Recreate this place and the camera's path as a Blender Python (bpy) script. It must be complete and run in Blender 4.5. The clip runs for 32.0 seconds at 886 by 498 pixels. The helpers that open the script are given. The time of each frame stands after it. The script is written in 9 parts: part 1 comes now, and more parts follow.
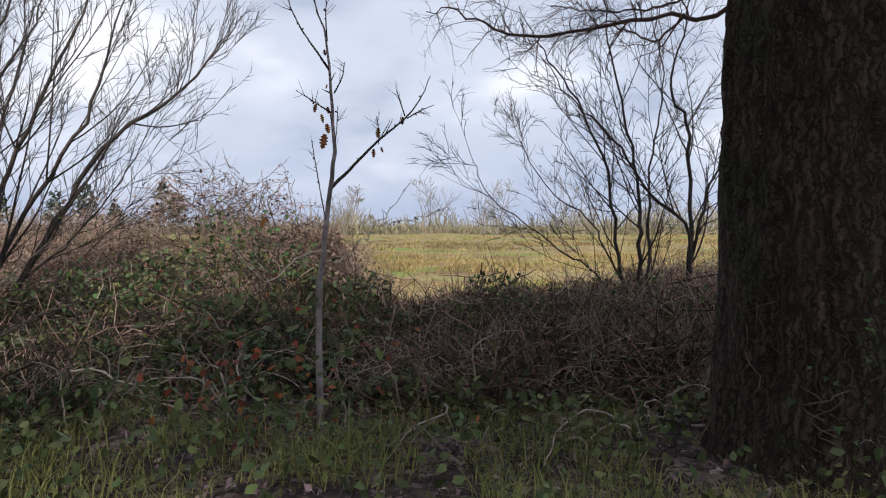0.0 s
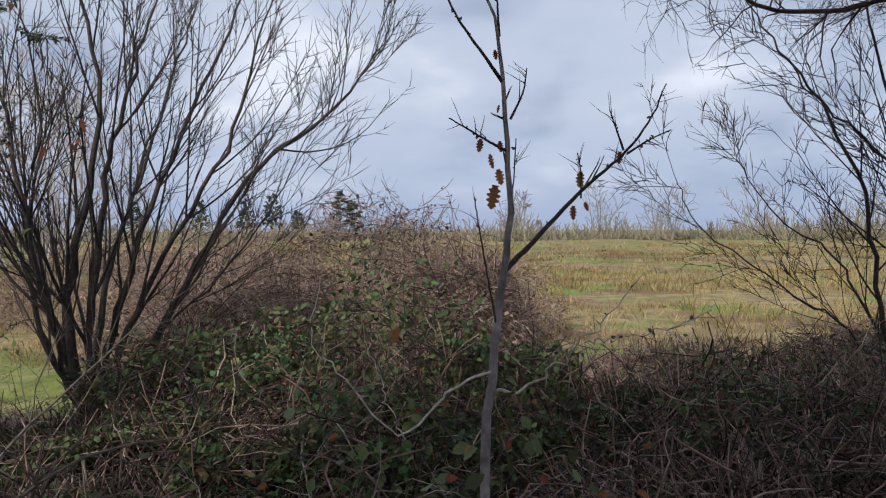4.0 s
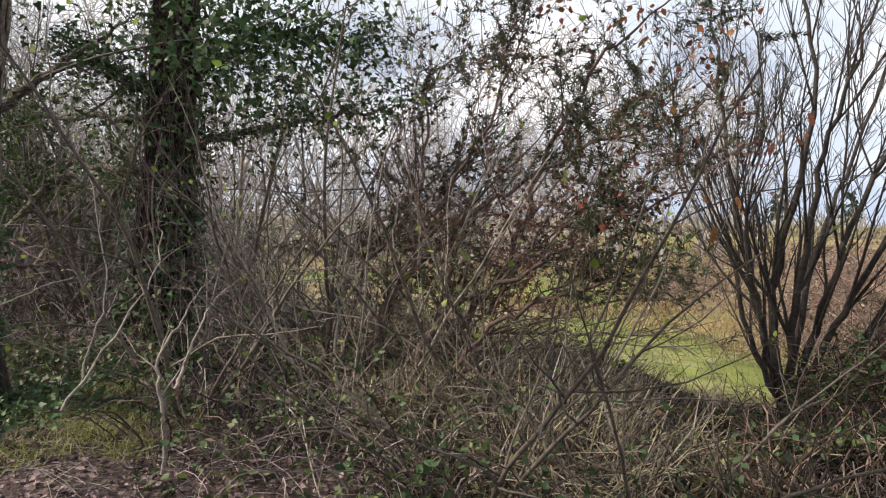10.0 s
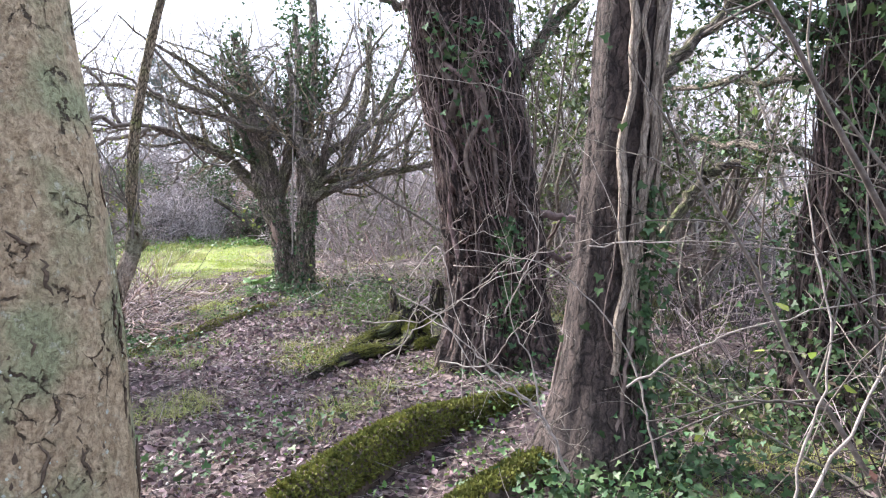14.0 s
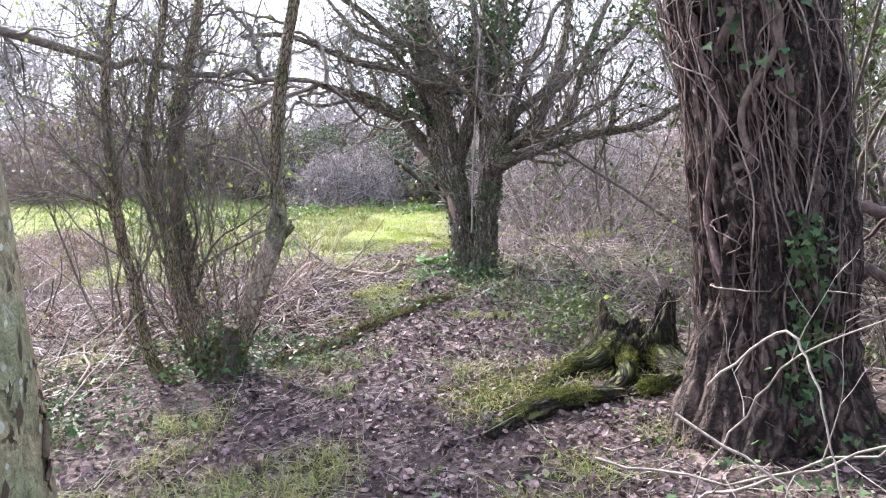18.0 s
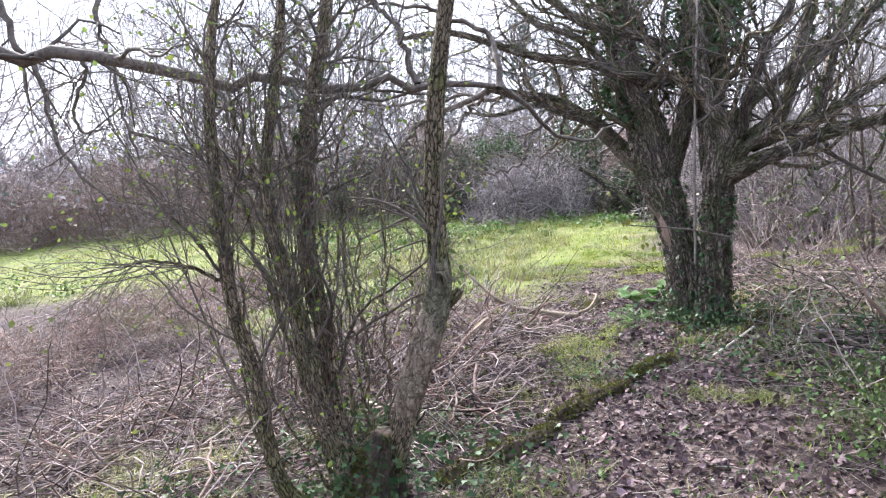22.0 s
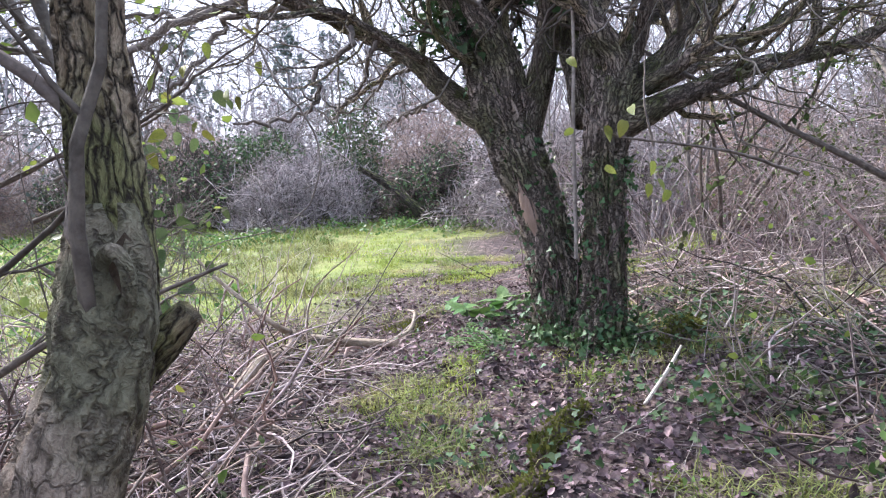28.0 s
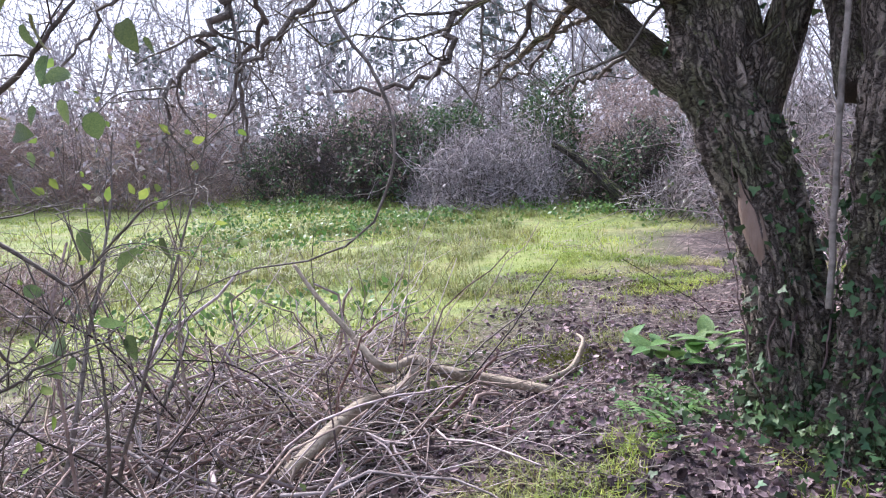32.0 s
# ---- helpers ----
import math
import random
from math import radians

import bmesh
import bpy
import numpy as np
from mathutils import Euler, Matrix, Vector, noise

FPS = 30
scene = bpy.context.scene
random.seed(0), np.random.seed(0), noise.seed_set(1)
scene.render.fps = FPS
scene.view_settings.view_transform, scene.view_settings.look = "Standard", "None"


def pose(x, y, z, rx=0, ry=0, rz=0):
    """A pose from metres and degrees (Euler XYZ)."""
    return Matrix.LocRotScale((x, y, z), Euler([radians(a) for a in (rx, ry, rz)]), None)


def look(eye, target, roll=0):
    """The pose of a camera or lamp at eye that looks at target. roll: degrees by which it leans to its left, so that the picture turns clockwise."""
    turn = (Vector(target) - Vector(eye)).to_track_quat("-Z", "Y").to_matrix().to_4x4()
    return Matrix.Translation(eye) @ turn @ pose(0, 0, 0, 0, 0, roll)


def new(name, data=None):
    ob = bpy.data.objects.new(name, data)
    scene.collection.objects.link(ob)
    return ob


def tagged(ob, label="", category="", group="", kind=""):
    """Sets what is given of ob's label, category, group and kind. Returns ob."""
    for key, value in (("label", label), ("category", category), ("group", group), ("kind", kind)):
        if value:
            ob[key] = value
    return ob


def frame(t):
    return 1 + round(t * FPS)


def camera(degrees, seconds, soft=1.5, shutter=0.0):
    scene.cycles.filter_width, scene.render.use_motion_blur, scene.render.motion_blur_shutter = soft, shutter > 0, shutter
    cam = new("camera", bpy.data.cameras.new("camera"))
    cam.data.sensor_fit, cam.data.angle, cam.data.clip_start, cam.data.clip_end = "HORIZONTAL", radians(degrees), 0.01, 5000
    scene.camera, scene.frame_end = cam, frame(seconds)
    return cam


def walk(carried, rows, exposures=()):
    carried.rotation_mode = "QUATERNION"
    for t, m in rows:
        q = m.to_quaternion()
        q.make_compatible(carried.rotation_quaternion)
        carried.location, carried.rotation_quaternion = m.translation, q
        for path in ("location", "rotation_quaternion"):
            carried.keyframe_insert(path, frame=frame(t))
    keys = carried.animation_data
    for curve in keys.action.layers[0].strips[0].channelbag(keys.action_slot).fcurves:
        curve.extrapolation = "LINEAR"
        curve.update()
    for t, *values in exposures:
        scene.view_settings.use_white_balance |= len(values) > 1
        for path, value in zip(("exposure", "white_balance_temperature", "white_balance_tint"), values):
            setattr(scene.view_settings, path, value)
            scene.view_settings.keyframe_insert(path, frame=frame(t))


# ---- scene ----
cam = camera(62.7, 32.0, 1.15)
METRES, EYE, TILT, LEAN, TURN = 11.0, 1.43, -1.8, 0.0, 0.0
ROWS = [
    (0.0, 0.0, 0.0, 0.0, 0.0, 0.0, -0.0),
    (0.5, 0.0056, 0.0243, 0.0057, 1.29, -0.64, -0.12),
    (1.0, 0.0037, 0.0399, 0.0078, 3.84, -1.35, -0.39),
    (1.5, -0.0066, 0.0635, 0.0131, 6.49, -1.41, -0.39),
    (2.0, -0.0144, 0.081, 0.0226, 8.18, -0.98, -0.45),
    (2.5, -0.0181, 0.0953, 0.0234, 9.83, -0.56, -0.8),
    (4.5, -0.0196, 0.1146, 0.031, 13.33, 0.57, -0.04),
    (5.0, -0.0201, 0.1132, 0.0311, 8.82, 0.86, 0.18),
    (5.5, -0.0181, 0.1133, 0.0316, 5.64, 1.24, 0.44),
    (6.0, -0.0162, 0.1133, 0.0319, 3.62, 1.54, 0.33),
    (6.5, -0.0162, 0.112, 0.032, 3.26, 1.67, 0.1),
    (7.0, -0.0184, 0.1111, 0.0315, 5.95, 1.34, -0.24),
    (7.5, -0.0236, 0.1106, 0.0307, 12.1, 0.9, -0.7),
    (8.0, -0.0288, 0.1086, 0.0309, 19.91, 0.35, -1.34),
    (8.5, -0.0326, 0.1063, 0.0307, 28.83, -0.13, -1.94),
    (9.0, -0.0389, 0.1002, 0.0302, 39.43, -0.56, -2.08),
    (9.5, -0.0493, 0.0942, 0.0299, 50.46, -1.08, -2.24),
    (10.0, -0.0556, 0.0901, 0.0297, 60.58, -1.59, -2.81),
    (10.5, -0.0682, 0.0913, 0.0292, 69.89, -2.09, -3.5),
    (11.0, -0.0916, 0.1, 0.0338, 79.28, -2.58, -3.74),
    (11.5, -0.1023, 0.0989, 0.0375, 87.5, -3.08, -3.49),
    (12.0, -0.1199, 0.0859, 0.0373, 93.0, -3.74, -2.96),
    (12.5, -0.1379, 0.0697, 0.0411, 96.11, -4.06, -2.56),
    (13.0, -0.153, 0.0648, 0.0386, 98.17, -4.46, -2.62),
    (13.5, -0.1797, 0.0622, 0.0392, 100.12, -5.28, -2.68),
    (14.0, -0.198, 0.0518, 0.042, 101.98, -6.18, -2.2),
    (14.5, -0.2117, 0.0345, 0.0428, 103.27, -7.0, -1.61),
    (16.5, -0.2757, 0.0212, 0.043, 110.15, -9.99, -1.72),
    (17.0, -0.2972, 0.0075, 0.0444, 111.14, -9.67, -1.73),
    (17.5, -0.3125, 0.0021, 0.0443, 112.78, -9.5, -1.65),
    (18.0, -0.3382, -0.0072, 0.0448, 116.22, -9.91, -1.94),
    (18.5, -0.3546, -0.0128, 0.0498, 121.36, -10.84, -1.44),
    (19.0, -0.37, -0.0242, 0.0512, 123.78, -10.11, -0.9),
    (19.5, -0.3858, -0.0402, 0.0543, 123.83, -8.47, -0.1),
    (20.0, -0.397, -0.0494, 0.0548, 124.39, -7.92, 0.09),
    (20.5, -0.4178, -0.0604, 0.0528, 125.55, -7.81, -0.08),
    (21.0, -0.4392, -0.0671, 0.0524, 127.28, -8.51, 0.18),
    (21.5, -0.4478, -0.0754, 0.0501, 129.05, -9.4, 1.24),
    (22.0, -0.4561, -0.0896, 0.0489, 129.81, -9.52, 2.63),
    (22.5, -0.4644, -0.1018, 0.0486, 126.59, -8.55, 3.4),
    (23.0, -0.4719, -0.109, 0.0437, 122.76, -7.8, 2.93),
    (23.5, -0.489, -0.1175, 0.034, 121.33, -7.68, 1.77),
    (24.0, -0.5171, -0.1235, 0.0294, 119.62, -7.17, -1.16),
    (24.5, -0.528, -0.1344, 0.0203, 119.6, -8.02, -1.46),
    (26.5, -0.5788, -0.1986, 0.0052, 119.19, -7.68, -0.73),
    (27.0, -0.5902, -0.2097, 0.0017, 116.12, -8.27, -0.51),
    (27.5, -0.6072, -0.2202, 0.0008, 111.61, -8.33, 0.66),
    (28.0, -0.6249, -0.2215, -0.0006, 111.48, -8.57, 1.24),
    (28.5, -0.6466, -0.2181, 0.0026, 114.04, -8.9, 1.25),
    (29.0, -0.6589, -0.2185, 0.0022, 116.19, -9.15, 0.84),
    (29.5, -0.6712, -0.2269, 0.0022, 117.29, -8.79, 0.21),
    (30.0, -0.6838, -0.2374, 0.0025, 117.9, -8.12, -0.14),
    (30.5, -0.6919, -0.245, 0.0012, 118.75, -8.14, 0.07),
    (31.0, -0.7076, -0.2459, -0.0007, 121.02, -8.85, 0.48),
    (31.5, -0.7279, -0.2483, 0.0008, 124.96, -9.87, 0.69),
    (32.0, -0.7366, -0.253, 0.0004, 127.72, -10.48, 0.56),
]
EXPOSURES = [(0, 0.4, 6250, 13), (2.5, 0.25, 6150, 13), (5, 0.02, 5900, 12), (7, -0.02, 5900, 12), (8.5, 0.1, 5950, 12), (9.3, 0.25, 6150, 12), (10, 0.75, 6500, 10), (10.6, 1.3, 6300, 9), (11.5, 1.85, 5850, 10), (13, 2.05, 5700, 12), (17, 2.3, 5650, 14), (19, 1.95, 5720, 14), (23, 1.8, 5620, 13), (28, 1.78, 5480, 15), (32, 1.52, 5420, 18)]
walk(cam, [(t, pose(0, 0, EYE, TILT, LEAN, TURN) @ pose(METRES * x, METRES * y, METRES * z, 90 + pitch, roll, yaw)) for t, x, y, z, yaw, pitch, roll in ROWS], EXPOSURES)

# ---- exposure, world, sun ----
rng = np.random.default_rng(11)


def sky_world():
    w = bpy.data.worlds.new("sky")
    scene.world = w
    w.use_nodes = True
    nt = w.node_tree
    n, l = nt.nodes, nt.links
    n.clear()
    out = n.new("ShaderNodeOutputWorld")
    bg = n.new("ShaderNodeBackground")
    sky = n.new("ShaderNodeTexSky")
    sky.sky_type, sky.sun_disc = "NISHITA", False
    sky.sun_elevation, sky.sun_rotation = radians(36), radians(205)
    sky.air_density, sky.dust_density = 1.2, 2.0
    co = n.new("ShaderNodeTexCoord")
    # cloud deck: the view direction laid onto a high flat layer
    sep = n.new("ShaderNodeSeparateXYZ")
    l.new(co.outputs["Generated"], sep.inputs[0])
    zz = n.new("ShaderNodeMath")
    zz.operation = "MAXIMUM"
    l.new(sep.outputs[2], zz.inputs[0])
    zz.inputs[1].default_value = 0.0
    za = n.new("ShaderNodeMath")
    za.operation = "ADD"
    l.new(zz.outputs[0], za.inputs[0])
    za.inputs[1].default_value = 0.34
    comb = n.new("ShaderNodeCombineXYZ")
    for i in (0, 1):
        d = n.new("ShaderNodeMath")
        d.operation = "DIVIDE"
        l.new(sep.outputs[i], d.inputs[0])
        l.new(za.outputs[0], d.inputs[1])
        l.new(d.outputs[0], comb.inputs[i])
    no = n.new("ShaderNodeTexNoise")
    no.inputs["Scale"].default_value, no.inputs["Detail"].default_value = 1.55, 6
    no.inputs["Roughness"].default_value = 0.46
    no.inputs["Distortion"].default_value = 0.1
    l.new(comb.outputs[0], no.inputs["Vector"])
    ramp = n.new("ShaderNodeValToRGB")
    ramp.color_ramp.interpolation = "EASE"
    e = ramp.color_ramp.elements
    e[0].position, e[0].color = 0.34, (0.42, 0.48, 0.60, 1)
    e[1].position, e[1].color = 0.66, (1.03, 1.03, 1.05, 1)
    m = e.new(0.50)
    m.color = (0.66, 0.71, 0.80, 1)
    l.new(no.outputs["Fac"], ramp.inputs[0])
    # low band of the cloud deck is a duller slate blue all round
    low = n.new("ShaderNodeMapRange")
    low.inputs[1].default_value, low.inputs[2].default_value = 0.0, 0.16
    l.new(sep.outputs[2], low.inputs[0])
    mixl = n.new("ShaderNodeMixRGB")
    # the deck glows round the hidden sun and is slate blue away from it
    dot = n.new("ShaderNodeVectorMath")
    dot.operation = "DOT_PRODUCT"
    dot.inputs[1].default_value = (-0.42, -0.91, 0.0)
    l.new(co.outputs["Generated"], dot.inputs[0])
    glow = n.new("ShaderNodeMapRange")
    glow.inputs[1].default_value, glow.inputs[2].default_value = -0.1, 0.75
    l.new(dot.outputs["Value"], glow.inputs[0])
    mixg = n.new("ShaderNodeMixRGB")
    mixg.inputs[1].default_value, mixg.inputs[2].default_value = (0.46, 0.54, 0.70, 1), (0.84, 0.85, 0.87, 1)
    l.new(glow.outputs[0], mixg.inputs[0])
    l.new(mixg.outputs[0], mixl.inputs[1])
    l.new(low.outputs[0], mixl.inputs[0])
    l.new(ramp.outputs[0], mixl.inputs[2])
    # a little blue from the clear sky above the deck
    sc = n.new("ShaderNodeMixRGB")
    sc.blend_type = "MULTIPLY"
    sc.inputs[0].default_value = 1
    sc.inputs[2].default_value = (0.06, 0.06, 0.06, 1)
    l.new(sky.outputs[0], sc.inputs[1])
    veil = n.new("ShaderNodeMath")
    veil.operation = "MULTIPLY"
    veil.inputs[1].default_value = 0.65
    l.new(glow.outputs[0], veil.inputs[0])
    lit = n.new("ShaderNodeMixRGB")
    lit.inputs[2].default_value = (0.92, 0.92, 0.92, 1)
    l.new(veil.outputs[0], lit.inputs[0])
    l.new(mixl.outputs[0], lit.inputs[1])
    add = n.new("ShaderNodeMixRGB")
    add.inputs[0].default_value = 0.88
    l.new(sc.outputs[0], add.inputs[1])
    l.new(lit.outputs[0], add.inputs[2])
    l.new(add.outputs[0], bg.inputs[0])
    bg.inputs[1].default_value = SKY
    l.new(bg.outputs[0], out.inputs[0])


SKY, SUN = 0.88, 4.0
sky_world()
sun = new("sun", bpy.data.lights.new("sun", "SUN"))
sun.data.energy, sun.data.angle, sun.data.color = SUN, radians(8), (1.0, 0.9, 0.75)
sun.matrix_world = look((-4.2, -9.1, 7.3), (0, 0, 0))


# ---- materials ----
def mottled(name, ca, cb, scale=8.0, rough=0.8, bump=0.3, bscale=60.0, cc=None, island=0.0, objvar=0.0, trans=0.0, stretch=None, spec=0.3, cc_at=(0.55, 0.75), cc_scale=2.0):
    """Two colours mixed by a coarse grain, a third one in stains, fine relief, and variation piece by piece."""
    m = bpy.data.materials.new(name)
    m.use_nodes = True
    nt = m.node_tree
    n, l = nt.nodes, nt.links
    b = n["Principled BSDF"]
    b.inputs["Roughness"].default_value = rough
    b.inputs["Specular IOR Level"].default_value = spec
    co = n.new("ShaderNodeTexCoord")
    src = co.outputs["Object"]
    if stretch:
        mp = n.new("ShaderNodeMapping")
        mp.inputs["Scale"].default_value = stretch
        l.new(src, mp.inputs[0])
        src = mp.outputs[0]
    na = n.new("ShaderNodeTexNoise")
    na.inputs["Scale"].default_value, na.inputs["Detail"].default_value, na.inputs["Roughness"].default_value = scale, 8, 0.65
    l.new(src, na.inputs["Vector"])
    r = n.new("ShaderNodeMapRange")
    r.inputs[1].default_value, r.inputs[2].default_value = 0.36, 0.64
    l.new(na.outputs["Fac"], r.inputs[0])
    mx = n.new("ShaderNodeMixRGB")
    mx.inputs[1].default_value, mx.inputs[2].default_value = (*ca, 1), (*cb, 1)
    l.new(r.outputs[0], mx.inputs[0])
    col = mx.outputs[0]
    if cc:
        nb = n.new("ShaderNodeTexNoise")
        nb.inputs["Scale"].default_value, nb.inputs["Detail"].default_value = cc_scale, 6
        l.new(co.outputs["Object"], nb.inputs["Vector"])
        r2 = n.new("ShaderNodeMapRange")
        r2.inputs[1].default_value, r2.inputs[2].default_value = cc_at
        l.new(nb.outputs["Fac"], r2.inputs[0])
        m2 = n.new("ShaderNodeMixRGB")
        m2.inputs[2].default_value = (*cc, 1)
        l.new(col, m2.inputs[1])
        l.new(r2.outputs[0], m2.inputs[0])
        col = m2.outputs[0]
    if island or objvar:
        hs = n.new("ShaderNodeHueSaturation")
        g = n.new("ShaderNodeNewGeometry") if island else n.new("ShaderNodeObjectInfo")
        rnd = g.outputs["Random Per Island" if island else "Random"]
        v = n.new("ShaderNodeMapRange")
        a = island or objvar
        v.inputs[3].default_value, v.inputs[4].default_value = 1 - a, 1 + a
        l.new(rnd, v.inputs[0])
        l.new(v.outputs[0], hs.inputs["Value"])
        h = n.new("ShaderNodeMapRange")
        h.inputs[3].default_value, h.inputs[4].default_value = 0.5 - a * 0.05, 0.5 + a * 0.05
        hm = n.new("ShaderNodeMath")
        hm.operation = "MULTIPLY"
        hm.inputs[1].default_value = 7.31
        hf = n.new("ShaderNodeMath")
        hf.operation = "FRACT"
        l.new(rnd, hm.inputs[0])
        l.new(hm.outputs[0], hf.inputs[0])
        l.new(hf.outputs[0], h.inputs[0])
        l.new(h.outputs[0], hs.inputs["Hue"])
        l.new(col, hs.inputs["Color"])
        col = hs.outputs[0]
    l.new(col, b.inputs["Base Color"])
    if bump:
        nc = n.new("ShaderNodeTexNoise")
        nc.inputs["Scale"].default_value, nc.inputs["Detail"].default_value = bscale, 5
        l.new(src, nc.inputs["Vector"])
        bp = n.new("ShaderNodeBump")
        bp.inputs["Strength"].default_value, bp.inputs["Distance"].default_value = bump, 0.02
        l.new(nc.outputs["Fac"], bp.inputs["Height"])
        l.new(bp.outputs[0], b.inputs["Normal"])
    if trans:
        t = n.new("ShaderNodeBsdfTranslucent")
        l.new(col, t.inputs[0])
        ms = n.new("ShaderNodeMixShader")
        ms.inputs[0].default_value = trans
        l.new(b.outputs[0], ms.inputs[1])
        l.new(t.outputs[0], ms.inputs[2])
        l.new(ms.outputs[0], n["Material Output"].inputs[0])
    return m


UP = (1, 1, 0.22)


def barky(name, ca, cb, crack_shade, scale, stretch, algae=None, width=(0.02, 0.3), warp=0.03, moss=None, broken=None, lichen=None):
    """Plated bark along the stem's own grain: uneven plates, fissures between with painted-in shade over their dark
    tone, algae in patches, moss on upper sides.
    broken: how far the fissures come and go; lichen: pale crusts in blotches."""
    m = mottled(name, ca, cb, 34, 0.9, 0, 50, algae, stretch=stretch, cc_scale=3.4, cc_at=(0.48, 0.62))
    nt = m.node_tree
    n, l = nt.nodes, nt.links
    b = n["Principled BSDF"]
    col = b.inputs["Base Color"].links[0].from_socket
    at = n.new("ShaderNodeAttribute")
    at.attribute_name = "grain"

    def noise(vec, sc, detail=5, rough=0.6):
        t = n.new("ShaderNodeTexNoise")
        t.inputs["Scale"].default_value, t.inputs["Detail"].default_value, t.inputs["Roughness"].default_value = sc, detail, rough
        l.new(vec, t.inputs["Vector"])
        return t

    def ranged(src, lo, hi, a=0.0, c=1.0):
        r = n.new("ShaderNodeMapRange")
        r.inputs[1].default_value, r.inputs[2].default_value, r.inputs[3].default_value, r.inputs[4].default_value = lo, hi, a, c
        l.new(src, r.inputs[0])
        return r.outputs[0]

    def sum_of(op, a, c):
        t = n.new("ShaderNodeMath")
        t.operation = op
        for k, v in enumerate((a, c)):
            if isinstance(v, float):
                t.inputs[k].default_value = v
            else:
                l.new(v, t.inputs[k])
        return t.outputs[0]

    def over(fac, under, colour):
        t = n.new("ShaderNodeMixRGB")
        t.inputs[2].default_value = (*colour, 1)
        l.new(fac, t.inputs[0])
        l.new(under, t.inputs[1])
        return t.outputs[0]

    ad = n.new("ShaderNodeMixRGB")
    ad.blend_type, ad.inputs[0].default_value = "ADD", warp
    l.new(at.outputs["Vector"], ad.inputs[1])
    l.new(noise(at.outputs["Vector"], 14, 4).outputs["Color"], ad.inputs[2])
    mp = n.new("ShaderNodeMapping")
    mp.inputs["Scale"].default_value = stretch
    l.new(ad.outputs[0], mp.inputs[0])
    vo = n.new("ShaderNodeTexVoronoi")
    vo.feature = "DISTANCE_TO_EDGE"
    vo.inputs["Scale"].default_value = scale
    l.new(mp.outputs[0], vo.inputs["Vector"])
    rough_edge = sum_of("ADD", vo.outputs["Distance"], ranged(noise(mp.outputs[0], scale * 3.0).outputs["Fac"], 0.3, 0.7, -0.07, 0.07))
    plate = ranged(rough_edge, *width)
    if broken is not None:
        plate = sum_of("MAXIMUM", plate, ranged(noise(at.outputs["Vector"], 6.0, 3).outputs["Fac"], broken, broken + 0.06))
    fine = noise(mp.outputs[0], scale * 5.0, 6)
    col2 = n.new("ShaderNodeMixRGB")
    col2.blend_type, col2.inputs[0].default_value = "MULTIPLY", 0.75
    l.new(col, col2.inputs[1])
    tone = n.new("ShaderNodeValToRGB")
    e = tone.color_ramp.elements
    e[0].position, e[0].color = 0.34, (0.42, 0.40, 0.39, 1)
    e[1].position, e[1].color = 0.62, (1.25, 1.25, 1.25, 1)
    l.new(fine.outputs["Fac"], tone.inputs[0])
    l.new(tone.outputs[0], col2.inputs[2])
    col = col2.outputs[0]
    if lichen:
        col = over(ranged(noise(at.outputs["Vector"], 26.0, 6, 0.7).outputs["Fac"], 0.59, 0.67, 0.0, 0.8), col, lichen)
    if moss:
        geo = n.new("ShaderNodeNewGeometry")
        sp = n.new("ShaderNodeSeparateXYZ")
        l.new(geo.outputs["Normal"], sp.inputs[0])
        up = sum_of("ADD", sp.outputs[2], ranged(noise(at.outputs["Vector"], 9.0, 6, 0.7).outputs["Fac"], 0.3, 0.7, -0.9, 0.6))
        col = over(ranged(up, 0.35, 0.8, 0.0, 0.85), col, moss)
    # darkens the same recesses the bump cuts: bark tone and shade in one colour
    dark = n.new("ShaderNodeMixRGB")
    dark.inputs[1].default_value = (*crack_shade, 1)
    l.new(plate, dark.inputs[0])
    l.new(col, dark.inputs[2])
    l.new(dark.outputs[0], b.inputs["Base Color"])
    bp = n.new("ShaderNodeBump")
    bp.inputs["Strength"].default_value, bp.inputs["Distance"].default_value = 1.0, 0.03
    l.new(sum_of("ADD", plate, sum_of("MULTIPLY", fine.outputs["Fac"], 0.55)), bp.inputs["Height"])
    l.new(bp.outputs[0], b.inputs["Normal"])
    return m


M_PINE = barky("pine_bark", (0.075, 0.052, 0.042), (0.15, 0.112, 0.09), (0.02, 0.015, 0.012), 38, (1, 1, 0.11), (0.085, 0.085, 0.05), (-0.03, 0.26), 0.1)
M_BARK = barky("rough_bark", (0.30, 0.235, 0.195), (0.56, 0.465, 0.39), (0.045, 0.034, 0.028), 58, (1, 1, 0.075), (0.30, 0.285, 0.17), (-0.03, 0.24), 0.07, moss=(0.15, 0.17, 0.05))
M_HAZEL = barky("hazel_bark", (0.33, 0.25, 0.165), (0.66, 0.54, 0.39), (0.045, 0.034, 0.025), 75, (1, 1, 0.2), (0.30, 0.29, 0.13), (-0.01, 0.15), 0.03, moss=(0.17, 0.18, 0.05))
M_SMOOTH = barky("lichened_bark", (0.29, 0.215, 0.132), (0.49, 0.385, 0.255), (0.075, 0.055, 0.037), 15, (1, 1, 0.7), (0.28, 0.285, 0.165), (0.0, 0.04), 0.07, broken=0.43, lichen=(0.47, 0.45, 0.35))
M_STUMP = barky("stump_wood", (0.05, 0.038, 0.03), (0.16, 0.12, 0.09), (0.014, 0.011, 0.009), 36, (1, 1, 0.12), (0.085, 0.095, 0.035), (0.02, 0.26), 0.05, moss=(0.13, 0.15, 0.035))
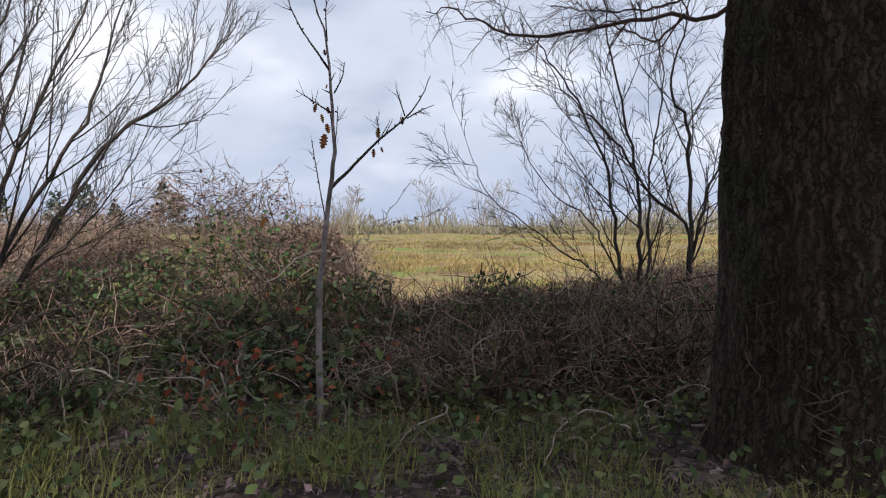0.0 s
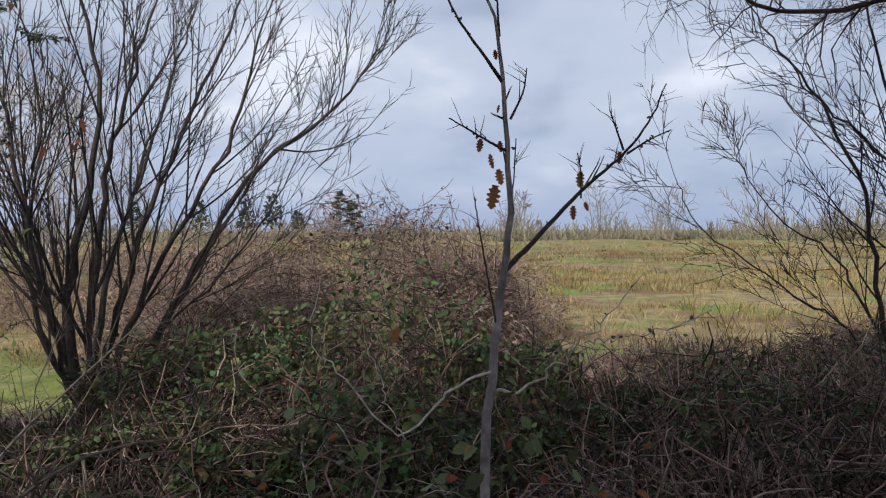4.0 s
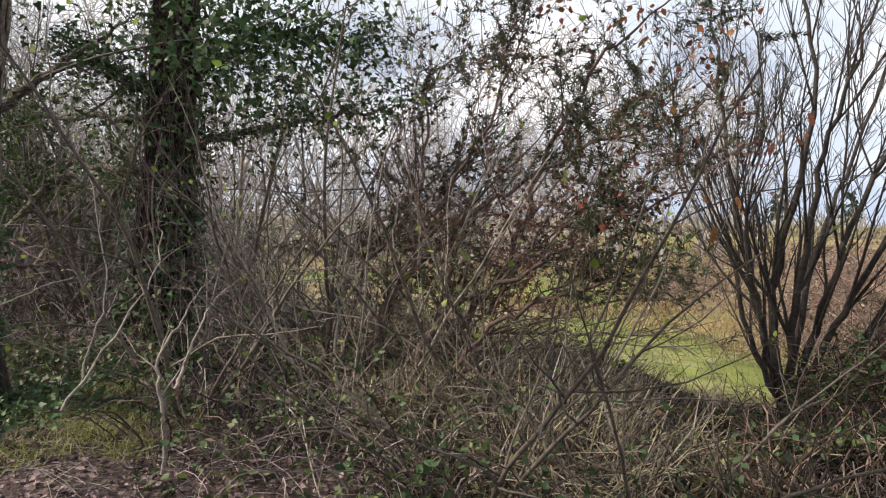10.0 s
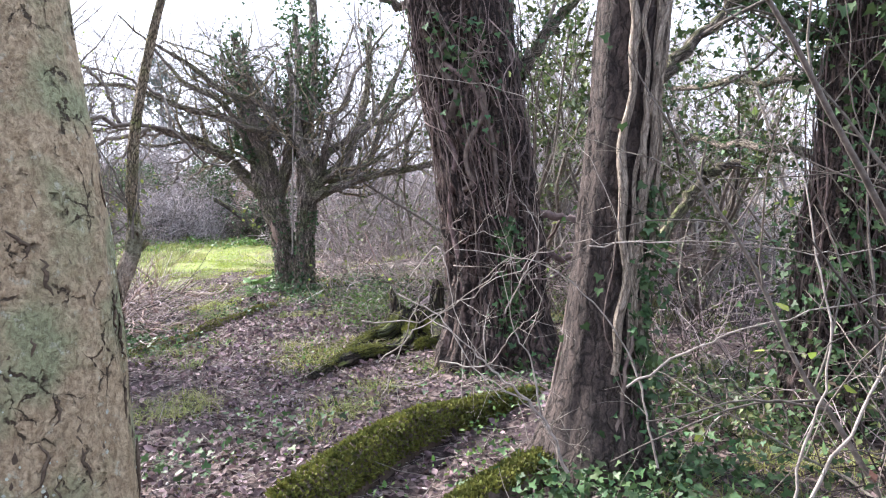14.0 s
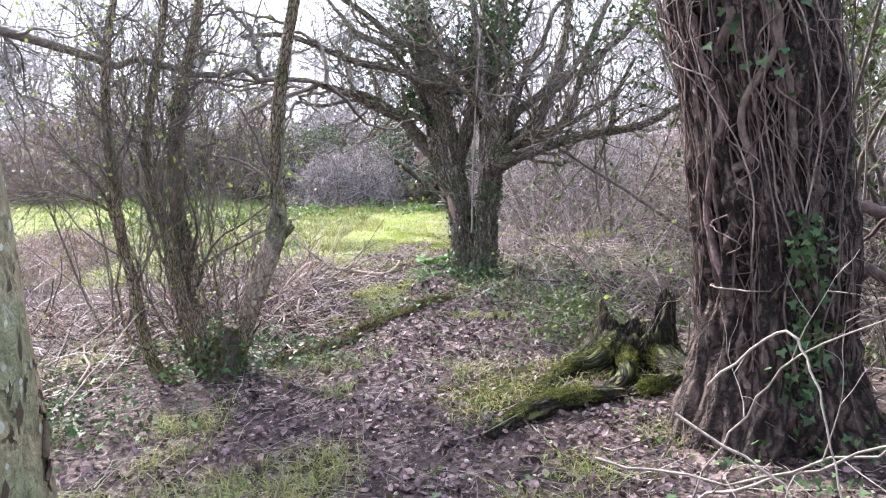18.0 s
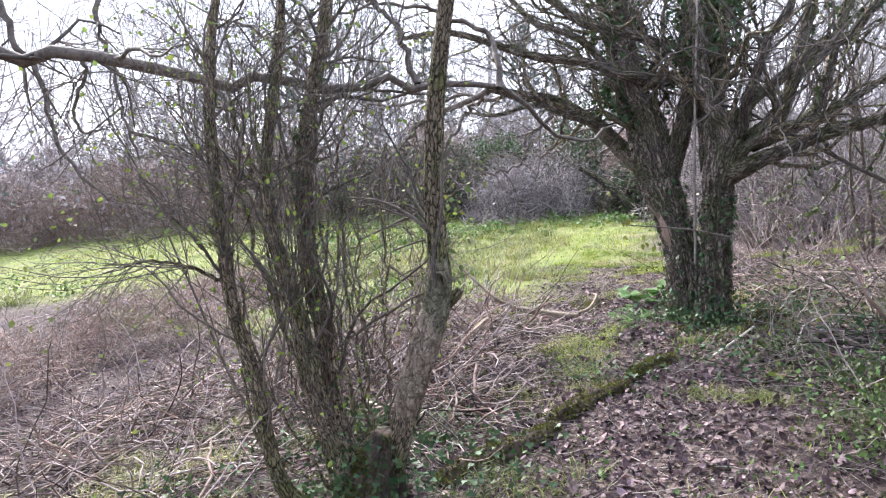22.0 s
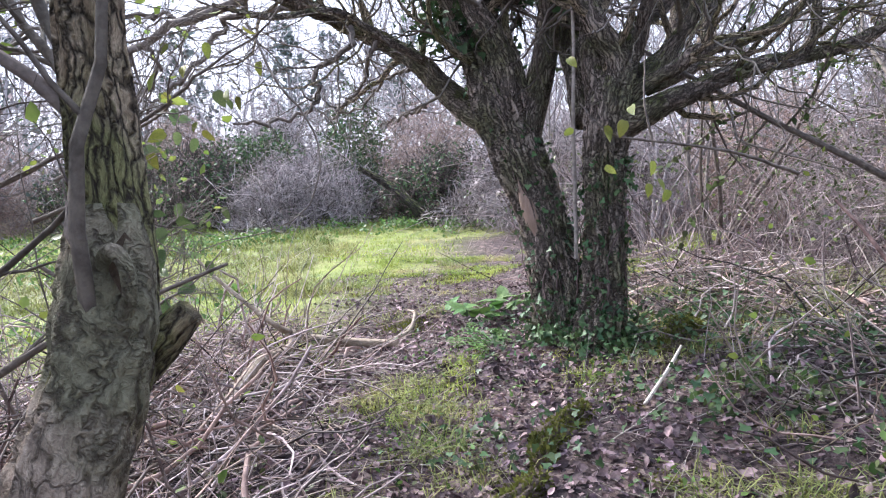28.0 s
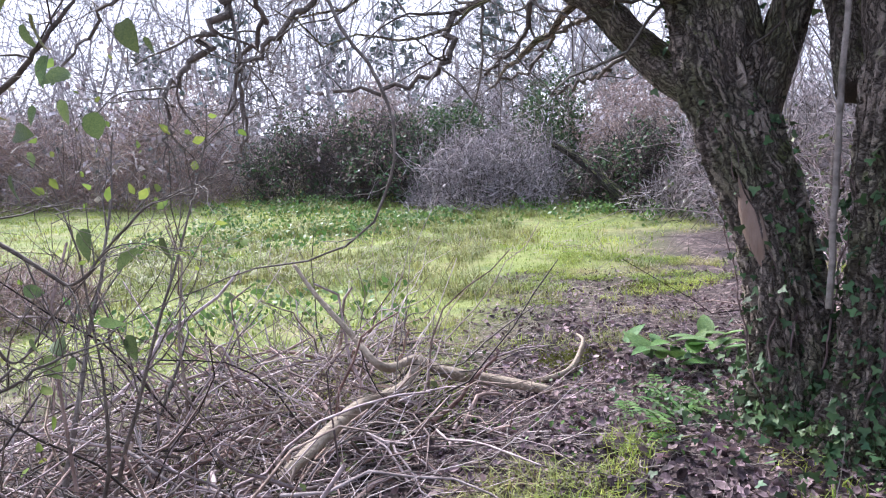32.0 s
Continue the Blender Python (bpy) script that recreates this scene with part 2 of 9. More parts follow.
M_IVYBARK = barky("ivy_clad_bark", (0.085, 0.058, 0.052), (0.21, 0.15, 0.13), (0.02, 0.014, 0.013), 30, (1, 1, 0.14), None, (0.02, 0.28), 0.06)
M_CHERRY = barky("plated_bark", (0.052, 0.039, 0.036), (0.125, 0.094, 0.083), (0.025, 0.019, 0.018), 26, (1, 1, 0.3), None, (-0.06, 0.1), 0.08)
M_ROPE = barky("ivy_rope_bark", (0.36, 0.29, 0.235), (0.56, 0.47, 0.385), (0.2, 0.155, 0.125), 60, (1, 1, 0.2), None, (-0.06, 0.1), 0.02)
M_IVYSTEM = mottled("ivy_stem", (0.078, 0.054, 0.05), (0.195, 0.142, 0.128), 16, 0.85, 0.5, 70, island=0.4)
M_TWIG = mottled("twig_bark", (0.085, 0.07, 0.06), (0.19, 0.16, 0.135), 30, 0.8, 0.3, 90, island=0.3)
M_DARKTWIG = mottled("dark_twig", (0.03, 0.025, 0.022), (0.07, 0.057, 0.05), 30, 0.75, 0.2, 90, island=0.3)
M_REDTWIG = mottled("reddish_twig", (0.08, 0.055, 0.048), (0.15, 0.10, 0.085), 30, 0.75, 0.2, 90, island=0.3)
M_GREYTWIG = mottled("grey_twig", (0.18, 0.155, 0.135), (0.36, 0.315, 0.275), 25, 0.8, 0.3, 90, island=0.35)
# darkened copy of bramble_cane: shade between the canes is in its colour
M_SHADECANE = mottled("shaded_cane", (0.0248, 0.0178, 0.0158), (0.0744, 0.057, 0.0496), 12, 0.75, 0.2, 80, island=0.5)
M_CANE = mottled("bramble_cane", (0.085, 0.06, 0.054), (0.26, 0.20, 0.178), 12, 0.75, 0.2, 80, island=0.5)
M_PINKCANE = mottled("tawny_cane", (0.17, 0.118, 0.098), (0.46, 0.345, 0.29), 12, 0.8, 0.2, 80, island=0.5)
M_REDCANE = mottled("reddish_cane", (0.10, 0.062, 0.05), (0.31, 0.21, 0.168), 12, 0.75, 0.2, 80, island=0.5)
M_GREYSCRUB = mottled("grey_scrub", (0.13, 0.115, 0.115), (0.34, 0.30, 0.30), 12, 0.85, 0.2, 80, island=0.45)
M_LILAC = mottled("weathered_cane", (0.237, 0.181, 0.177), (0.525, 0.438, 0.431), 12, 0.85, 0.2, 80, island=0.45)
M_DEADCANE = mottled("dead_cane", (0.22, 0.17, 0.145), (0.46, 0.385, 0.335), 12, 0.85, 0.2, 80, island=0.35)
M_BRAMBLE = mottled("bramble_leaf", (0.055, 0.085, 0.03), (0.14, 0.165, 0.06), 6, 0.5, 0.2, 60, island=0.55, trans=0.2)
M_STALK = mottled("dry_stalk", (0.19, 0.155, 0.10), (0.46, 0.39, 0.275), 12, 0.8, 0.2, 80, island=0.5)
M_PALETWIG = mottled("pale_lichened_twig", (0.33, 0.29, 0.245), (0.58, 0.52, 0.45), 25, 0.8, 0.3, 90, island=0.3)
M_OLIVE = mottled("olive_bramble_leaf", (0.06, 0.068, 0.025), (0.165, 0.155, 0.06), 6, 0.55, 0.2, 60, island=0.5, trans=0.25)
M_REDLEAF = mottled("red_bramble_leaf", (0.16, 0.045, 0.025), (0.33, 0.12, 0.05), 9, 0.6, 0.3, 60, island=0.5, trans=0.3)
M_BROWNLEAF = mottled("withered_leaf", (0.19, 0.13, 0.10), (0.36, 0.275, 0.225), 9, 0.8, 0.3, 60, island=0.45, trans=0.15)
M_RUSSET = mottled("russet_leaf", (0.075, 0.035, 0.026), (0.18, 0.10, 0.075), 9, 0.75, 0.3, 60, island=0.5, trans=0.2)
M_OAKLEAF = mottled("dry_oak_leaf", (0.22, 0.085, 0.035), (0.36, 0.16, 0.07), 25, 0.7, 0.3, 90, objvar=0.35, trans=0.25)
M_IVY = mottled("ivy_leaf", (0.035, 0.075, 0.03), (0.085, 0.135, 0.05), 7, 0.55, 0.15, 50, island=0.5, trans=0.12, spec=0.3)
M_FRESH = mottled("fresh_leaf", (0.11, 0.14, 0.03), (0.25, 0.26, 0.05), 22, 0.45, 0.3, 70, objvar=0.5, trans=0.3)
M_GREENLEAF = mottled("green_leaf", (0.07, 0.115, 0.045), (0.15, 0.20, 0.075), 22, 0.35, 0.3, 70, objvar=0.35, trans=0.35)
M_BUD = mottled("young_leaves", (0.15, 0.22, 0.04), (0.27, 0.33, 0.07), 20, 0.5, 0.0, 70, island=0.4, trans=0.4)
M_DOCK = mottled("dock_leaf", (0.06, 0.13, 0.03), (0.13, 0.22, 0.055), 14, 0.5, 0.3, 60, objvar=0.35, trans=0.2, spec=0.2)
M_WEED = mottled("weed_leaf", (0.06, 0.12, 0.03), (0.14, 0.22, 0.055), 5, 0.55, 0, 50, island=0.4, trans=0.25)
M_NEEDLE = mottled("needles", (0.03, 0.05, 0.025), (0.07, 0.095, 0.045), 6, 0.6, 0, 50, island=0.4, trans=0.1)
M_GRASS = mottled("grass_blade", (0.13, 0.19, 0.03), (0.37, 0.42, 0.075), 1.2, 0.55, 0, 50, island=0.45, trans=0.35, cc=(0.34, 0.31, 0.13), cc_at=(0.5, 0.62), cc_scale=1.1)
M_DULLGRASS = mottled("dull_grass_blade", (0.14, 0.175, 0.045), (0.31, 0.30, 0.11), 1.2, 0.6, 0, 50, island=0.5, trans=0.3)
M_STRAW = mottled("straw_blade", (0.24, 0.175, 0.07), (0.5, 0.385, 0.16), 0.5, 0.65, 0, 50, island=0.4, trans=0.3, cc=(0.27, 0.29, 0.10), cc_at=(0.56, 0.7), cc_scale=0.22)
M_RUSH = mottled("brown_rush", (0.14, 0.108, 0.055), (0.33, 0.25, 0.125), 0.6, 0.65, 0, 50, island=0.4, trans=0.3)
M_MOSS = mottled("moss", (0.05, 0.058, 0.013), (0.185, 0.19, 0.042), 9, 0.9, 0.5, 120, island=0.35, trans=0.2)
M_LITTER = mottled("leaf_litter", (0.024, 0.015, 0.018), (0.32, 0.225, 0.235), 11, 0.75, 0.3, 60, island=0.7, trans=0.1)
M_STICK = mottled("barkless_wood", (0.48, 0.42, 0.35), (0.66, 0.60, 0.52), 20, 0.75, 0.3, 80, stretch=UP)
M_DEADWOOD = mottled("dead_wood", (0.21, 0.165, 0.12), (0.36, 0.295, 0.225), 15, 0.85, 0.6, 60, (0.13, 0.12, 0.08), stretch=(1, 1, 1))
M_ROT = mottled("rotten_wood", (0.055, 0.04, 0.032), (0.14, 0.105, 0.083), 14, 0.95, 1.0, 45, (0.045, 0.035, 0.028), cc_scale=6)
# haze of distance is mixed into the far trees' base colours
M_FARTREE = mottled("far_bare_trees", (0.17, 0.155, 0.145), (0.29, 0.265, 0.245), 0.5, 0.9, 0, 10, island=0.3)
# paler copy of the far conifer colour, with more haze painted in
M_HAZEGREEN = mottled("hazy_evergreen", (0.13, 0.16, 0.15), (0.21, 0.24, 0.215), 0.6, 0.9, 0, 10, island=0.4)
M_FARGREEN = mottled("far_conifer", (0.045, 0.065, 0.05), (0.085, 0.11, 0.085), 0.6, 0.9, 0, 10, island=0.4)


def ground_material():
    m = bpy.data.materials.new("ground")
    m.use_nodes = True
    nt = m.node_tree
    n, l = nt.nodes, nt.links
    b = n["Principled BSDF"]
    b.inputs["Roughness"].default_value, b.inputs["Specular IOR Level"].default_value = 0.9, 0.2
    co = n.new("ShaderNodeTexCoord")
    at = n.new("ShaderNodeVertexColor")
    at.layer_name = "cover"
    sp = n.new("ShaderNodeSeparateColor")
    l.new(at.outputs[0], sp.inputs[0])

    def noise_mix(ca, cb, scale, lo=0.38, hi=0.62):
        no = n.new("ShaderNodeTexNoise")
        no.inputs["Scale"].default_value, no.inputs["Detail"].default_value, no.inputs["Roughness"].default_value = scale, 9, 0.7
        l.new(co.outputs["Object"], no.inputs["Vector"])
        r = n.new("ShaderNodeMapRange")
        r.inputs[1].default_value, r.inputs[2].default_value = lo, hi
        l.new(no.outputs["Fac"], r.inputs[0])
        mx = n.new("ShaderNodeMixRGB")
        mx.inputs[1].default_value = (*ca, 1) if isinstance(ca, tuple) else (0, 0, 0, 1)
        mx.inputs[2].default_value = (*cb, 1)
        if not isinstance(ca, tuple):
            l.new(ca, mx.inputs[1])
        l.new(r.outputs[0], mx.inputs[0])
        return mx.outputs[0]

    def blend(fac, a, c):
        mx = n.new("ShaderNodeMixRGB")
        l.new(fac, mx.inputs[0])
        l.new(a, mx.inputs[1])
        l.new(c, mx.inputs[2])
        return mx.outputs[0]

    soil = noise_mix(noise_mix(noise_mix((0.02, 0.014, 0.016), (0.07, 0.05, 0.053), 7), (0.24, 0.19, 0.19), 44, 0.58, 0.72), (0.025, 0.018, 0.017), 60, 0.48, 0.62)
    vo = n.new("ShaderNodeTexVoronoi")
    vo.inputs["Scale"].default_value = 30
    wn = n.new("ShaderNodeTexNoise")
    wn.inputs["Scale"].default_value = 20
    l.new(co.outputs["Object"], wn.inputs["Vector"])
    wa = n.new("ShaderNodeMixRGB")
    wa.blend_type, wa.inputs[0].default_value = "ADD", 0.05
    l.new(co.outputs["Object"], wa.inputs[1])
    l.new(wn.outputs["Color"], wa.inputs[2])
    l.new(wa.outputs[0], vo.inputs["Vector"])
    bw = n.new("ShaderNodeSeparateColor")
    l.new(vo.outputs["Color"], bw.inputs[0])
    fr = n.new("ShaderNodeValToRGB")
    fe = fr.color_ramp.elements
    fe[0].position, fe[0].color = 0.0, (0.03, 0.02, 0.02, 1)
    fe[1].position, fe[1].color = 1.0, (0.22, 0.165, 0.15, 1)
    fm = fe.new(0.6)
    fm.color = (0.075, 0.052, 0.048, 1)
    l.new(bw.outputs[0], fr.inputs[0])
    pick_n = n.new("ShaderNodeTexNoise")
    pick_n.inputs["Scale"].default_value, pick_n.inputs["Detail"].default_value = 2.2, 5
    l.new(co.outputs["Object"], pick_n.inputs["Vector"])
    pk = n.new("ShaderNodeMapRange")
    pk.inputs[1].default_value, pk.inputs[2].default_value = 0.36, 0.54
    l.new(pick_n.outputs["Fac"], pk.inputs[0])
    soil = blend(pk.outputs[0], soil, fr.outputs[0])
    green = noise_mix(noise_mix(noise_mix((0.10, 0.13, 0.035), (0.24, 0.27, 0.07), 2.5), (0.32, 0.29, 0.13), 0.9, 0.50, 0.72), (0.09, 0.065, 0.045), 5, 0.55, 0.68)
    straw = noise_mix(noise_mix(noise_mix((0.16, 0.13, 0.065), (0.38, 0.30, 0.15), 1.6), (0.16, 0.235, 0.05), 0.16, 0.5, 0.56), (0.2, 0.125, 0.075), 0.35, 0.5, 0.6)
    col = blend(sp.outputs[0], blend(sp.outputs[1], soil, straw), green)
    l.new(col, b.inputs["Base Color"])
    no = n.new("ShaderNodeTexNoise")
    no.inputs["Scale"].default_value, no.inputs["Detail"].default_value = 45, 8
    l.new(co.outputs["Object"], no.inputs["Vector"])
    bp = n.new("ShaderNodeBump")
    bp.inputs["Strength"].default_value, bp.inputs["Distance"].default_value = 0.8, 0.03
    hsum = n.new("ShaderNodeMath")
    hsum.operation = "MULTIPLY_ADD"
    hsum.inputs[1].default_value = 0.7
    l.new(bw.outputs[1], hsum.inputs[0])
    l.new(no.outputs["Fac"], hsum.inputs[2])
    l.new(hsum.outputs[0], bp.inputs["Height"])
    l.new(bp.outputs[0], b.inputs["Normal"])
    return m


# ---- geometry kit ----
def vnoise(p, seed=0):
    """Smooth value noise in -1..1 at the points p (n, 3)."""
    i = np.floor(p).astype(np.int64)
    f = p - i
    f = f * f * (3 - 2 * f)
    out = np.zeros(len(p))
    for dx in (0, 1):
        for dy in (0, 1):
            for dz in (0, 1):
                h = ((i[:, 0] + dx) * 374761393 + (i[:, 1] + dy) * 668265263 + (i[:, 2] + dz) * 2147483647 + seed * 974711) & 0xFFFFFFFF
                h = ((h ^ (h >> 13)) * 1274126177) & 0xFFFFFFFF
                h = (h ^ (h >> 16)) & 0xFFFF
                w = np.where(dx, f[:, 0], 1 - f[:, 0]) * np.where(dy, f[:, 1], 1 - f[:, 1]) * np.where(dz, f[:, 2], 1 - f[:, 2])
                out += w * (h / 32767.5 - 1)
    return out


def unit(v):
    return v / np.maximum(np.linalg.norm(v, axis=-1, keepdims=True), 1e-9)


class Geo:
    def __init__(self):
        self.v, self.f, self.n, self.grain = [], [], 0, []

    def add(self, v, f, grain=None):
        self.v.append(np.asarray(v, float))
        self.grain.append(self.v[-1] if grain is None else grain)
        self.f.append(np.asarray(f, np.int64) + self.n)
        self.n += len(v)
        return self

    def tubes(self, P, R, sides=5):
        """Tapered tubes: paths P (n, s, 3), radii R (n, s)."""
        N, S, _ = P.shape
        if N == 0:
            return self
        T = np.empty_like(P)
        T[:, 1:-1] = P[:, 2:] - P[:, :-2]
        T[:, 0], T[:, -1] = P[:, 1] - P[:, 0], P[:, -1] - P[:, -2]
        T = unit(T)
        ref = np.where(np.abs(T[:, :1, 2:3]).repeat(S, 1) > 0.9, np.array([1.0, 0.13, 0]), np.array([0.07, 0, 1.0]))
        A = unit(np.cross(T, ref))
        B = np.cross(T, A)
        a = np.arange(sides) * 2 * np.pi / sides
        V = P[:, :, None] + R[:, :, None, None] * (np.cos(a)[:, None] * A[:, :, None] + np.sin(a)[:, None] * B[:, :, None])
        k = np.arange(N * S).reshape(N, S)
        j = np.arange(sides)
        q = np.stack([(k[:, :-1, None] * sides + j), (k[:, :-1, None] * sides + (j + 1) % sides), (k[:, 1:, None] * sides + (j + 1) % sides), (k[:, 1:, None] * sides + j)], -1)
        if sides < 5:
            return self.add(V.reshape(-1, 3), q.reshape(-1, 4))
        # the bark's own coordinates: round the stem, and along it
        run = np.concatenate([np.zeros((N, 1)), np.cumsum(np.linalg.norm(np.diff(P, axis=1), axis=2), 1)], 1) + P[:, :1, 0] * 3
        G = np.stack([np.cos(a) * R[:, :1, None] + 0 * run[:, :, None], np.sin(a) * R[:, :1, None] + 0 * run[:, :, None], run[:, :, None] + 0 * a], -1)
        return self.add(V.reshape(-1, 3), q.reshape(-1, 4), G.reshape(-1, 3))

    def scatter(self, tmpl, pts, tip, nrm, size):
        """Copies of a template (verts, faces; y towards the tip, z the face normal) at pts."""
        tv, tf = tmpl
        if len(pts) == 0:
            return self
        Y = unit(tip)
        Z = unit(nrm - (nrm * Y).sum(1, keepdims=True) * Y)
        X = np.cross(Y, Z)
        s = np.broadcast_to(np.asarray(size, float), (len(pts),))[:, None, None]
        V = pts[:, None] + s * (tv[None, :, 0:1] * X[:, None] + tv[None, :, 1:2] * Y[:, None] + tv[None, :, 2:3] * Z[:, None])
        f = (np.arange(len(pts)) * len(tv))[:, None, None] + tf[None]
        return self.add(V.reshape(-1, 3), f.reshape(-1, tf.shape[1]))

    def mesh(self, name, origin=(0, 0, 0), smooth=True):
        me = bpy.data.meshes.new(name)
        v = np.concatenate(self.v) - np.array(origin, float)
        me.vertices.add(len(v))
        me.vertices.foreach_set("co", v.astype(np.float32).ravel())
        loops = np.concatenate([f.ravel() for f in self.f])
        size = np.concatenate([np.full(len(f), f.shape[1]) for f in self.f])
        me.loops.add(len(loops))
        me.loops.foreach_set("vertex_index", loops.astype(np.int32))
        me.polygons.add(len(size))
        me.polygons.foreach_set("loop_start", np.concatenate([[0], np.cumsum(size)[:-1]]).astype(np.int32))
        me.polygons.foreach_set("use_smooth", np.full(len(size), smooth))
        me.update(calc_edges=True)
        if self.n < 60000:
            at = me.attributes.new("grain", "FLOAT_VECTOR", "POINT")
            at.data.foreach_set("vector", np.concatenate(self.grain).astype(np.float32).ravel())
        return me


def thing(name, loc, label, category, group="", kind=""):
    ob = new(name)
    ob.empty_display_size = 0.1
    ob.location = loc
    return tagged(ob, label, category, group, kind)


def part(name, geo, material, parent, label="", smooth=True, kind=""):
    if isinstance(geo, Geo) and geo.n == 0:
        return None
    at, p = Vector((0, 0, 0)), parent
    while p:
        at += p.location
        p = p.parent
    me = geo if isinstance(geo, bpy.types.Mesh) else geo.mesh(name, at, smooth)
    if not me.materials:
        me.materials.append(material)
    ob = new(name, me)
    ob.parent = parent
    return tagged(ob, label, kind=kind)


def solid(name, geo, material, label, category, kind="", group="", smooth=True, loc=(0, 0, 0)):
    me = geo.mesh(name, loc, smooth)
    me.materials.append(material)
    ob = new(name, me)
    ob.location = loc
    return tagged(ob, label, category, group, kind)


def spline(pts, n):
    """A smooth path through a few control points."""
    p = np.array(pts, float)
    p = np.vstack([2 * p[0] - p[1], p, 2 * p[-1] - p[-2]])
    t = np.linspace(0, len(pts) - 1 - 1e-6, n)
    i = t.astype(int)
    f = (t - i)[:, None]
    a, b, c, d = p[i], p[i + 1], p[i + 2], p[i + 3]
    return 0.5 * (2 * b + (c - a) * f + (2 * a - 5 * b + 4 * c - d) * f ** 2 + (3 * b - a - 3 * c + d) * f ** 3)


def ramp_r(r0, r1, n, power=1.0):
    return r0 + (r1 - r0) * np.linspace(0, 1, n) ** power


def grow(start, way, length, r0, steps=6, wob=0.15, up=0.0, tip=0.25, bow=0.0):
    """Batches of wandering shoots. up: pull to the sky at each step; bow: growing pull to the ground."""
    N = len(start)
    P = np.empty((N, steps + 1, 3))
    P[:, 0], d = start, unit(np.array(way, float))
    for s in range(steps):
        d = d + wob * rng.normal(size=(N, 3))
        d[:, 2] += up - bow * (s + 1) / steps
        d = unit(d)
        P[:, s + 1] = P[:, s] + d * (length / steps)[:, None]
    R = r0[:, None] * np.linspace(1, tip, steps + 1)
    return P, R


def sprout(P, R, n, lo=0.25, hi=1.0, a0=30, a1=60, flat=0.0):
    """n side shoots on each path: start, way, radius and the share of the path passed."""
    N, S, _ = P.shape
    i = np.repeat(np.arange(N), n)
    t = rng.uniform(lo, hi, N * n)
    x = t * (S - 1)
    k = np.minimum(x.astype(int), S - 2)
    f = (x - k)[:, None]
    st = P[i, k] * (1 - f) + P[i, k + 1] * f
    tan = unit(P[i, k + 1] - P[i, k])
    rv = rng.normal(size=(N * n, 3))
    rv[:, 2] *= 1 - flat
    perp = unit(rv - (rv * tan).sum(1, keepdims=True) * tan)
    a = np.radians(rng.uniform(a0, a1, N * n))[:, None]
    return st, np.cos(a) * tan + np.sin(a) * perp, R[i, k] * (1 - f[:, 0]) + R[i, k + 1] * f[:, 0], t


WALKED = np.array([(0, 0), (-0.2, 1.25), (-1.0, 1.1), (-1.7, 0.7), (-3.0, 0.23), (-4.07, -0.27), (-5.2, -1.2), (-6.4, -2.2), (-6.9, -2.4), (-8.1, -2.8), (-9.6, -3.4)], float)


def off_path(P, gap=0.42):
    """Which shoots keep clear of the trodden way at head height."""
    q = P[:, :, None, :2]
    a, d = WALKED[:-1], np.diff(WALKED, axis=0)
    t = np.clip(((q - a) * d).sum(-1) / (d * d).sum(-1), 0, 1)
    dist = np.linalg.norm(q - a - t[..., None] * d, axis=-1).min(-1)
    return ~((dist < gap) & (P[:, :, 2] > 0.75)).any(1)


def branch_out(P, R, spec, rmin=0.0011):
    """Side shoots level by level. spec rows: count, length, least and most angle, steps, wobble, up, bow, radius share, from."""
    out = [(P, R)]
    for n, ln, a0, a1, steps, wob, up, bow, rs, lo in spec:
        st, d, r, t = sprout(P, R, n, lo, 1.0, a0, a1)
        L = ln * rng.uniform(0.55, 1.3, len(st)) * (1.15 - 0.5 * t)
        P, R = grow(st, d, L, np.maximum(r * rs, rmin), steps, wob, up, 0.3, bow)
        keep = off_path(P)
        P, R = P[keep], R[keep]
        out.append((P, R))
    return out


LEAF = (np.array([(0, 0, 0), (-0.32, 0.35, 0.05), (0, 0.4, -0.03), (0.32, 0.35, 0.05), (-0.2, 0.75, 0.0), (0.2, 0.75, 0.0), (0, 1, -0.08)], float),
        np.array([(0, 2, 1), (0, 3, 2), (1, 2, 4), (2, 3, 5), (2, 5, 4), (4, 5, 6)]))
IVYLEAF = (np.array([(0, 0, 0), (-0.42, -0.12, 0.04), (-0.55, 0.28, 0.03), (-0.24, 0.42, 0.05), (0, 0.95, -0.06), (0.24, 0.42, 0.05), (0.55, 0.28, 0.03), (0.42, -0.12, 0.04), (0, 0.3, -0.03)], float),
           np.array([(8, 0, 1), (8, 1, 2), (8, 2, 3), (8, 3, 4), (8, 4, 5), (8, 5, 6), (8, 6, 7), (8, 7, 0)])[:, ::-1])
CURLED = (np.array([(0, 0, 0.02), (-0.3, 0.3, 0.14), (0.3, 0.3, 0.1), (0, 0.35, 0), (-0.26, 0.7, 0.16), (0.26, 0.7, 0.1), (0, 0.72, 0.02), (0, 1, 0.12)], float),
          np.array([(0, 3, 1), (0, 2, 3), (1, 3, 4), (3, 6, 4), (3, 2, 5), (3, 5, 6), (4, 6, 7), (6, 5, 7)]))


LEAFLET = (np.array([(0, 0, 0), (-0.34, 0.45, 0.07), (0.34, 0.45, 0.07), (0, 1, -0.05)], float), np.array([(0, 3, 1), (0, 2, 3)]))
CURL = (np.array([(0, 0, 0.03), (-0.34, 0.45, 0.18), (0.34, 0.45, 0.12), (0, 0.5, 0.0), (0, 1, 0.14)], float), np.array([(0, 3, 1), (0, 2, 3), (1, 3, 4), (3, 2, 4)]))


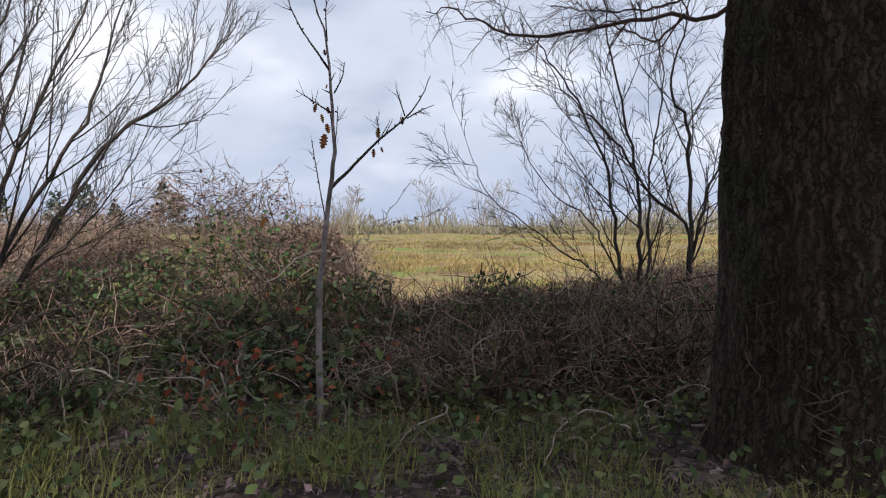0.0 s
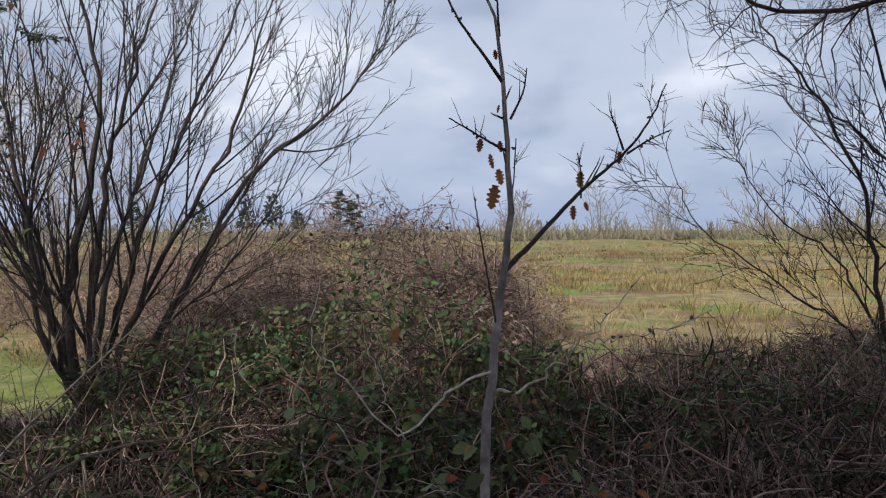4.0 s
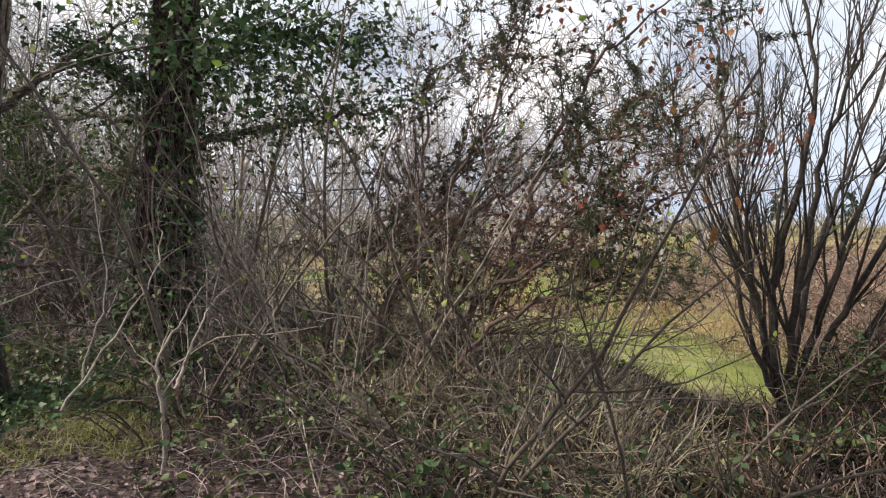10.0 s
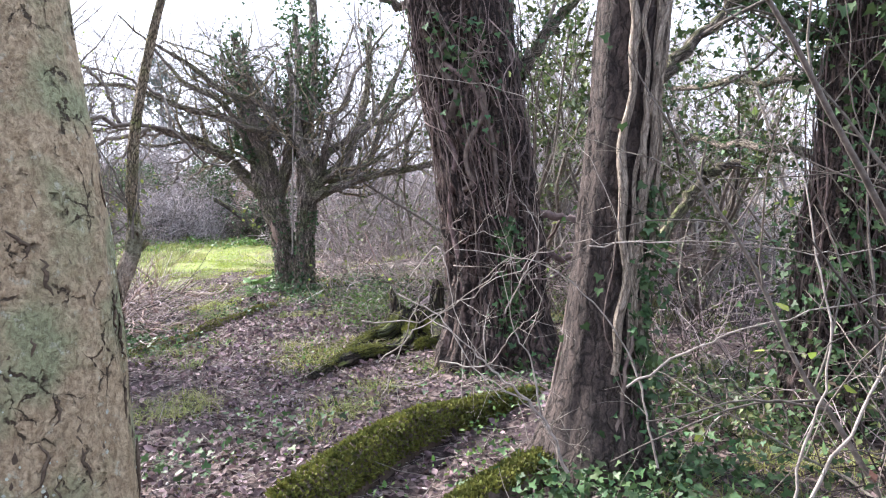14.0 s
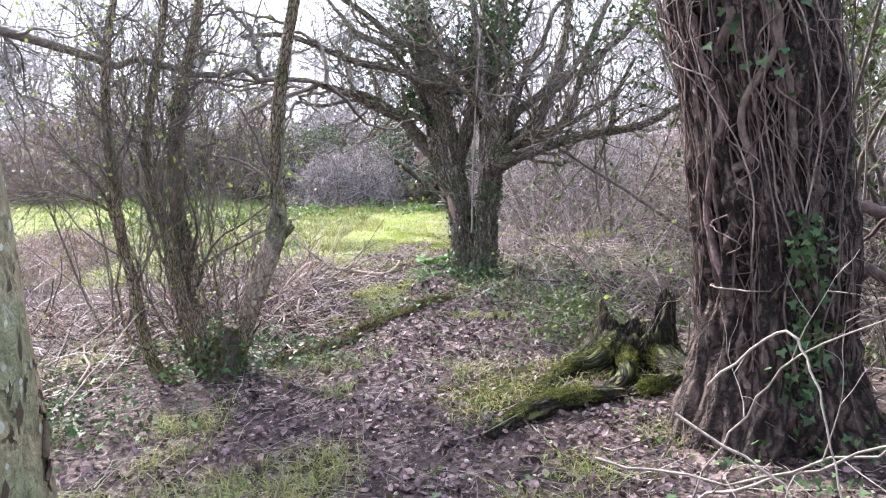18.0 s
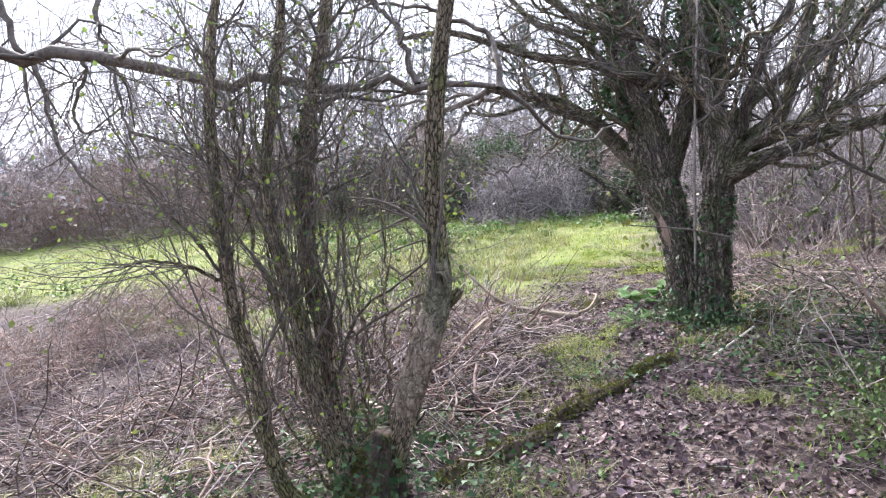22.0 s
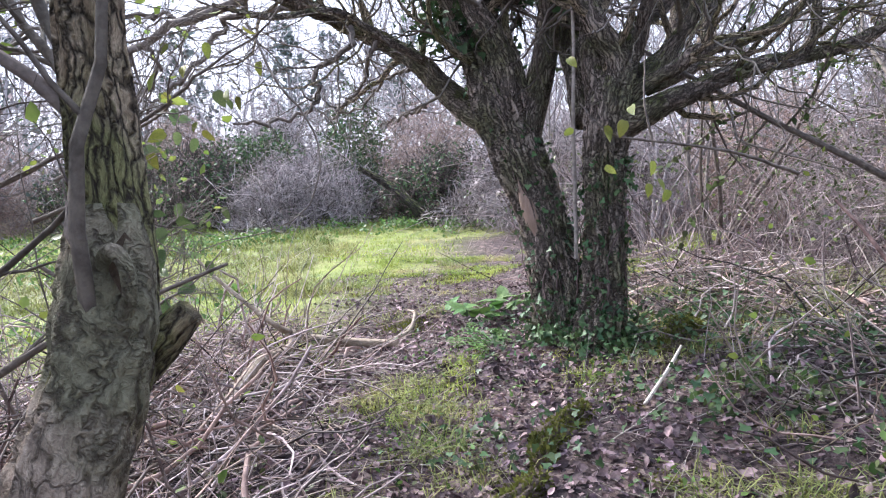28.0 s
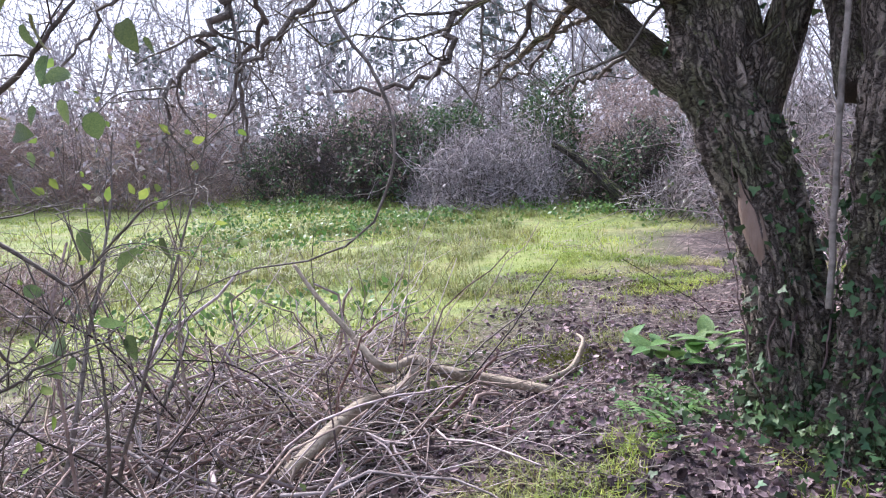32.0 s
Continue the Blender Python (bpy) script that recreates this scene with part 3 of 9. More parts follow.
def lobed(lobes=4, width=0.3):
    """An oak leaf with wavy lobed margins, slightly folded."""
    v, f = [(0, 0, 0)], []
    ys = np.linspace(0.08, 1, lobes * 4)
    for k, y in enumerate(ys):
        w = width * math.sin(math.pi * min(1, y * 0.92 + 0.04)) ** 0.7 * (0.72 + 0.28 * math.cos(k * math.pi / 1.6))
        v += [(-w, y, 0.10 * w), (0, y, -0.06 * math.sin(y * 3)), (w, y, 0.16 * w)]
        if k:
            a, b = 3 * k - 2, 3 * k + 1
            f += [(a, a + 1, b + 1, b), (a + 1, a + 2, b + 2, b + 1)]
    return np.array(v, float), np.array(f)


OAK = lobed()


def ovate(width=0.4):
    """A broad pointed leaf, toothed at the margin, folded along the midrib and drooping at the tip."""
    v, f = [(0, 0, 0)], []
    ys = np.linspace(0.05, 1, 13)
    for k, y in enumerate(ys):
        w = width * math.sin(math.pi * min(1.0, y ** 0.75)) ** 0.8 * (1.0 if k % 2 else 0.92)
        z = -0.28 * y * y
        v += [(-w, y - 0.03 * (k % 2), z + 0.22 * w), (0, y, z), (w, y - 0.03 * (k % 2), z + 0.3 * w)]
        if k:
            a, b = 3 * k - 2, 3 * k + 1
            f += [(a, a + 1, b + 1, b), (a + 1, a + 2, b + 2, b + 1)]
    return np.array(v, float), np.array(f)


def pick(P, lo=0.3):
    """One random point on each path, with the path's way there."""
    N, S, _ = P.shape
    x = rng.uniform(lo, 1, N) * (S - 1)
    k = np.minimum(x.astype(int), S - 2)
    f = (x - k)[:, None]
    i = np.arange(N)
    return P[i, k] * (1 - f) + P[i, k + 1] * f, unit(P[i, k + 1] - P[i, k])


def foliage(geo, P, per, tmpl, s0, s1, lo=0.2, up=0.5, share=1.0):
    for _ in range(per):
        Q = P[rng.random(len(P)) < share]
        p, t = pick(Q, lo)
        d = t + rng.normal(size=p.shape) * 0.9
        nr = rng.normal(size=p.shape) * 0.7 + (0, 0, up)
        geo.scatter(tmpl, p, d, nr, rng.uniform(s0, s1, len(p)))


def blades(geo, base, height, width, lean=0.35):
    """Grass blades of two bent quads and a tip each."""
    N = len(base)
    if N == 0:
        return
    az = rng.uniform(0, 2 * np.pi, N)
    side = np.stack([np.cos(az), np.sin(az), np.zeros(N)], 1)
    bend = np.stack([-np.sin(az), np.cos(az), np.zeros(N)], 1) * (lean * rng.uniform(0.2, 1.6, N))[:, None]
    h = height[:, None] * np.array([[0, 0, 1.0]])
    w = (width[:, None] if np.ndim(width) else width) * side
    H = height[:, None]
    v = np.stack([base - w, base + w, base + h * 0.5 + bend * H * 0.3 - w * 0.8, base + h * 0.5 + bend * H * 0.3 + w * 0.8, base + h * (1 - 0.25 * np.linalg.norm(bend, axis=1)[:, None]) + bend * H], 1)
    k = (np.arange(N) * 5)[:, None]
    geo.add(v.reshape(-1, 3), k + np.array([[0, 1, 3, 2]]))
    geo.f.append(k + np.array([[2, 3, 4]]) + (geo.n - N * 5))


# ---- ground ----
KNOLLS = [(0, 0, .43), (0.3, 3.5, .48), (1.6, 3.2, .46), (-1, 2.5, .5), (-3, 2, .6), (-5.5, .7, .68), (-7.8, -.1, .62), (-8.6, -1.0, .5), (-9.6, -1.0, .6),
          (-11, -2.3, .52), (-12.5, -3, .5), (-4.5, -1.4, .4), (-6, -1.0, .42), (-7.4, -1.8, .33), (-7.2, -3.4, .3), (-9, -3, .28), (-10.2, -3.4, .26), (-11.2, -4.5, .18),
          (-12.6, -4.6, .16), (-14, -5.4, .08), (-10.8, -5.4, .06), (-8, -5.5, .1), (-5, -4.5, .2), (-2, -1.5, .45), (0, -3, .4), (3, 1, .4), (-6, 2.6, .55), (-8.5, 1.8, .55), (-14, -1.6, .45)]


def height(x, y):
    """Low bank along the hedge, dying away into level fields."""
    x, y = np.asarray(x, float), np.asarray(y, float)
    s, w = np.zeros_like(x), np.full_like(x, 0.05)
    for a, b, z in KNOLLS:
        k = np.exp(-((x - a) ** 2 + (y - b) ** 2) / 2.6)
        s, w = s + k * z, w + k
    p = np.stack([x.ravel(), y.ravel(), np.zeros(x.size)], 1)
    near = np.exp(-((x + 5) ** 2 + y ** 2) / 900)
    rough = (0.035 * vnoise(p * 1.7) + 0.018 * vnoise(p * 5.3)).reshape(x.shape) * near
    far = 0.25 * vnoise(p * 0.11, 3).reshape(x.shape) * np.clip((np.hypot(x + 4, y) - 22) / 30, 0, 1)
    return s / w + rough + far


def soft(v, a, b):
    t = np.clip((v - a) / (b - a), 0, 1)
    return t * t * (3 - 2 * t)


def wob2(x, y, f, seed=0):
    return vnoise(np.stack([x * f, y * f, np.zeros_like(x)], 1), seed)


def meadow(x, y):
    """How green the grass of the glade is, 0 to 1."""
    e = -5.5 + 0.12 * (x + 11.2) - y + 0.6 * wob2(x, y, 0.8)
    glade = soft(e, -0.5, 0.9) * soft(-9.4 - x + 0.5 * wob2(x, y, 0.6, 2), -0.6, 1.0) * soft(26 - np.hypot(x + 8, y + 3), 0, 4)
    strip = soft(1.5 - np.hypot((x + 7.2) / 3.0, (y - 8.4) / 1.5) + 0.2 * wob2(x, y, 0.9, 3), 0, 0.6)
    return np.maximum(glade, strip)


def field(x, y):
    """How far the rushy field north of the hedge reaches, 0 to 1."""
    return soft(y - 7.0 - 0.25 * np.clip(x + 2, -30, 30) + 0.8 * wob2(x, y, 0.5, 5), 0, 3)


def axis(lo, hi, step):
    a = np.arange(lo, hi, step)
    g = np.cumsum(step * 1.17 ** np.arange(1, 60))
    return np.concatenate([(lo - g)[::-1], a, a[-1] + g])


gx, gy = np.meshgrid(axis(-18, 5, 0.15), axis(-12, 10, 0.15), indexing="ij")
gz = height(gx, gy)
nx, ny = gx.shape
gi = np.arange(nx * ny).reshape(nx, ny)
g = Geo().add(np.stack([gx, gy, gz], -1).reshape(-1, 3), np.stack([gi[:-1, :-1], gi[1:, :-1], gi[1:, 1:], gi[:-1, 1:]], -1).reshape(-1, 4))
ground = solid("ground", g, ground_material(), "leaf-strewn soil bank between rushy field and grass glade", "ground", "structure")
cov = np.zeros((nx * ny, 4), np.float32)
cov[:, 0], cov[:, 1], cov[:, 3] = meadow(gx.ravel(), gy.ravel()), field(gx.ravel(), gy.ravel()), 1
ca = ground.data.color_attributes.new("cover", "FLOAT_COLOR", "POINT")
ca.data.foreach_set("color", cov.ravel())


def hz(x, y):
    return float(height(np.array([x]), np.array([y]))[0])


def on_ground(xy, sink=0.0):
    return np.column_stack([xy, height(xy[:, 0], xy[:, 1]) - sink])


# ---- makers of trees, bushes and ground cover ----
def trunk_geo(ctrl, radii, rows=90, sides=72, bark=0.012, groove=7.0, flare=0.0, flare_h=0.5, seed=0, lump=0.05):
    """A stem along a path with furrowed bark, uneven girth and a foot that spreads in ridges."""
    P = spline(ctrl, rows)
    r = np.interp(np.linspace(0, 1, rows), np.linspace(0, 1, len(radii)), radii)
    a = np.arange(sides) * 2 * np.pi / sides
    C, S = np.cos(a), np.sin(a)
    z = np.repeat(P[:, 2], sides)
    run = np.repeat(np.concatenate([[0], np.cumsum(np.linalg.norm(np.diff(P, axis=0), axis=1))]), sides)
    cc, ss = np.tile(C, rows), np.tile(S, rows)
    sway = 0.3 * vnoise(np.stack([cc * 2, ss * 2, run * 3.5], 1), seed + 5)
    q = np.stack([cc * groove / 2 + sway, ss * groove / 2 - sway, run * groove * 0.26], 1)
    ridge = 1 - 2 * np.abs(vnoise(q, seed)) + 0.5 * (1 - 2 * np.abs(vnoise(q * (2.1, 2.1, 2.6), seed + 1)))
    girth = 1 + lump * (vnoise(np.stack([cc * 1.3, ss * 1.3, run * 1.1], 1), seed + 2) + 0.5 * vnoise(np.stack([cc * 1.8, ss * 1.8, run * 3.7], 1), seed + 4))
    low = np.clip(1 - (z - P[0, 2]) / flare_h, 0, 1) ** 2
    foot = 1 + flare * low * (0.65 + 0.5 * vnoise(np.stack([cc * 1.7, ss * 1.7, z * 0.3], 1), seed + 3))
    R = np.repeat(r, sides) * girth * foot + bark * ridge
    T = unit(np.gradient(P, axis=0))
    ref = np.array([0, 1.0, 0.02]) if np.abs(T[:, 1]).max() < 0.93 else np.array([1.0, 0, 0.02])
    X = unit(np.cross(ref, T))
    Y = np.cross(T, X)
    V = np.repeat(P, sides, 0) + R[:, None] * (cc[:, None] * np.repeat(X, sides, 0) + ss[:, None] * np.repeat(Y, sides, 0))
    k = np.arange(rows * sides).reshape(rows, sides)
    n = np.roll(k, -1, 1)
    g = Geo().add(V, np.stack([k[:-1], n[:-1], n[1:], k[1:]], -1).reshape(-1, 4), np.stack([cc * np.repeat(r, sides), ss * np.repeat(r, sides), run + seed * 0.37], 1))
    for ring, p, turn in ((k[0], P[0], 1), (k[-1], P[-1], -1)):
        g.v.append(p[None])
        g.grain.append(p[None])
        c = g.n
        g.n += 1
        j = np.roll(ring, -turn)
        g.f.append(np.stack([np.full(sides, c), j, ring], -1))
    return g, P, r


def ivy_on(P, r, n, leaves, lo=0.0, hi=1.0, s0=0.03, s1=0.07, thick=(0.006, 0.02), spread=0.06, out=0.02, leaf_from=0.0, face=None, wig=0.13):
    """Ivy climbing a stem: wandering stems that cling to it, and leaves that stand off it. face: keep near this bearing."""
    S = 40
    t = np.linspace(0, 1, S)
    st = Geo()
    tt = lo + (hi - lo) * t[None] * rng.uniform(0.5, 1.0, (n, 1))
    if face is None:
        th = rng.uniform(0, 2 * np.pi, (n, 1))
    else:
        th = face[0] + face[1] * rng.uniform(-1, 1, (n, 1))
    w = np.cumsum(rng.normal(size=(n, S)) * wig, 1)
    w = (w + np.roll(w, 1, 1) + np.roll(w, 2, 1) + np.roll(w, -1, 1)) / 4
    w[:, :2], w[:, -1] = w[:, 2:3], w[:, -2]
    th = th + w + rng.normal(size=(n, 1)) * t * 5 * wig
    idx = tt * (len(P) - 1)
    c = np.stack([np.interp(idx, np.arange(len(P)), P[:, i]) for i in range(3)], -1)
    rr = np.interp(idx, np.arange(len(P)), r)
    off = np.stack([np.cos(th), np.sin(th), 0 * th], -1)
    lift = rr + out * rng.uniform(0.2, 1.6, (n, 1)) + 0.012 * rng.normal(size=(n, S)).cumsum(1) * 0.4
    st.tubes(c + off * lift[..., None], rng.uniform(*thick, (n, 1)) * np.linspace(1, 0.35, S), 5)
    lf = Geo()
    if leaves:
        th = rng.uniform(0, 2 * np.pi, leaves) if face is None else face[0] + face[1] * rng.normal(size=leaves) * 0.6
        u = leaf_from + (1 - leaf_from) * rng.random(leaves)
        u = lo + (hi - lo) * u
        keep = vnoise(np.stack([np.cos(th) * 1.5, np.sin(th) * 1.5, u * 7], 1), 9) > -0.15
        th, u = th[keep], u[keep]
        idx = u * (len(P) - 1)
        c = np.stack([np.interp(idx, np.arange(len(P)), P[:, i]) for i in range(3)], -1)
        rr = np.interp(idx, np.arange(len(P)), r)
        o = np.stack([np.cos(th), np.sin(th), np.zeros_like(th)], -1)
        p = c + o * (rr + np.abs(rng.normal(size=len(th))) * spread)[:, None]
        lf.scatter(IVYLEAF, p, rng.normal(size=p.shape) * 0.5 + o * 0.4 + (0, 0, -0.6), o + rng.normal(size=p.shape) * 0.5 + (0, 0, 0.3), rng.uniform(s0, s1, len(p)))
    return st, lf


def stems_of(ctrls, r0, r1, n=22, kink=0.01):
    P = np.stack([spline(c, n) for c in ctrls])
    span = np.linalg.norm(P[:, -1] - P[:, 0], axis=1)
    P[:, 1:-1] += rng.normal(size=P[:, 1:-1].shape) * (kink * np.minimum(span / 2.0, 1.0))[:, None, None]
    R = np.stack([ramp_r(a, r1, n, 0.8) for a in (r0 if np.ndim(r0) else [r0] * len(ctrls))])
    return P, R


def twig_geo(levels, sides=(6, 5, 4, 3, 3)):
    g = Geo()
    for (P, R), s in zip(levels, sides):
        g.tubes(P, R, s)
    return g


def bramble(x, y, r, top, canes, leaves, label, cane=None, leaf=None, s=(0.018, 0.042), name="bramble_bush", group="brambles", arch=0.58, thick=(0.0025, 0.006), twigs=2, leaf2=None, share2=0.25, fine=LEAFLET, single=0, fan=0.5, cane2=None, share_c2=0.4):
    """A thicket of arching canes with small leaves on them."""
    z = hz(x, y)
    canes = int(canes * 0.62)
    ob = thing(name, (x, y, z), label, "bush", group)
    a, d = rng.uniform(0, 2 * np.pi, canes), r * np.sqrt(rng.random(canes)) * 0.95
    st = on_ground(np.stack([x + d * np.cos(a), y + d * np.sin(a)], 1), 0.03)
    b = a + rng.normal(size=canes) * 1.3
    way = np.stack([np.cos(b) * fan, np.sin(b) * fan, np.ones(canes)], 1)
    H = (top - z) * (1.2 - 0.5 * (d / r) ** 2) * rng.uniform(0.6, 1.05, canes)
    lv = [grow(st, way, H * 1.55, rng.uniform(*thick, canes), 5, 0.15, 0.04, 0.35, arch * 1.1)]
    if twigs:
        lv += branch_out(*lv[0], [(twigs, 0.28 * (top - z) + 0.08, 25, 75, 3, 0.24, 0.0, 0.18, 0.6, 0.2)])[1:]
    P, R = lv[0]
    for i in range(single):
        part("cane", Geo().tubes(P[i:i + 1], R[i:i + 1] * 1.2, 5), cane or M_CANE, ob)
    lv[0] = (P[single:], R[single:])
    if cane2:
        cut = [rng.random(len(q[0])) < share_c2 for q in lv]
        part("cane_tangle", twig_geo([(q[0][c], q[1][c]) for q, c in zip(lv, cut)], (3, 3)), cane2, ob, "paler weathered canes", kind="stuff")
        part("cane_tangle", twig_geo([(q[0][~c], q[1][~c]) for q, c in zip(lv, cut)], (3, 3)), cane or M_CANE, ob, kind="stuff")
    else:
        part("cane_tangle", twig_geo(lv, (3, 3)), cane or M_CANE, ob, kind="stuff")
    if leaves:
        g, g2 = Geo(), Geo()
        Pl = lv[-1][0]
        per = max(1, int(round(leaves / len(Pl))))
        foliage(g, Pl, per, fine, *s, lo=0.15, up=0.8, share=min(1, leaves / len(Pl)))
        part("foliage", g, leaf or M_BRAMBLE, ob, kind="stuff")
        if leaf2:
            foliage(g2, Pl, 1, CURL, *s, lo=0.2, up=0.4, share=share2)
            part("withered_foliage", g2, leaf2, ob, kind="stuff")
    return ob


def mound(name, x, y, rx, ry, top, label, twigs, leaves, group="", length=(0.12, 0.4), thick=(0.0018, 0.005), size=(0.02, 0.045), tmpl=LEAFLET, seed=0, deep=0.5, cat="bush", up=0.35, ragged=0.22):
    """A rounded, uneven bush: twigs and leaves crowd the outer part of a lumpy dome, dark within.
    twigs, leaves: rows of (count, material)."""
    z = hz(x, y)
    ob = thing(name, (x, y, z), label, cat, group)

    def shell(n, lo):
        d = unit(rng.normal(size=(n, 3)))
        d[:, 2] = np.abs(d[:, 2])
        f = 1 + ragged * vnoise(d * 2.3 + seed * 3.1, seed) + ragged * 0.6 * vnoise(d * 6.1 + seed, seed + 1)
        u = lo + (1 - lo) * rng.random(n) ** 0.6
        p = np.array((x, y, 0)) + d * (f * u)[:, None] * np.array((rx, ry, top - z))
        p[:, 2] += height(p[:, 0], p[:, 1])
        return p, d

    for n, mat in twigs:
        p, d = shell(n, deep)
        L = rng.uniform(*length, n)
        way = d * 0.35 + rng.normal(size=(n, 3)) * 0.75 + (0, 0, up)
        P, R = grow(p - unit(way) * (L * 0.4)[:, None], way, L, rng.uniform(*thick, n), 4, 0.24, 0.0, 0.45, 0.12)
        keep = off_path(P)
        part("cane_tangle", Geo().tubes(P[keep], R[keep], 3), mat, ob, kind="stuff")
    for n, mat in leaves:
        p, d = shell(n, deep + 0.15)
        p = p[vnoise(p * 2.2, seed + 7) > -0.25]
        d = d[:len(p)]
        nr = rng.normal(size=p.shape) * 0.6 + (p - np.array((x, y, z))) / np.array((rx, ry, top - z)) * 0.5 + (0, 0, 0.35)
        part("foliage", Geo().scatter(tmpl, p, rng.normal(size=p.shape) + (0, 0, -0.3), nr, rng.uniform(*size, len(p))), mat, ob, kind="stuff")
    return ob


def bare_shrub(x, y, n, hgt, spread, r0, label, mat=None, spec=None, name="bare_shrub", cat="shrub", group="", up=0.03, lean=(0, 0), buds=0, bowl=0.0):
    """A clump of stems from one foot, with bare side shoots."""
    z = hz(x, y)
    ob = thing(name, (x, y, z), label, cat, group)
    a = np.linspace(0, 2 * np.pi, n, endpoint=False) + rng.uniform(0, 0.8, n)
    st = on_ground(np.stack([x + 0.07 * np.cos(a), y + 0.07 * np.sin(a)], 1), 0.05)
    way = np.stack([np.cos(a) * spread + lean[0], np.sin(a) * spread + lean[1], np.ones(n)], 1)
    P, R = grow(st, way, hgt * rng.uniform(0.7, 1.15, n), r0 * rng.uniform(0.6, 1.1, n), 14, 0.07, up, 0.2, bowl)
    lv = branch_out(P, R, spec or [(7, hgt * 0.34, 20, 48, 8, 0.09, 0.06, 0, 0.55, 0.2), (5, hgt * 0.14, 20, 55, 5, 0.12, 0.03, 0, 0.55, 0.2)])
    for i in range(n):
        part("stem", Geo().tubes(P[i:i + 1], R[i:i + 1], 7), mat or M_TWIG, ob)
    part("twig_crown", twig_geo(lv[1:], (5, 3, 3)), mat or M_TWIG, ob, kind="stuff")
    if buds:
        g = Geo()
        foliage(g, lv[-1][0], 1, LEAF, 0.018, 0.045, 0.3, 0.3, buds)
        part("young_foliage", g, M_BUD, ob, kind="stuff")
    return ob


def guided_shrub(name, base, ctrls, r0, spec, mat, label, cat="shrub", r1=0.004, kink=0.012, stem_name="stem", bark=None, sides=8, twig_sides=(5, 4, 3, 3), rmin=0.0011):
    """A shrub or tree whose main stems follow given sweeps, with finer shoots grown on them."""
    ob = thing(name, base, label, cat)
    P, R = stems_of(ctrls, r0, r1, 26, kink)
    lv = branch_out(P, R, spec, rmin)
    for i in range(len(P)):
        part(stem_name, Geo().tubes(P[i:i + 1], R[i:i + 1], sides), bark or mat, ob)
    part("twig_crown", twig_geo(lv[1:], twig_sides), mat, ob, kind="stuff")
    return ob, lv


def single_leaf(ob, p, tip, size, mesh, name="leaf", label="", nrm=None):
    """One large leaf as a part of ob."""
    o = part(name, mesh, None, ob, label)
    Y = Vector(tip).normalized()
    Z = Vector(nrm if nrm is not None else rng.normal(size=3))
    Z = (Z - Z.dot(Y) * Y).normalized()
    X = Y.cross(Z)
    m = Matrix((X, Y, Z)).transposed().to_4x4()
    o.matrix_basis = Matrix.Translation(Vector(p) - ob.location) @ m @ Matrix.Scale(size, 4)
    return o


def leaf_mesh(name, tmpl, mat):
    me = Geo().add(*tmpl).mesh(name)
    me.materials.append(mat)
    return me


OAK_MESH = leaf_mesh("oak_leaf", OAK, M_OAKLEAF)
DARKLEAF_MESH = leaf_mesh("green_leaf", ovate(0.34), M_GREENLEAF)
FRESH_MESH = leaf_mesh("fresh_leaf", ovate(0.32), M_FRESH)

# ---- north side: pine, sapling, shrubs, brambles, field ----
pine = thing("pine_tree", (1.62, 3.07, 0.4), "tall conifer trunk with furrowed brown bark and some ivy", "tree")
g, PT, PR = trunk_geo([(1.62, 3.07, 0.3), (1.62, 3.07, 1.4), (1.66, 3.09, 3.0), (1.72, 3.12, 6.5)], [0.45, 0.42, 0.41, 0.38, 0.33], 190, 140, 0.02, 13, 0.35, 0.45, 4)
part("trunk", g, M_PINE, pine)
st, lf = ivy_on(PT, PR, 22, 420, 0.0, 0.3, 0.018, 0.038, (0.003, 0.007), 0.03, 0.012, face=(-1.0, 0.8))
part("ivy_growth", st, M_IVYSTEM, pine, kind="stuff")
part("ivy_foliage", lf, M_IVY, pine, "small dark ivy leaves", kind="stuff")
limb = [[(1.62, 3.07, 3.2), (1.71, 4.29, 2.73), (1.17, 4.30, 2.64), (0.67, 4.22, 2.53), (0.32, 4.10, 2.51), (0.08, 3.98, 2.60), (-0.09, 3.97, 2.59)],
        [(1.42, 4.32, 2.68), (1.26, 4.36, 2.53), (1.09, 4.45, 2.63), (0.91, 4.54, 2.66), (0.68, 4.62, 2.57)],
        [(1.48, 4.27, 2.78), (1.21, 4.25, 2.69), (0.84, 4.13, 2.64), (0.59, 4.01, 2.63)]]
P, R = stems_of(limb, [0.02, 0.009, 0.009], 0.0025, 26, 0.012)
lv = branch_out(P, R, [(34, 0.36, 35, 80, 6, 0.22, 0.0, 0.06, 0.45, 0.2), (8, 0.14, 30, 75, 4, 0.25, 0, 0, 0.55, 0.1)])
part("drooping_branch", Geo().tubes(P, R, 6), M_REDTWIG, pine)
part("twig_crown", twig_geo(lv[1:], (4, 3)), M_REDTWIG, pine, kind="stuff")

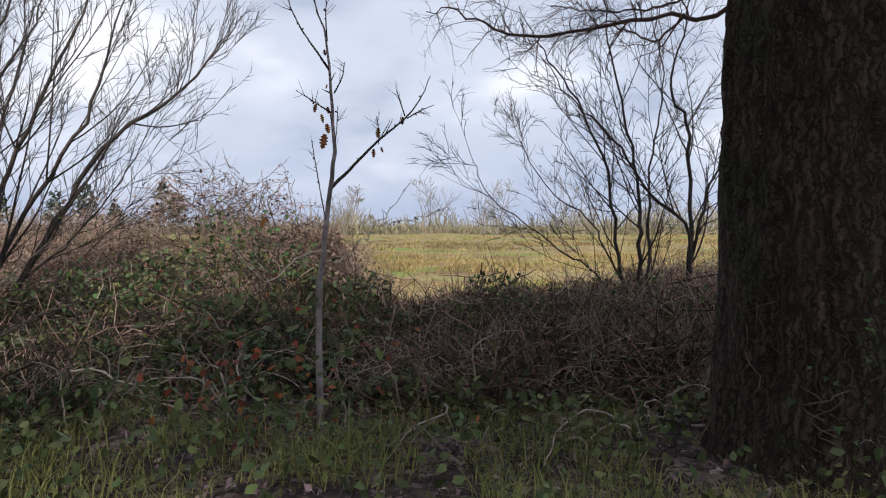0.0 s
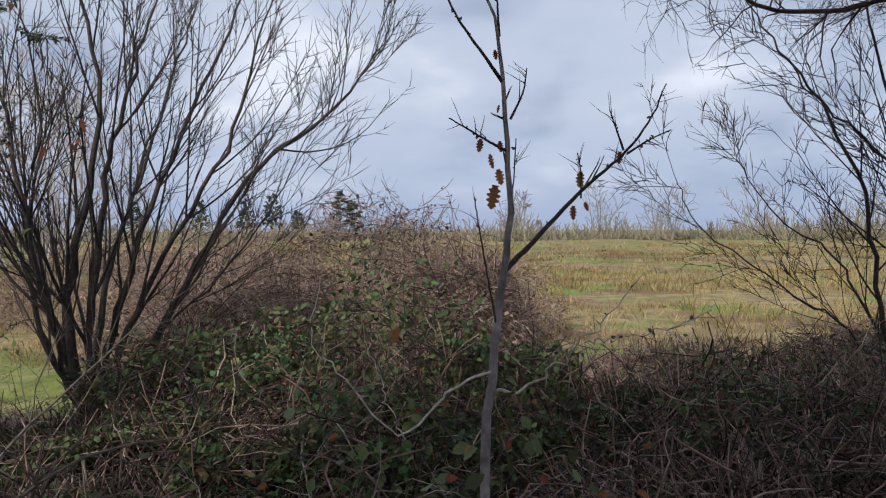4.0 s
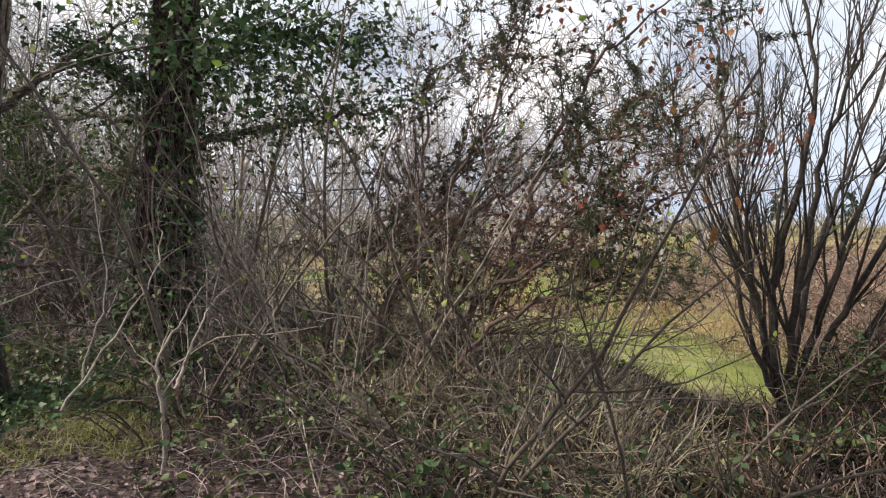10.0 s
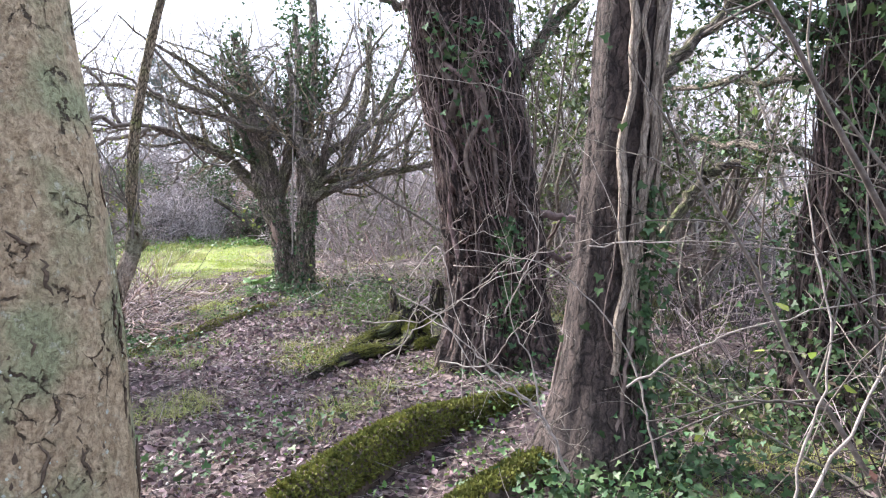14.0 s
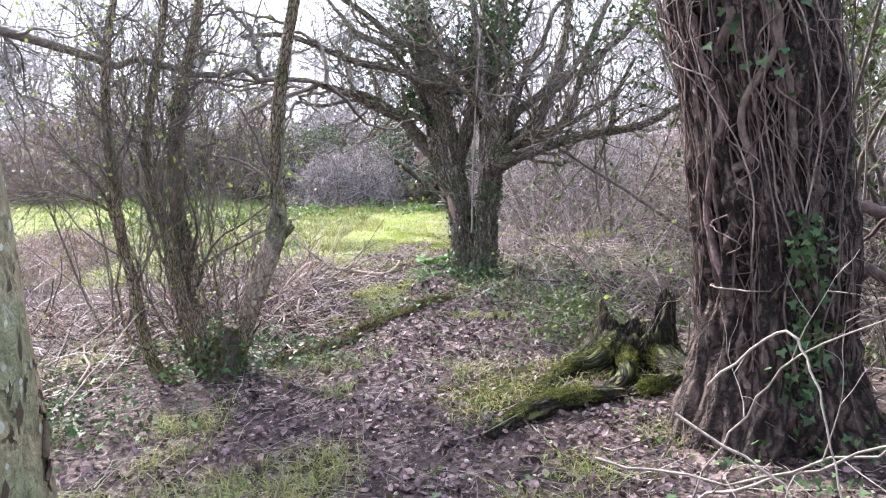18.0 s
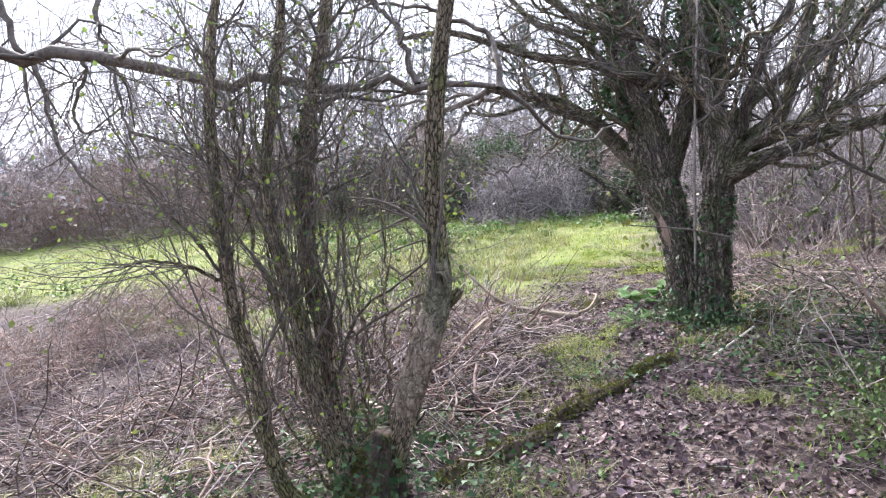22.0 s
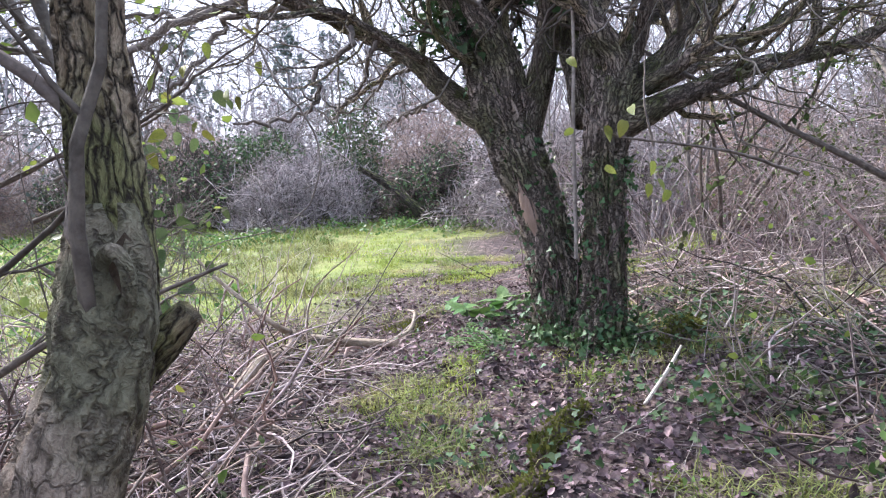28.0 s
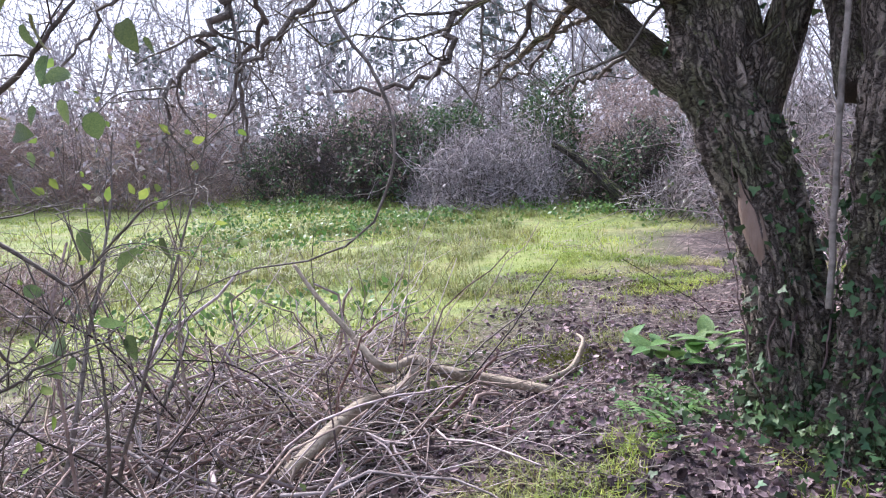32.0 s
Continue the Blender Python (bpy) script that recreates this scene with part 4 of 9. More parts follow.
sap = thing("oak_sapling", (-0.55, 3.3, hz(-0.55, 3.3)), "slender bare oak sapling with a few dry brown leaves", "sapling")
sap_stems = [[(-0.56, 3.28, 0.4), (-0.56, 3.26, 1.04), (-0.54, 3.29, 1.34), (-0.51, 3.30, 1.60), (-0.49, 3.30, 1.77), (-0.50, 3.30, 1.96), (-0.51, 3.29, 2.13), (-0.53, 3.29, 2.29), (-0.58, 3.29, 2.44), (-0.61, 3.29, 2.53)],
             [(-0.51, 3.30, 1.60), (-0.41, 3.35, 1.71), (-0.30, 3.40, 1.83), (-0.19, 3.46, 1.93), (-0.11, 3.47, 2.03), (-0.06, 3.47, 2.14)],
             [(-0.51, 3.29, 2.13), (-0.55, 3.26, 2.19), (-0.62, 3.24, 2.29), (-0.67, 3.23, 2.39), (-0.68, 3.23, 2.45)],
             [(-0.50, 3.30, 1.94), (-0.54, 3.24, 1.96), (-0.59, 3.19, 1.99), (-0.64, 3.18, 2.02)],
             [(-0.49, 3.30, 2.03), (-0.46, 3.34, 2.11), (-0.45, 3.35, 2.18)],
             [(-0.52, 3.29, 2.26), (-0.53, 3.32, 2.37), (-0.53, 3.34, 2.47)],
             [(-0.18, 3.46, 1.95), (-0.20, 3.46, 2.01), (-0.22, 3.46, 2.07)],
             [(-0.17, 3.46, 1.94), (-0.11, 3.49, 1.98), (-0.05, 3.52, 2.01)],
             [(-0.54, 3.29, 1.26), (-0.44, 3.24, 1.29), (-0.36, 3.20, 1.34), (-0.28, 3.15, 1.43), (-0.17, 3.16, 1.50), (-0.07, 3.17, 1.62)],
             [(-0.28, 3.15, 1.43), (-0.16, 3.16, 1.46), (0.01, 3.22, 1.54)],
             [(-0.53, 3.29, 1.45), (-0.56, 3.24, 1.67), (-0.58, 3.22, 1.81)],
             [(-0.51, 3.30, 1.64), (-0.49, 3.34, 1.83), (-0.48, 3.34, 1.98)],
             [(-0.54, 3.29, 1.32), (-0.63, 3.13, 1.29), (-0.72, 3.02, 1.19), (-0.81, 2.97, 1.30), (-0.93, 3.01, 1.40), (-0.95, 3.06, 1.57)],
             [(-0.72, 3.02, 1.19), (-0.76, 3.02, 1.29), (-0.85, 3.02, 1.42)],
             [(-0.30, 3.40, 1.81), (-0.30, 3.40, 1.88), (-0.31, 3.40, 1.94)]]
P, R = stems_of(sap_stems, [0.017, 0.009, 0.006, 0.0045, 0.004, 0.0045, 0.004, 0.004, 0.007, 0.004, 0.0035, 0.003, 0.0055, 0.003, 0.003], 0.0018, 26, 0.003)
for i in (8, 9, 12, 13):
    P[i, 1:] += np.cumsum(rng.normal(size=(25, 3)) * 0.008, 0) * np.linspace(0.3, 1, 25)[:, None] + rng.normal(size=(25, 3)) * 0.004
    R[i] *= 0.75
for i in range(len(P)):
    part("stem" if i == 0 else "branch", Geo().tubes(P[i:i + 1], R[i:i + 1], 9 if i < 2 else 6), M_PALETWIG if i in (8, 9, 12, 13) else M_GREYSCRUB if i == 0 else M_DARKTWIG, sap)
lv = branch_out(P, R, [(5, 0.09, 30, 60, 4, 0.12, 0.03, 0, 0.6, 0.3)])
part("twig_crown", twig_geo(lv[1:], (4,)), M_TWIG, sap, kind="stuff")
knob = Geo()
pk, tk = pick(np.repeat(P, 7, 0), 0.2)
knob.scatter(LEAF, pk, rng.normal(size=pk.shape) + (0, 0, 0.5), rng.normal(size=pk.shape), rng.uniform(0.008, 0.016, len(pk)))
part("bud_cover", knob, M_TWIG, sap, kind="stuff")
for p, s in (((-0.54, 3.24, 1.93), 0.045), ((-0.52, 3.26, 1.89), 0.05), ((-0.53, 3.29, 1.85), 0.075), ((-0.19, 3.46, 1.95), 0.04), ((-0.30, 3.40, 1.89), 0.05), ((-0.32, 3.37, 1.79), 0.045), ((-0.29, 3.40, 1.80), 0.03),
             ((-0.52, 3.29, 1.97), 0.035), ((-0.56, 3.22, 1.97), 0.04), ((-0.75, 3.07, 1.47), 0.05), ((-0.53, 3.27, 2.22), 0.03), ((-0.52, 3.29, 2.07), 0.025)):
    single_leaf(sap, p, (0.25 * rng.normal(), 0.25 * rng.normal(), -1), s, OAK_MESH, nrm=(0.5 * rng.normal(), -1, 0.3 * rng.normal()))
g = Geo()
for c, n, w, sz in (((-0.75, 3.2, 0.95), 46, 0.28, 0.07), ((-1.0, 3.0, 0.75), 40, 0.3, 0.07), ((-0.5, 3.1, 0.8), 40, 0.2, 0.065)):
    p = np.array(c) + rng.normal(size=(n, 3)) * w * (1, 0.7, 0.6)
    g.scatter(LEAF, p, rng.normal(size=p.shape), rng.normal(size=p.shape) * 0.5 + (0, -0.4, 1), rng.uniform(0.5, 1, n) * sz)
part("low_foliage", g, M_BRAMBLE, sap, "broad green leaves round the foot", kind="stuff")
g = Geo()
for c, n, w, sz in (((-0.95, 3.1, 0.72), 60, 0.16, 0.055), ((-0.7, 3.2, 1.0), 16, 0.2, 0.05), ((-0.55, 3.2, 0.62), 22, 0.15, 0.05), ((-0.35, 3.5, 0.85), 14, 0.25, 0.05)):
    p = np.array(c) + rng.normal(size=(n, 3)) * w * (1, 0.7, 0.9)
    g.scatter(LEAF, p, rng.normal(size=p.shape), rng.normal(size=p.shape) * 0.5 + (0, -0.6, 0.6), rng.uniform(0.5, 1, n) * sz)
part("low_foliage", g, M_REDLEAF, sap, "reddened bramble leaves round the foot", kind="stuff")

willow_spec = [(13, 1.35, 14, 36, 9, 0.05, 0.075, 0, 0.5, 0.1), (7, 0.6, 14, 38, 6, 0.07, 0.06, 0, 0.5, 0.15), (3, 0.22, 18, 45, 3, 0.08, 0.03, 0, 0.6, 0.2)]
b = (-4.13, 6.03, 0.27)
wil, _ = guided_shrub("willow_shrub", (b[0], b[1], hz(b[0], b[1])), [
    [b, (-4.39, 5.99, 1.13), (-4.73, 6.02, 2.21), (-4.93, 6.03, 3.35), (-5.16, 6.02, 4.41)],
    [b, (-4.24, 5.99, 1.23), (-4.14, 6.11, 2.06), (-4.09, 6.18, 2.92), (-4.28, 6.08, 3.93), (-4.37, 6.03, 4.60)],
    [b, (-4.05, 6.02, 1.25), (-3.91, 6.04, 2.19), (-3.71, 6.12, 3.01), (-3.54, 6.29, 3.84)],
    [b, (-3.99, 6.18, 0.95), (-3.90, 6.42, 1.72), (-3.66, 6.79, 2.73), (-3.43, 7.15, 3.66), (-3.30, 7.28, 4.16)],
    [b, (-3.84, 6.18, 0.97), (-3.60, 6.27, 1.54), (-3.14, 6.42, 2.37), (-2.95, 6.48, 3.07), (-2.77, 6.66, 3.78)],
    [b, (-3.79, 6.33, 0.76), (-3.49, 6.62, 1.54), (-3.17, 6.91, 2.22), (-2.71, 7.31, 2.71), (-2.39, 7.60, 3.20), (-2.20, 7.77, 3.64)],
    [b, (-4.48, 6.03, 0.82), (-4.67, 6.04, 1.46), (-4.96, 5.94, 1.81), (-5.22, 5.89, 2.59), (-5.36, 5.94, 3.50)],
    [b, (-4.21, 6.40, 1.32), (-4.23, 6.81, 2.09), (-4.09, 7.24, 3.25), (-3.94, 7.53, 4.27)],
    [b, (-4.10, 5.70, 0.98), (-4.10, 5.48, 1.71), (-4.00, 5.47, 2.50), (-4.03, 5.35, 3.29)],
    [b, (-3.82, 6.42, 0.85), (-3.45, 6.85, 1.35), (-3.10, 7.15, 1.95), (-2.85, 7.34, 2.60)]],
    [0.038, 0.044, 0.042, 0.04, 0.036, 0.042, 0.028, 0.034, 0.028, 0.016], willow_spec, M_DARKTWIG, "bare multi-stemmed willow shrub with upswept dark twigs", rmin=0.0036)

b1, b2 = (2.03, 7.50, 0.28), (2.46, 7.43, 0.39)
alder_spec = [(12, 1.0, 18, 42, 8, 0.07, 0.04, 0, 0.45, 0.12), (6, 0.42, 20, 48, 5, 0.09, 0.03, 0, 0.55, 0.15), (3, 0.17, 20, 50, 3, 0.1, 0.0, 0, 0.6, 0.2)]
ald, _ = guided_shrub("birch_shrub", (b1[0], b1[1], hz(b1[0], b1[1])), [
    [b1, (1.80, 7.49, 1.13), (1.67, 7.49, 1.99), (1.39, 7.57, 2.72), (1.03, 7.65, 3.27), (0.80, 7.74, 3.75)],
    [b1, (2.00, 7.40, 1.23), (1.99, 7.41, 1.79), (1.82, 7.30, 2.53), (1.63, 7.19, 3.24), (1.52, 7.19, 3.96)],
    [b1, (2.19, 7.72, 1.11), (2.24, 7.92, 2.00), (2.41, 8.04, 2.92), (2.31, 8.14, 3.88)],
    [b2, (2.52, 7.44, 1.14), (2.50, 7.44, 2.35), (2.30, 7.43, 2.82), (2.46, 7.44, 3.47), (2.51, 7.45, 4.03)],
    [b2, (2.49, 7.34, 1.33), (2.07, 7.21, 1.74), (1.64, 7.09, 2.28), (1.28, 6.96, 2.58), (0.94, 6.94, 3.01)],
    [b2, (2.63, 7.45, 1.51), (2.92, 7.57, 2.21), (3.17, 7.69, 3.09), (3.37, 7.70, 4.00)],
    [b1, (1.87, 7.80, 0.90), (1.59, 7.98, 1.50), (1.22, 8.16, 1.81), (0.87, 8.24, 2.35)],
    [b1, (1.59, 7.48, 0.94), (1.28, 7.56, 1.13), (0.90, 7.54, 1.42), (0.48, 7.61, 1.76), (0.31, 7.60, 2.10)]],
    [0.026, 0.03, 0.024, 0.032, 0.024, 0.022, 0.016, 0.012], alder_spec, M_DARKTWIG, "bare multi-stemmed young trees with reddish-brown twigs", "shrub", rmin=0.0034)

GB, BB = "green and brown bramble thicket with arching canes", "leafless brown bramble thicket"
for k, (x, y, rx, ry, top, kind) in enumerate((
        (-1.95, 5.7, 1.1, 1.0, 1.42, 0), (-1.0, 5.6, 0.7, 0.7, 1.05, 0), (-2.9, 5.6, 0.9, 0.8, 1.05, 0), (-1.3, 4.5, 1.0, 0.65, 0.95, 0), (-2.4, 4.4, 0.8, 0.7, 0.8, 0), (-0.3, 5.3, 0.7, 0.7, 0.86, 0), (-3.4, 4.9, 0.6, 0.5, 0.55, 0),
        (0.35, 5.2, 1.0, 0.8, 0.95, 1), (0.3, 4.2, 0.9, 0.6, 0.78, 2), (1.35, 5.4, 1.0, 0.8, 0.98, 1), (1.3, 4.4, 0.8, 0.6, 0.78, 2), (2.4, 5.4, 1.0, 0.9, 1.05, 2), (2.5, 4.5, 0.9, 0.7, 0.85, 2), (3.6, 5.7, 1.2, 1.0, 1.25, 2),
        (2.2, 6.8, 1.3, 0.9, 1.0, 1), (3.7, 7.0, 1.4, 1.1, 1.15, 1), (0.7, 6.6, 1.1, 0.8, 0.85, 1), (4.9, 6.4, 1.2, 1.2, 1.2, 2), (-2.2, 3.4, 0.6, 0.5, 0.72, 0), (-5.6, 5.4, 0.9, 0.8, 0.5, 0))):
    # the darkest canes paint the shade inside the thicket
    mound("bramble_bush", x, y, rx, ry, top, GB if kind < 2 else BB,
          [((600, 700, 800)[kind], M_SHADECANE), ((260, 750, 1100)[kind], M_REDCANE), ((140, 480, 650)[kind], M_PINKCANE)],
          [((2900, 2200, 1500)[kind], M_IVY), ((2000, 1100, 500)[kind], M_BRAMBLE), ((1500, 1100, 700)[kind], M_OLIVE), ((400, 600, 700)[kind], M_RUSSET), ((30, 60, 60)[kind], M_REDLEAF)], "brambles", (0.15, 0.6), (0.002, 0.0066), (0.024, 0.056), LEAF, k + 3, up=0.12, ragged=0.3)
for k, (x, y, rx, ry, top) in enumerate(((-2.7, 9.0, 1.9, 1.3, 1.95), (-4.9, 9.4, 2.0, 1.4, 1.75), (-1.7, 9.2, 0.9, 0.9, 1.35), (-3.6, 7.4, 1.2, 0.8, 1.3), (-6.4, 12.0, 2.6, 1.6, 1.5), (-3.0, 13.0, 2.2, 1.5, 1.55), (-9.5, 13.5, 3.2, 2, 1.4), (0.2, 8.0, 0.9, 0.7, 0.7), (2.6, 8.6, 1.5, 0.9, 0.95), (5.2, 9.5, 2.2, 1.3, 1.35), (8.5, 13, 3, 1.8, 1.6))):
    mound("bramble_bush", x, y, rx, ry, top, BB, [(1000, M_REDCANE), (2000, M_PINKCANE), (700, M_SHADECANE)], [(1500, M_BROWNLEAF), (500, M_RUSSET), (300, M_OLIVE)], "brown brambles", (0.2, 0.5), (0.0025, 0.006), (0.03, 0.065), LEAF, k + 31, 0.6, up=0.1)
for x, y, r, top, nc in ((-1.3, 4.7, 1.1, 0.95, 22), (0.6, 4.7, 1.3, 0.95, 70), (2.2, 5.0, 1.4, 1.05, 80), (-2.9, 4.9, 1.2, 1.0, 50), (1.2, 3.9, 1.0, 0.7, 50)):
    bramble(x, y, r, top, nc, 0, "long arching bramble canes over the thicket", M_REDCANE, group="arching canes", thick=(0.0028, 0.006), twigs=2, single=12, cane2=M_STALK)

for k, (x, y, rx, ry, top) in enumerate(((-4.3, 3.4, 0.7, 0.6, 0.95), (-3.4, 3.6, 0.7, 0.5, 0.75), (-5.1, 3.1, 0.6, 0.6, 1.05), (-3.9, 2.75, 0.6, 0.4, 0.85), (-3.0, 3.0, 0.6, 0.4, 0.7), (-4.7, 4.4, 0.8, 0.5, 0.65))):
    mound("bramble_bush", x, y, rx, ry, top, "low olive tangle of dry stalks and pale bramble shoots", [(520, M_STALK), (300, M_GREYTWIG), (120, M_SHADECANE)], [(900, M_OLIVE), (350, M_BRAMBLE), (250, M_BROWNLEAF)], "pale tangle", (0.2, 0.75), (0.002, 0.0055), (0.025, 0.05), LEAF, k + 171, 0.2, up=0.3, ragged=0.35)

fs = thing("bramble_shoots", (0.3, 3.7, hz(0.3, 3.7)), "pale thin bramble shoots crossing in front of the thicket", "shrub")
n = 110
st = on_ground(np.stack([rng.uniform(-1.8, 2.8, n), rng.uniform(3.2, 4.3, n)], 1), 0.02)
P, R = grow(st, rng.normal(size=(n, 3)) * (0.9, 0.5, 0.2) + (0, 0, 1), rng.uniform(0.4, 1.05, n), rng.uniform(0.003, 0.0085, n), 10, 0.3, 0, 0.35, 0.4)
for i in range(n):
    part("shoot", Geo().tubes(P[i:i + 1], R[i:i + 1], 5), (M_PALETWIG, M_DEADCANE, M_DEADCANE, M_REDCANE)[i % 4], fs)
lv = branch_out(P, R, [(6, 0.24, 30, 75, 5, 0.25, 0, 0.1, 0.6, 0.25), (3, 0.1, 30, 70, 3, 0.25, 0, 0, 0.6, 0.3)])
part("twig_crown", twig_geo(lv[1:], (4, 3)), M_GREYTWIG, fs, kind="stuff")
for i in range(40):
    p, _ = pick(lv[1][0][rng.integers(0, len(lv[1][0]), 1)], 0.3)
    single_leaf(fs, p[0], rng.normal(size=3), rng.uniform(0.03, 0.06), (OAK_MESH, DARKLEAF_MESH, FRESH_MESH)[i % 3])
# rushy field
tus = Geo()
n = 3000
c = np.stack([rng.uniform(-60, 60, n), 9 + 95 * rng.random(n) ** 1.6], 1)
c = c[(wob2(c[:, 0], c[:, 1], 0.16, 4) > -0.25) & (field(c[:, 0], c[:, 1]) > 0.5)]
cn = np.stack([rng.uniform(-14, 16, 1500), rng.uniform(8.5, 34, 1500)], 1)
cn = cn[(wob2(cn[:, 0], cn[:, 1], 0.3, 41) > -0.1) & (field(cn[:, 0], cn[:, 1]) > 0.6)]
c = np.vstack([c, cn])
k = 22
d = np.hypot(c[:, 0], c[:, 1])
xy = np.repeat(c, k, 0) + rng.normal(size=(len(c) * k, 2)) * np.repeat(0.16 + d * 0.004, k)[:, None]
hh = np.repeat(rng.uniform(0.16, 0.5, len(c)), k) * rng.uniform(0.5, 1.15, len(c) * k)
blades(tus, on_ground(xy, 0.02), hh, np.repeat(0.0025 + d * 0.00028, k), 1.6)
brown = Geo()
c = np.stack([rng.uniform(-40, 40, 1500), 9 + 70 * rng.random(1500) ** 1.4], 1)
c = c[(wob2(c[:, 0], c[:, 1], 0.22, 61) > 0.02) & (field(c[:, 0], c[:, 1]) > 0.6)]
d = np.hypot(c[:, 0], c[:, 1])
k = 70
xy = np.repeat(c, k, 0) + rng.normal(size=(len(c) * k, 2)) * np.repeat(0.22 + d * 0.008, k)[:, None]
hh = np.repeat(rng.uniform(0.2, 0.5, len(c)), k) * rng.uniform(0.5, 1.1, len(c) * k)
blades(brown, on_ground(xy, 0.02), hh, np.repeat(0.003 + d * 0.00022, k), 1.5)
solid("rush_clumps", brown, M_RUSH, "tall brown rush clumps in the rough field", "rushes", "stuff", smooth=False)
solid("rush_tussocks", tus, M_STRAW, "straw-coloured rush tussocks in a rough wet field", "rushes", "stuff", smooth=False)

# far trees along the field's end
far = Geo()
for i in range(46):
    a = rng.uniform(-0.95, 0.85)
    d = rng.uniform(120, 190)
    x, y = d * math.sin(a), d * math.cos(a)
    h = rng.uniform(2.5, 5.0) + (5 if i % 4 == 0 else 0)
    st = np.repeat([[x, y, 0.0]], 4, 0) + rng.normal(size=(4, 3)) * (0.8, 0.8, 0)
    P, R = grow(st, np.array([[0, 0, 1.0]]) + rng.normal(size=(4, 3)) * 0.22, np.full(4, h), np.full(4, 0.13), 5, 0.1, 0.05)
    for P, R in branch_out(P, R, [(7, h * 0.42, 25, 60, 3, 0.15, 0.04, 0, 0.65, 0.1), (4, h * 0.2, 25, 60, 2, 0.15, 0.03, 0, 0.75, 0.1)]):
        far.tubes(P, np.maximum(R, 0.04), 3)
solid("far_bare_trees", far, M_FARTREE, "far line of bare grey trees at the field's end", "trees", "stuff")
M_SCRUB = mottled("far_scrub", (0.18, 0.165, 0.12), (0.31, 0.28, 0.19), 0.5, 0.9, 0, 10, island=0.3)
hedge = Geo()
for i in range(330):
    a = -1.2 + 2.3 * i / 330
    d = 128 + 12 * math.sin(i * 0.11)
    k = 1.3 + 4.0 * max(0, a - 0.14) + 0.3 * math.sin(i * 0.7) + 0.8 * max(0, math.sin(i * 0.23) * math.sin(i * 0.071 + 1))
    p = np.array([[d * math.sin(a), d * math.cos(a), 0.0]]) + rng.normal(size=(22, 3)) * (1.6, 1.6, 0)
    P, R = grow(p, rng.normal(size=(22, 3)) * 0.5 + (0, 0, 1), rng.uniform(0.6, 2.6, 22) * k, np.full(22, 0.1), 2, 0.2)
    hedge.tubes(P, np.maximum(R, 0.05), 3)
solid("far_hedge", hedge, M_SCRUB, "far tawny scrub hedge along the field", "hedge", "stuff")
for px_, py_, h in ((-58, 118, 8), (-64, 120, 7), (-47, 122, 8.5), (-45, 123, 7), (-72, 118, 7), (-54, 120, 5), (-90, 124, 7.5)):
    ob = thing("conifer", (px_, py_, 0), "dark far-off conifer with a ragged crown", "tree", "far conifers")
    P, R = stems_of([[(px_, py_, 0), (px_ + 0.2, py_, h * 0.5), (px_, py_, h)]], 0.22, 0.03)
    part("trunk", Geo().tubes(P, R, 6), M_FARTREE, ob)
    st, w, r, t = sprout(P, R, 60, 0.3, 1.0, 65, 95)
    P2, R2 = grow(st, w, (1.15 - t) * h * 0.32 + 0.3, r * 0.3 + 0.02, 4, 0.12, -0.03)
    g = Geo().tubes(P2, R2, 3)
    foliage(g, P2, 9, LEAFLET, 0.3, 0.7, 0.2, 0.6)
    part("crown", g, M_FARGREEN, ob)

# grass at the first stand and along the hedge foot
g = Geo()
n = 26000
xy = np.stack([rng.uniform(-3, 3, n), 1.2 + 3.0 * rng.random(n)], 1)
xy = xy[wob2(xy[:, 0], xy[:, 1], 1.7, 8) + 0.5 * wob2(xy[:, 0], xy[:, 1], 4.2, 9) > -0.28]
blades(g, on_ground(xy, 0.01), rng.uniform(0.05, 0.2, len(xy)) * (1 + 0.5 * wob2(xy[:, 0], xy[:, 1], 2.3, 19)), rng.uniform(0.0015, 0.003, len(xy)), 0.9)
solid("rough_grass", g, M_DULLGRASS, "short rough grass among leaves by the hedge", "grass", "stuff", smooth=False)

g = Geo()
c = np.stack([rng.uniform(-2.6, 1.6, 150), rng.uniform(2.0, 3.8, 150)], 1)
p = np.repeat(on_ground(c), 14, 0) + rng.normal(size=(14 * len(c), 3)) * (0.07, 0.07, 0) + np.stack([np.zeros(14 * len(c))] * 2 + [rng.uniform(0.02, 0.2, 14 * len(c))], 1)
g.scatter(LEAF, p, rng.normal(size=p.shape) + (0, 0, 0.3), rng.normal(size=p.shape) * 0.6 + (0, -0.3, 1), rng.uniform(0.025, 0.06, len(p)))
lit = Geo()
n = 5000
xy = np.stack([rng.uniform(-3, 2.6, n), rng.uniform(1.2, 4.0, n)], 1)
p = on_ground(xy) + (0, 0, 0.01)
lit.scatter(CURL, p, rng.normal(size=p.shape) * (1, 1, 0.5), rng.normal(size=p.shape) * 0.7 + (0, 0, 1), 0.015 + 0.04 * rng.random(n) ** 1.6)
solid("hedge_litter", lit, M_LITTER, "dead leaves lying among the grass by the hedge", "leaves", "stuff")
solid("nettles", g, M_BRAMBLE, "low green weeds and nettles along the bramble's foot", "weeds", "stuff")

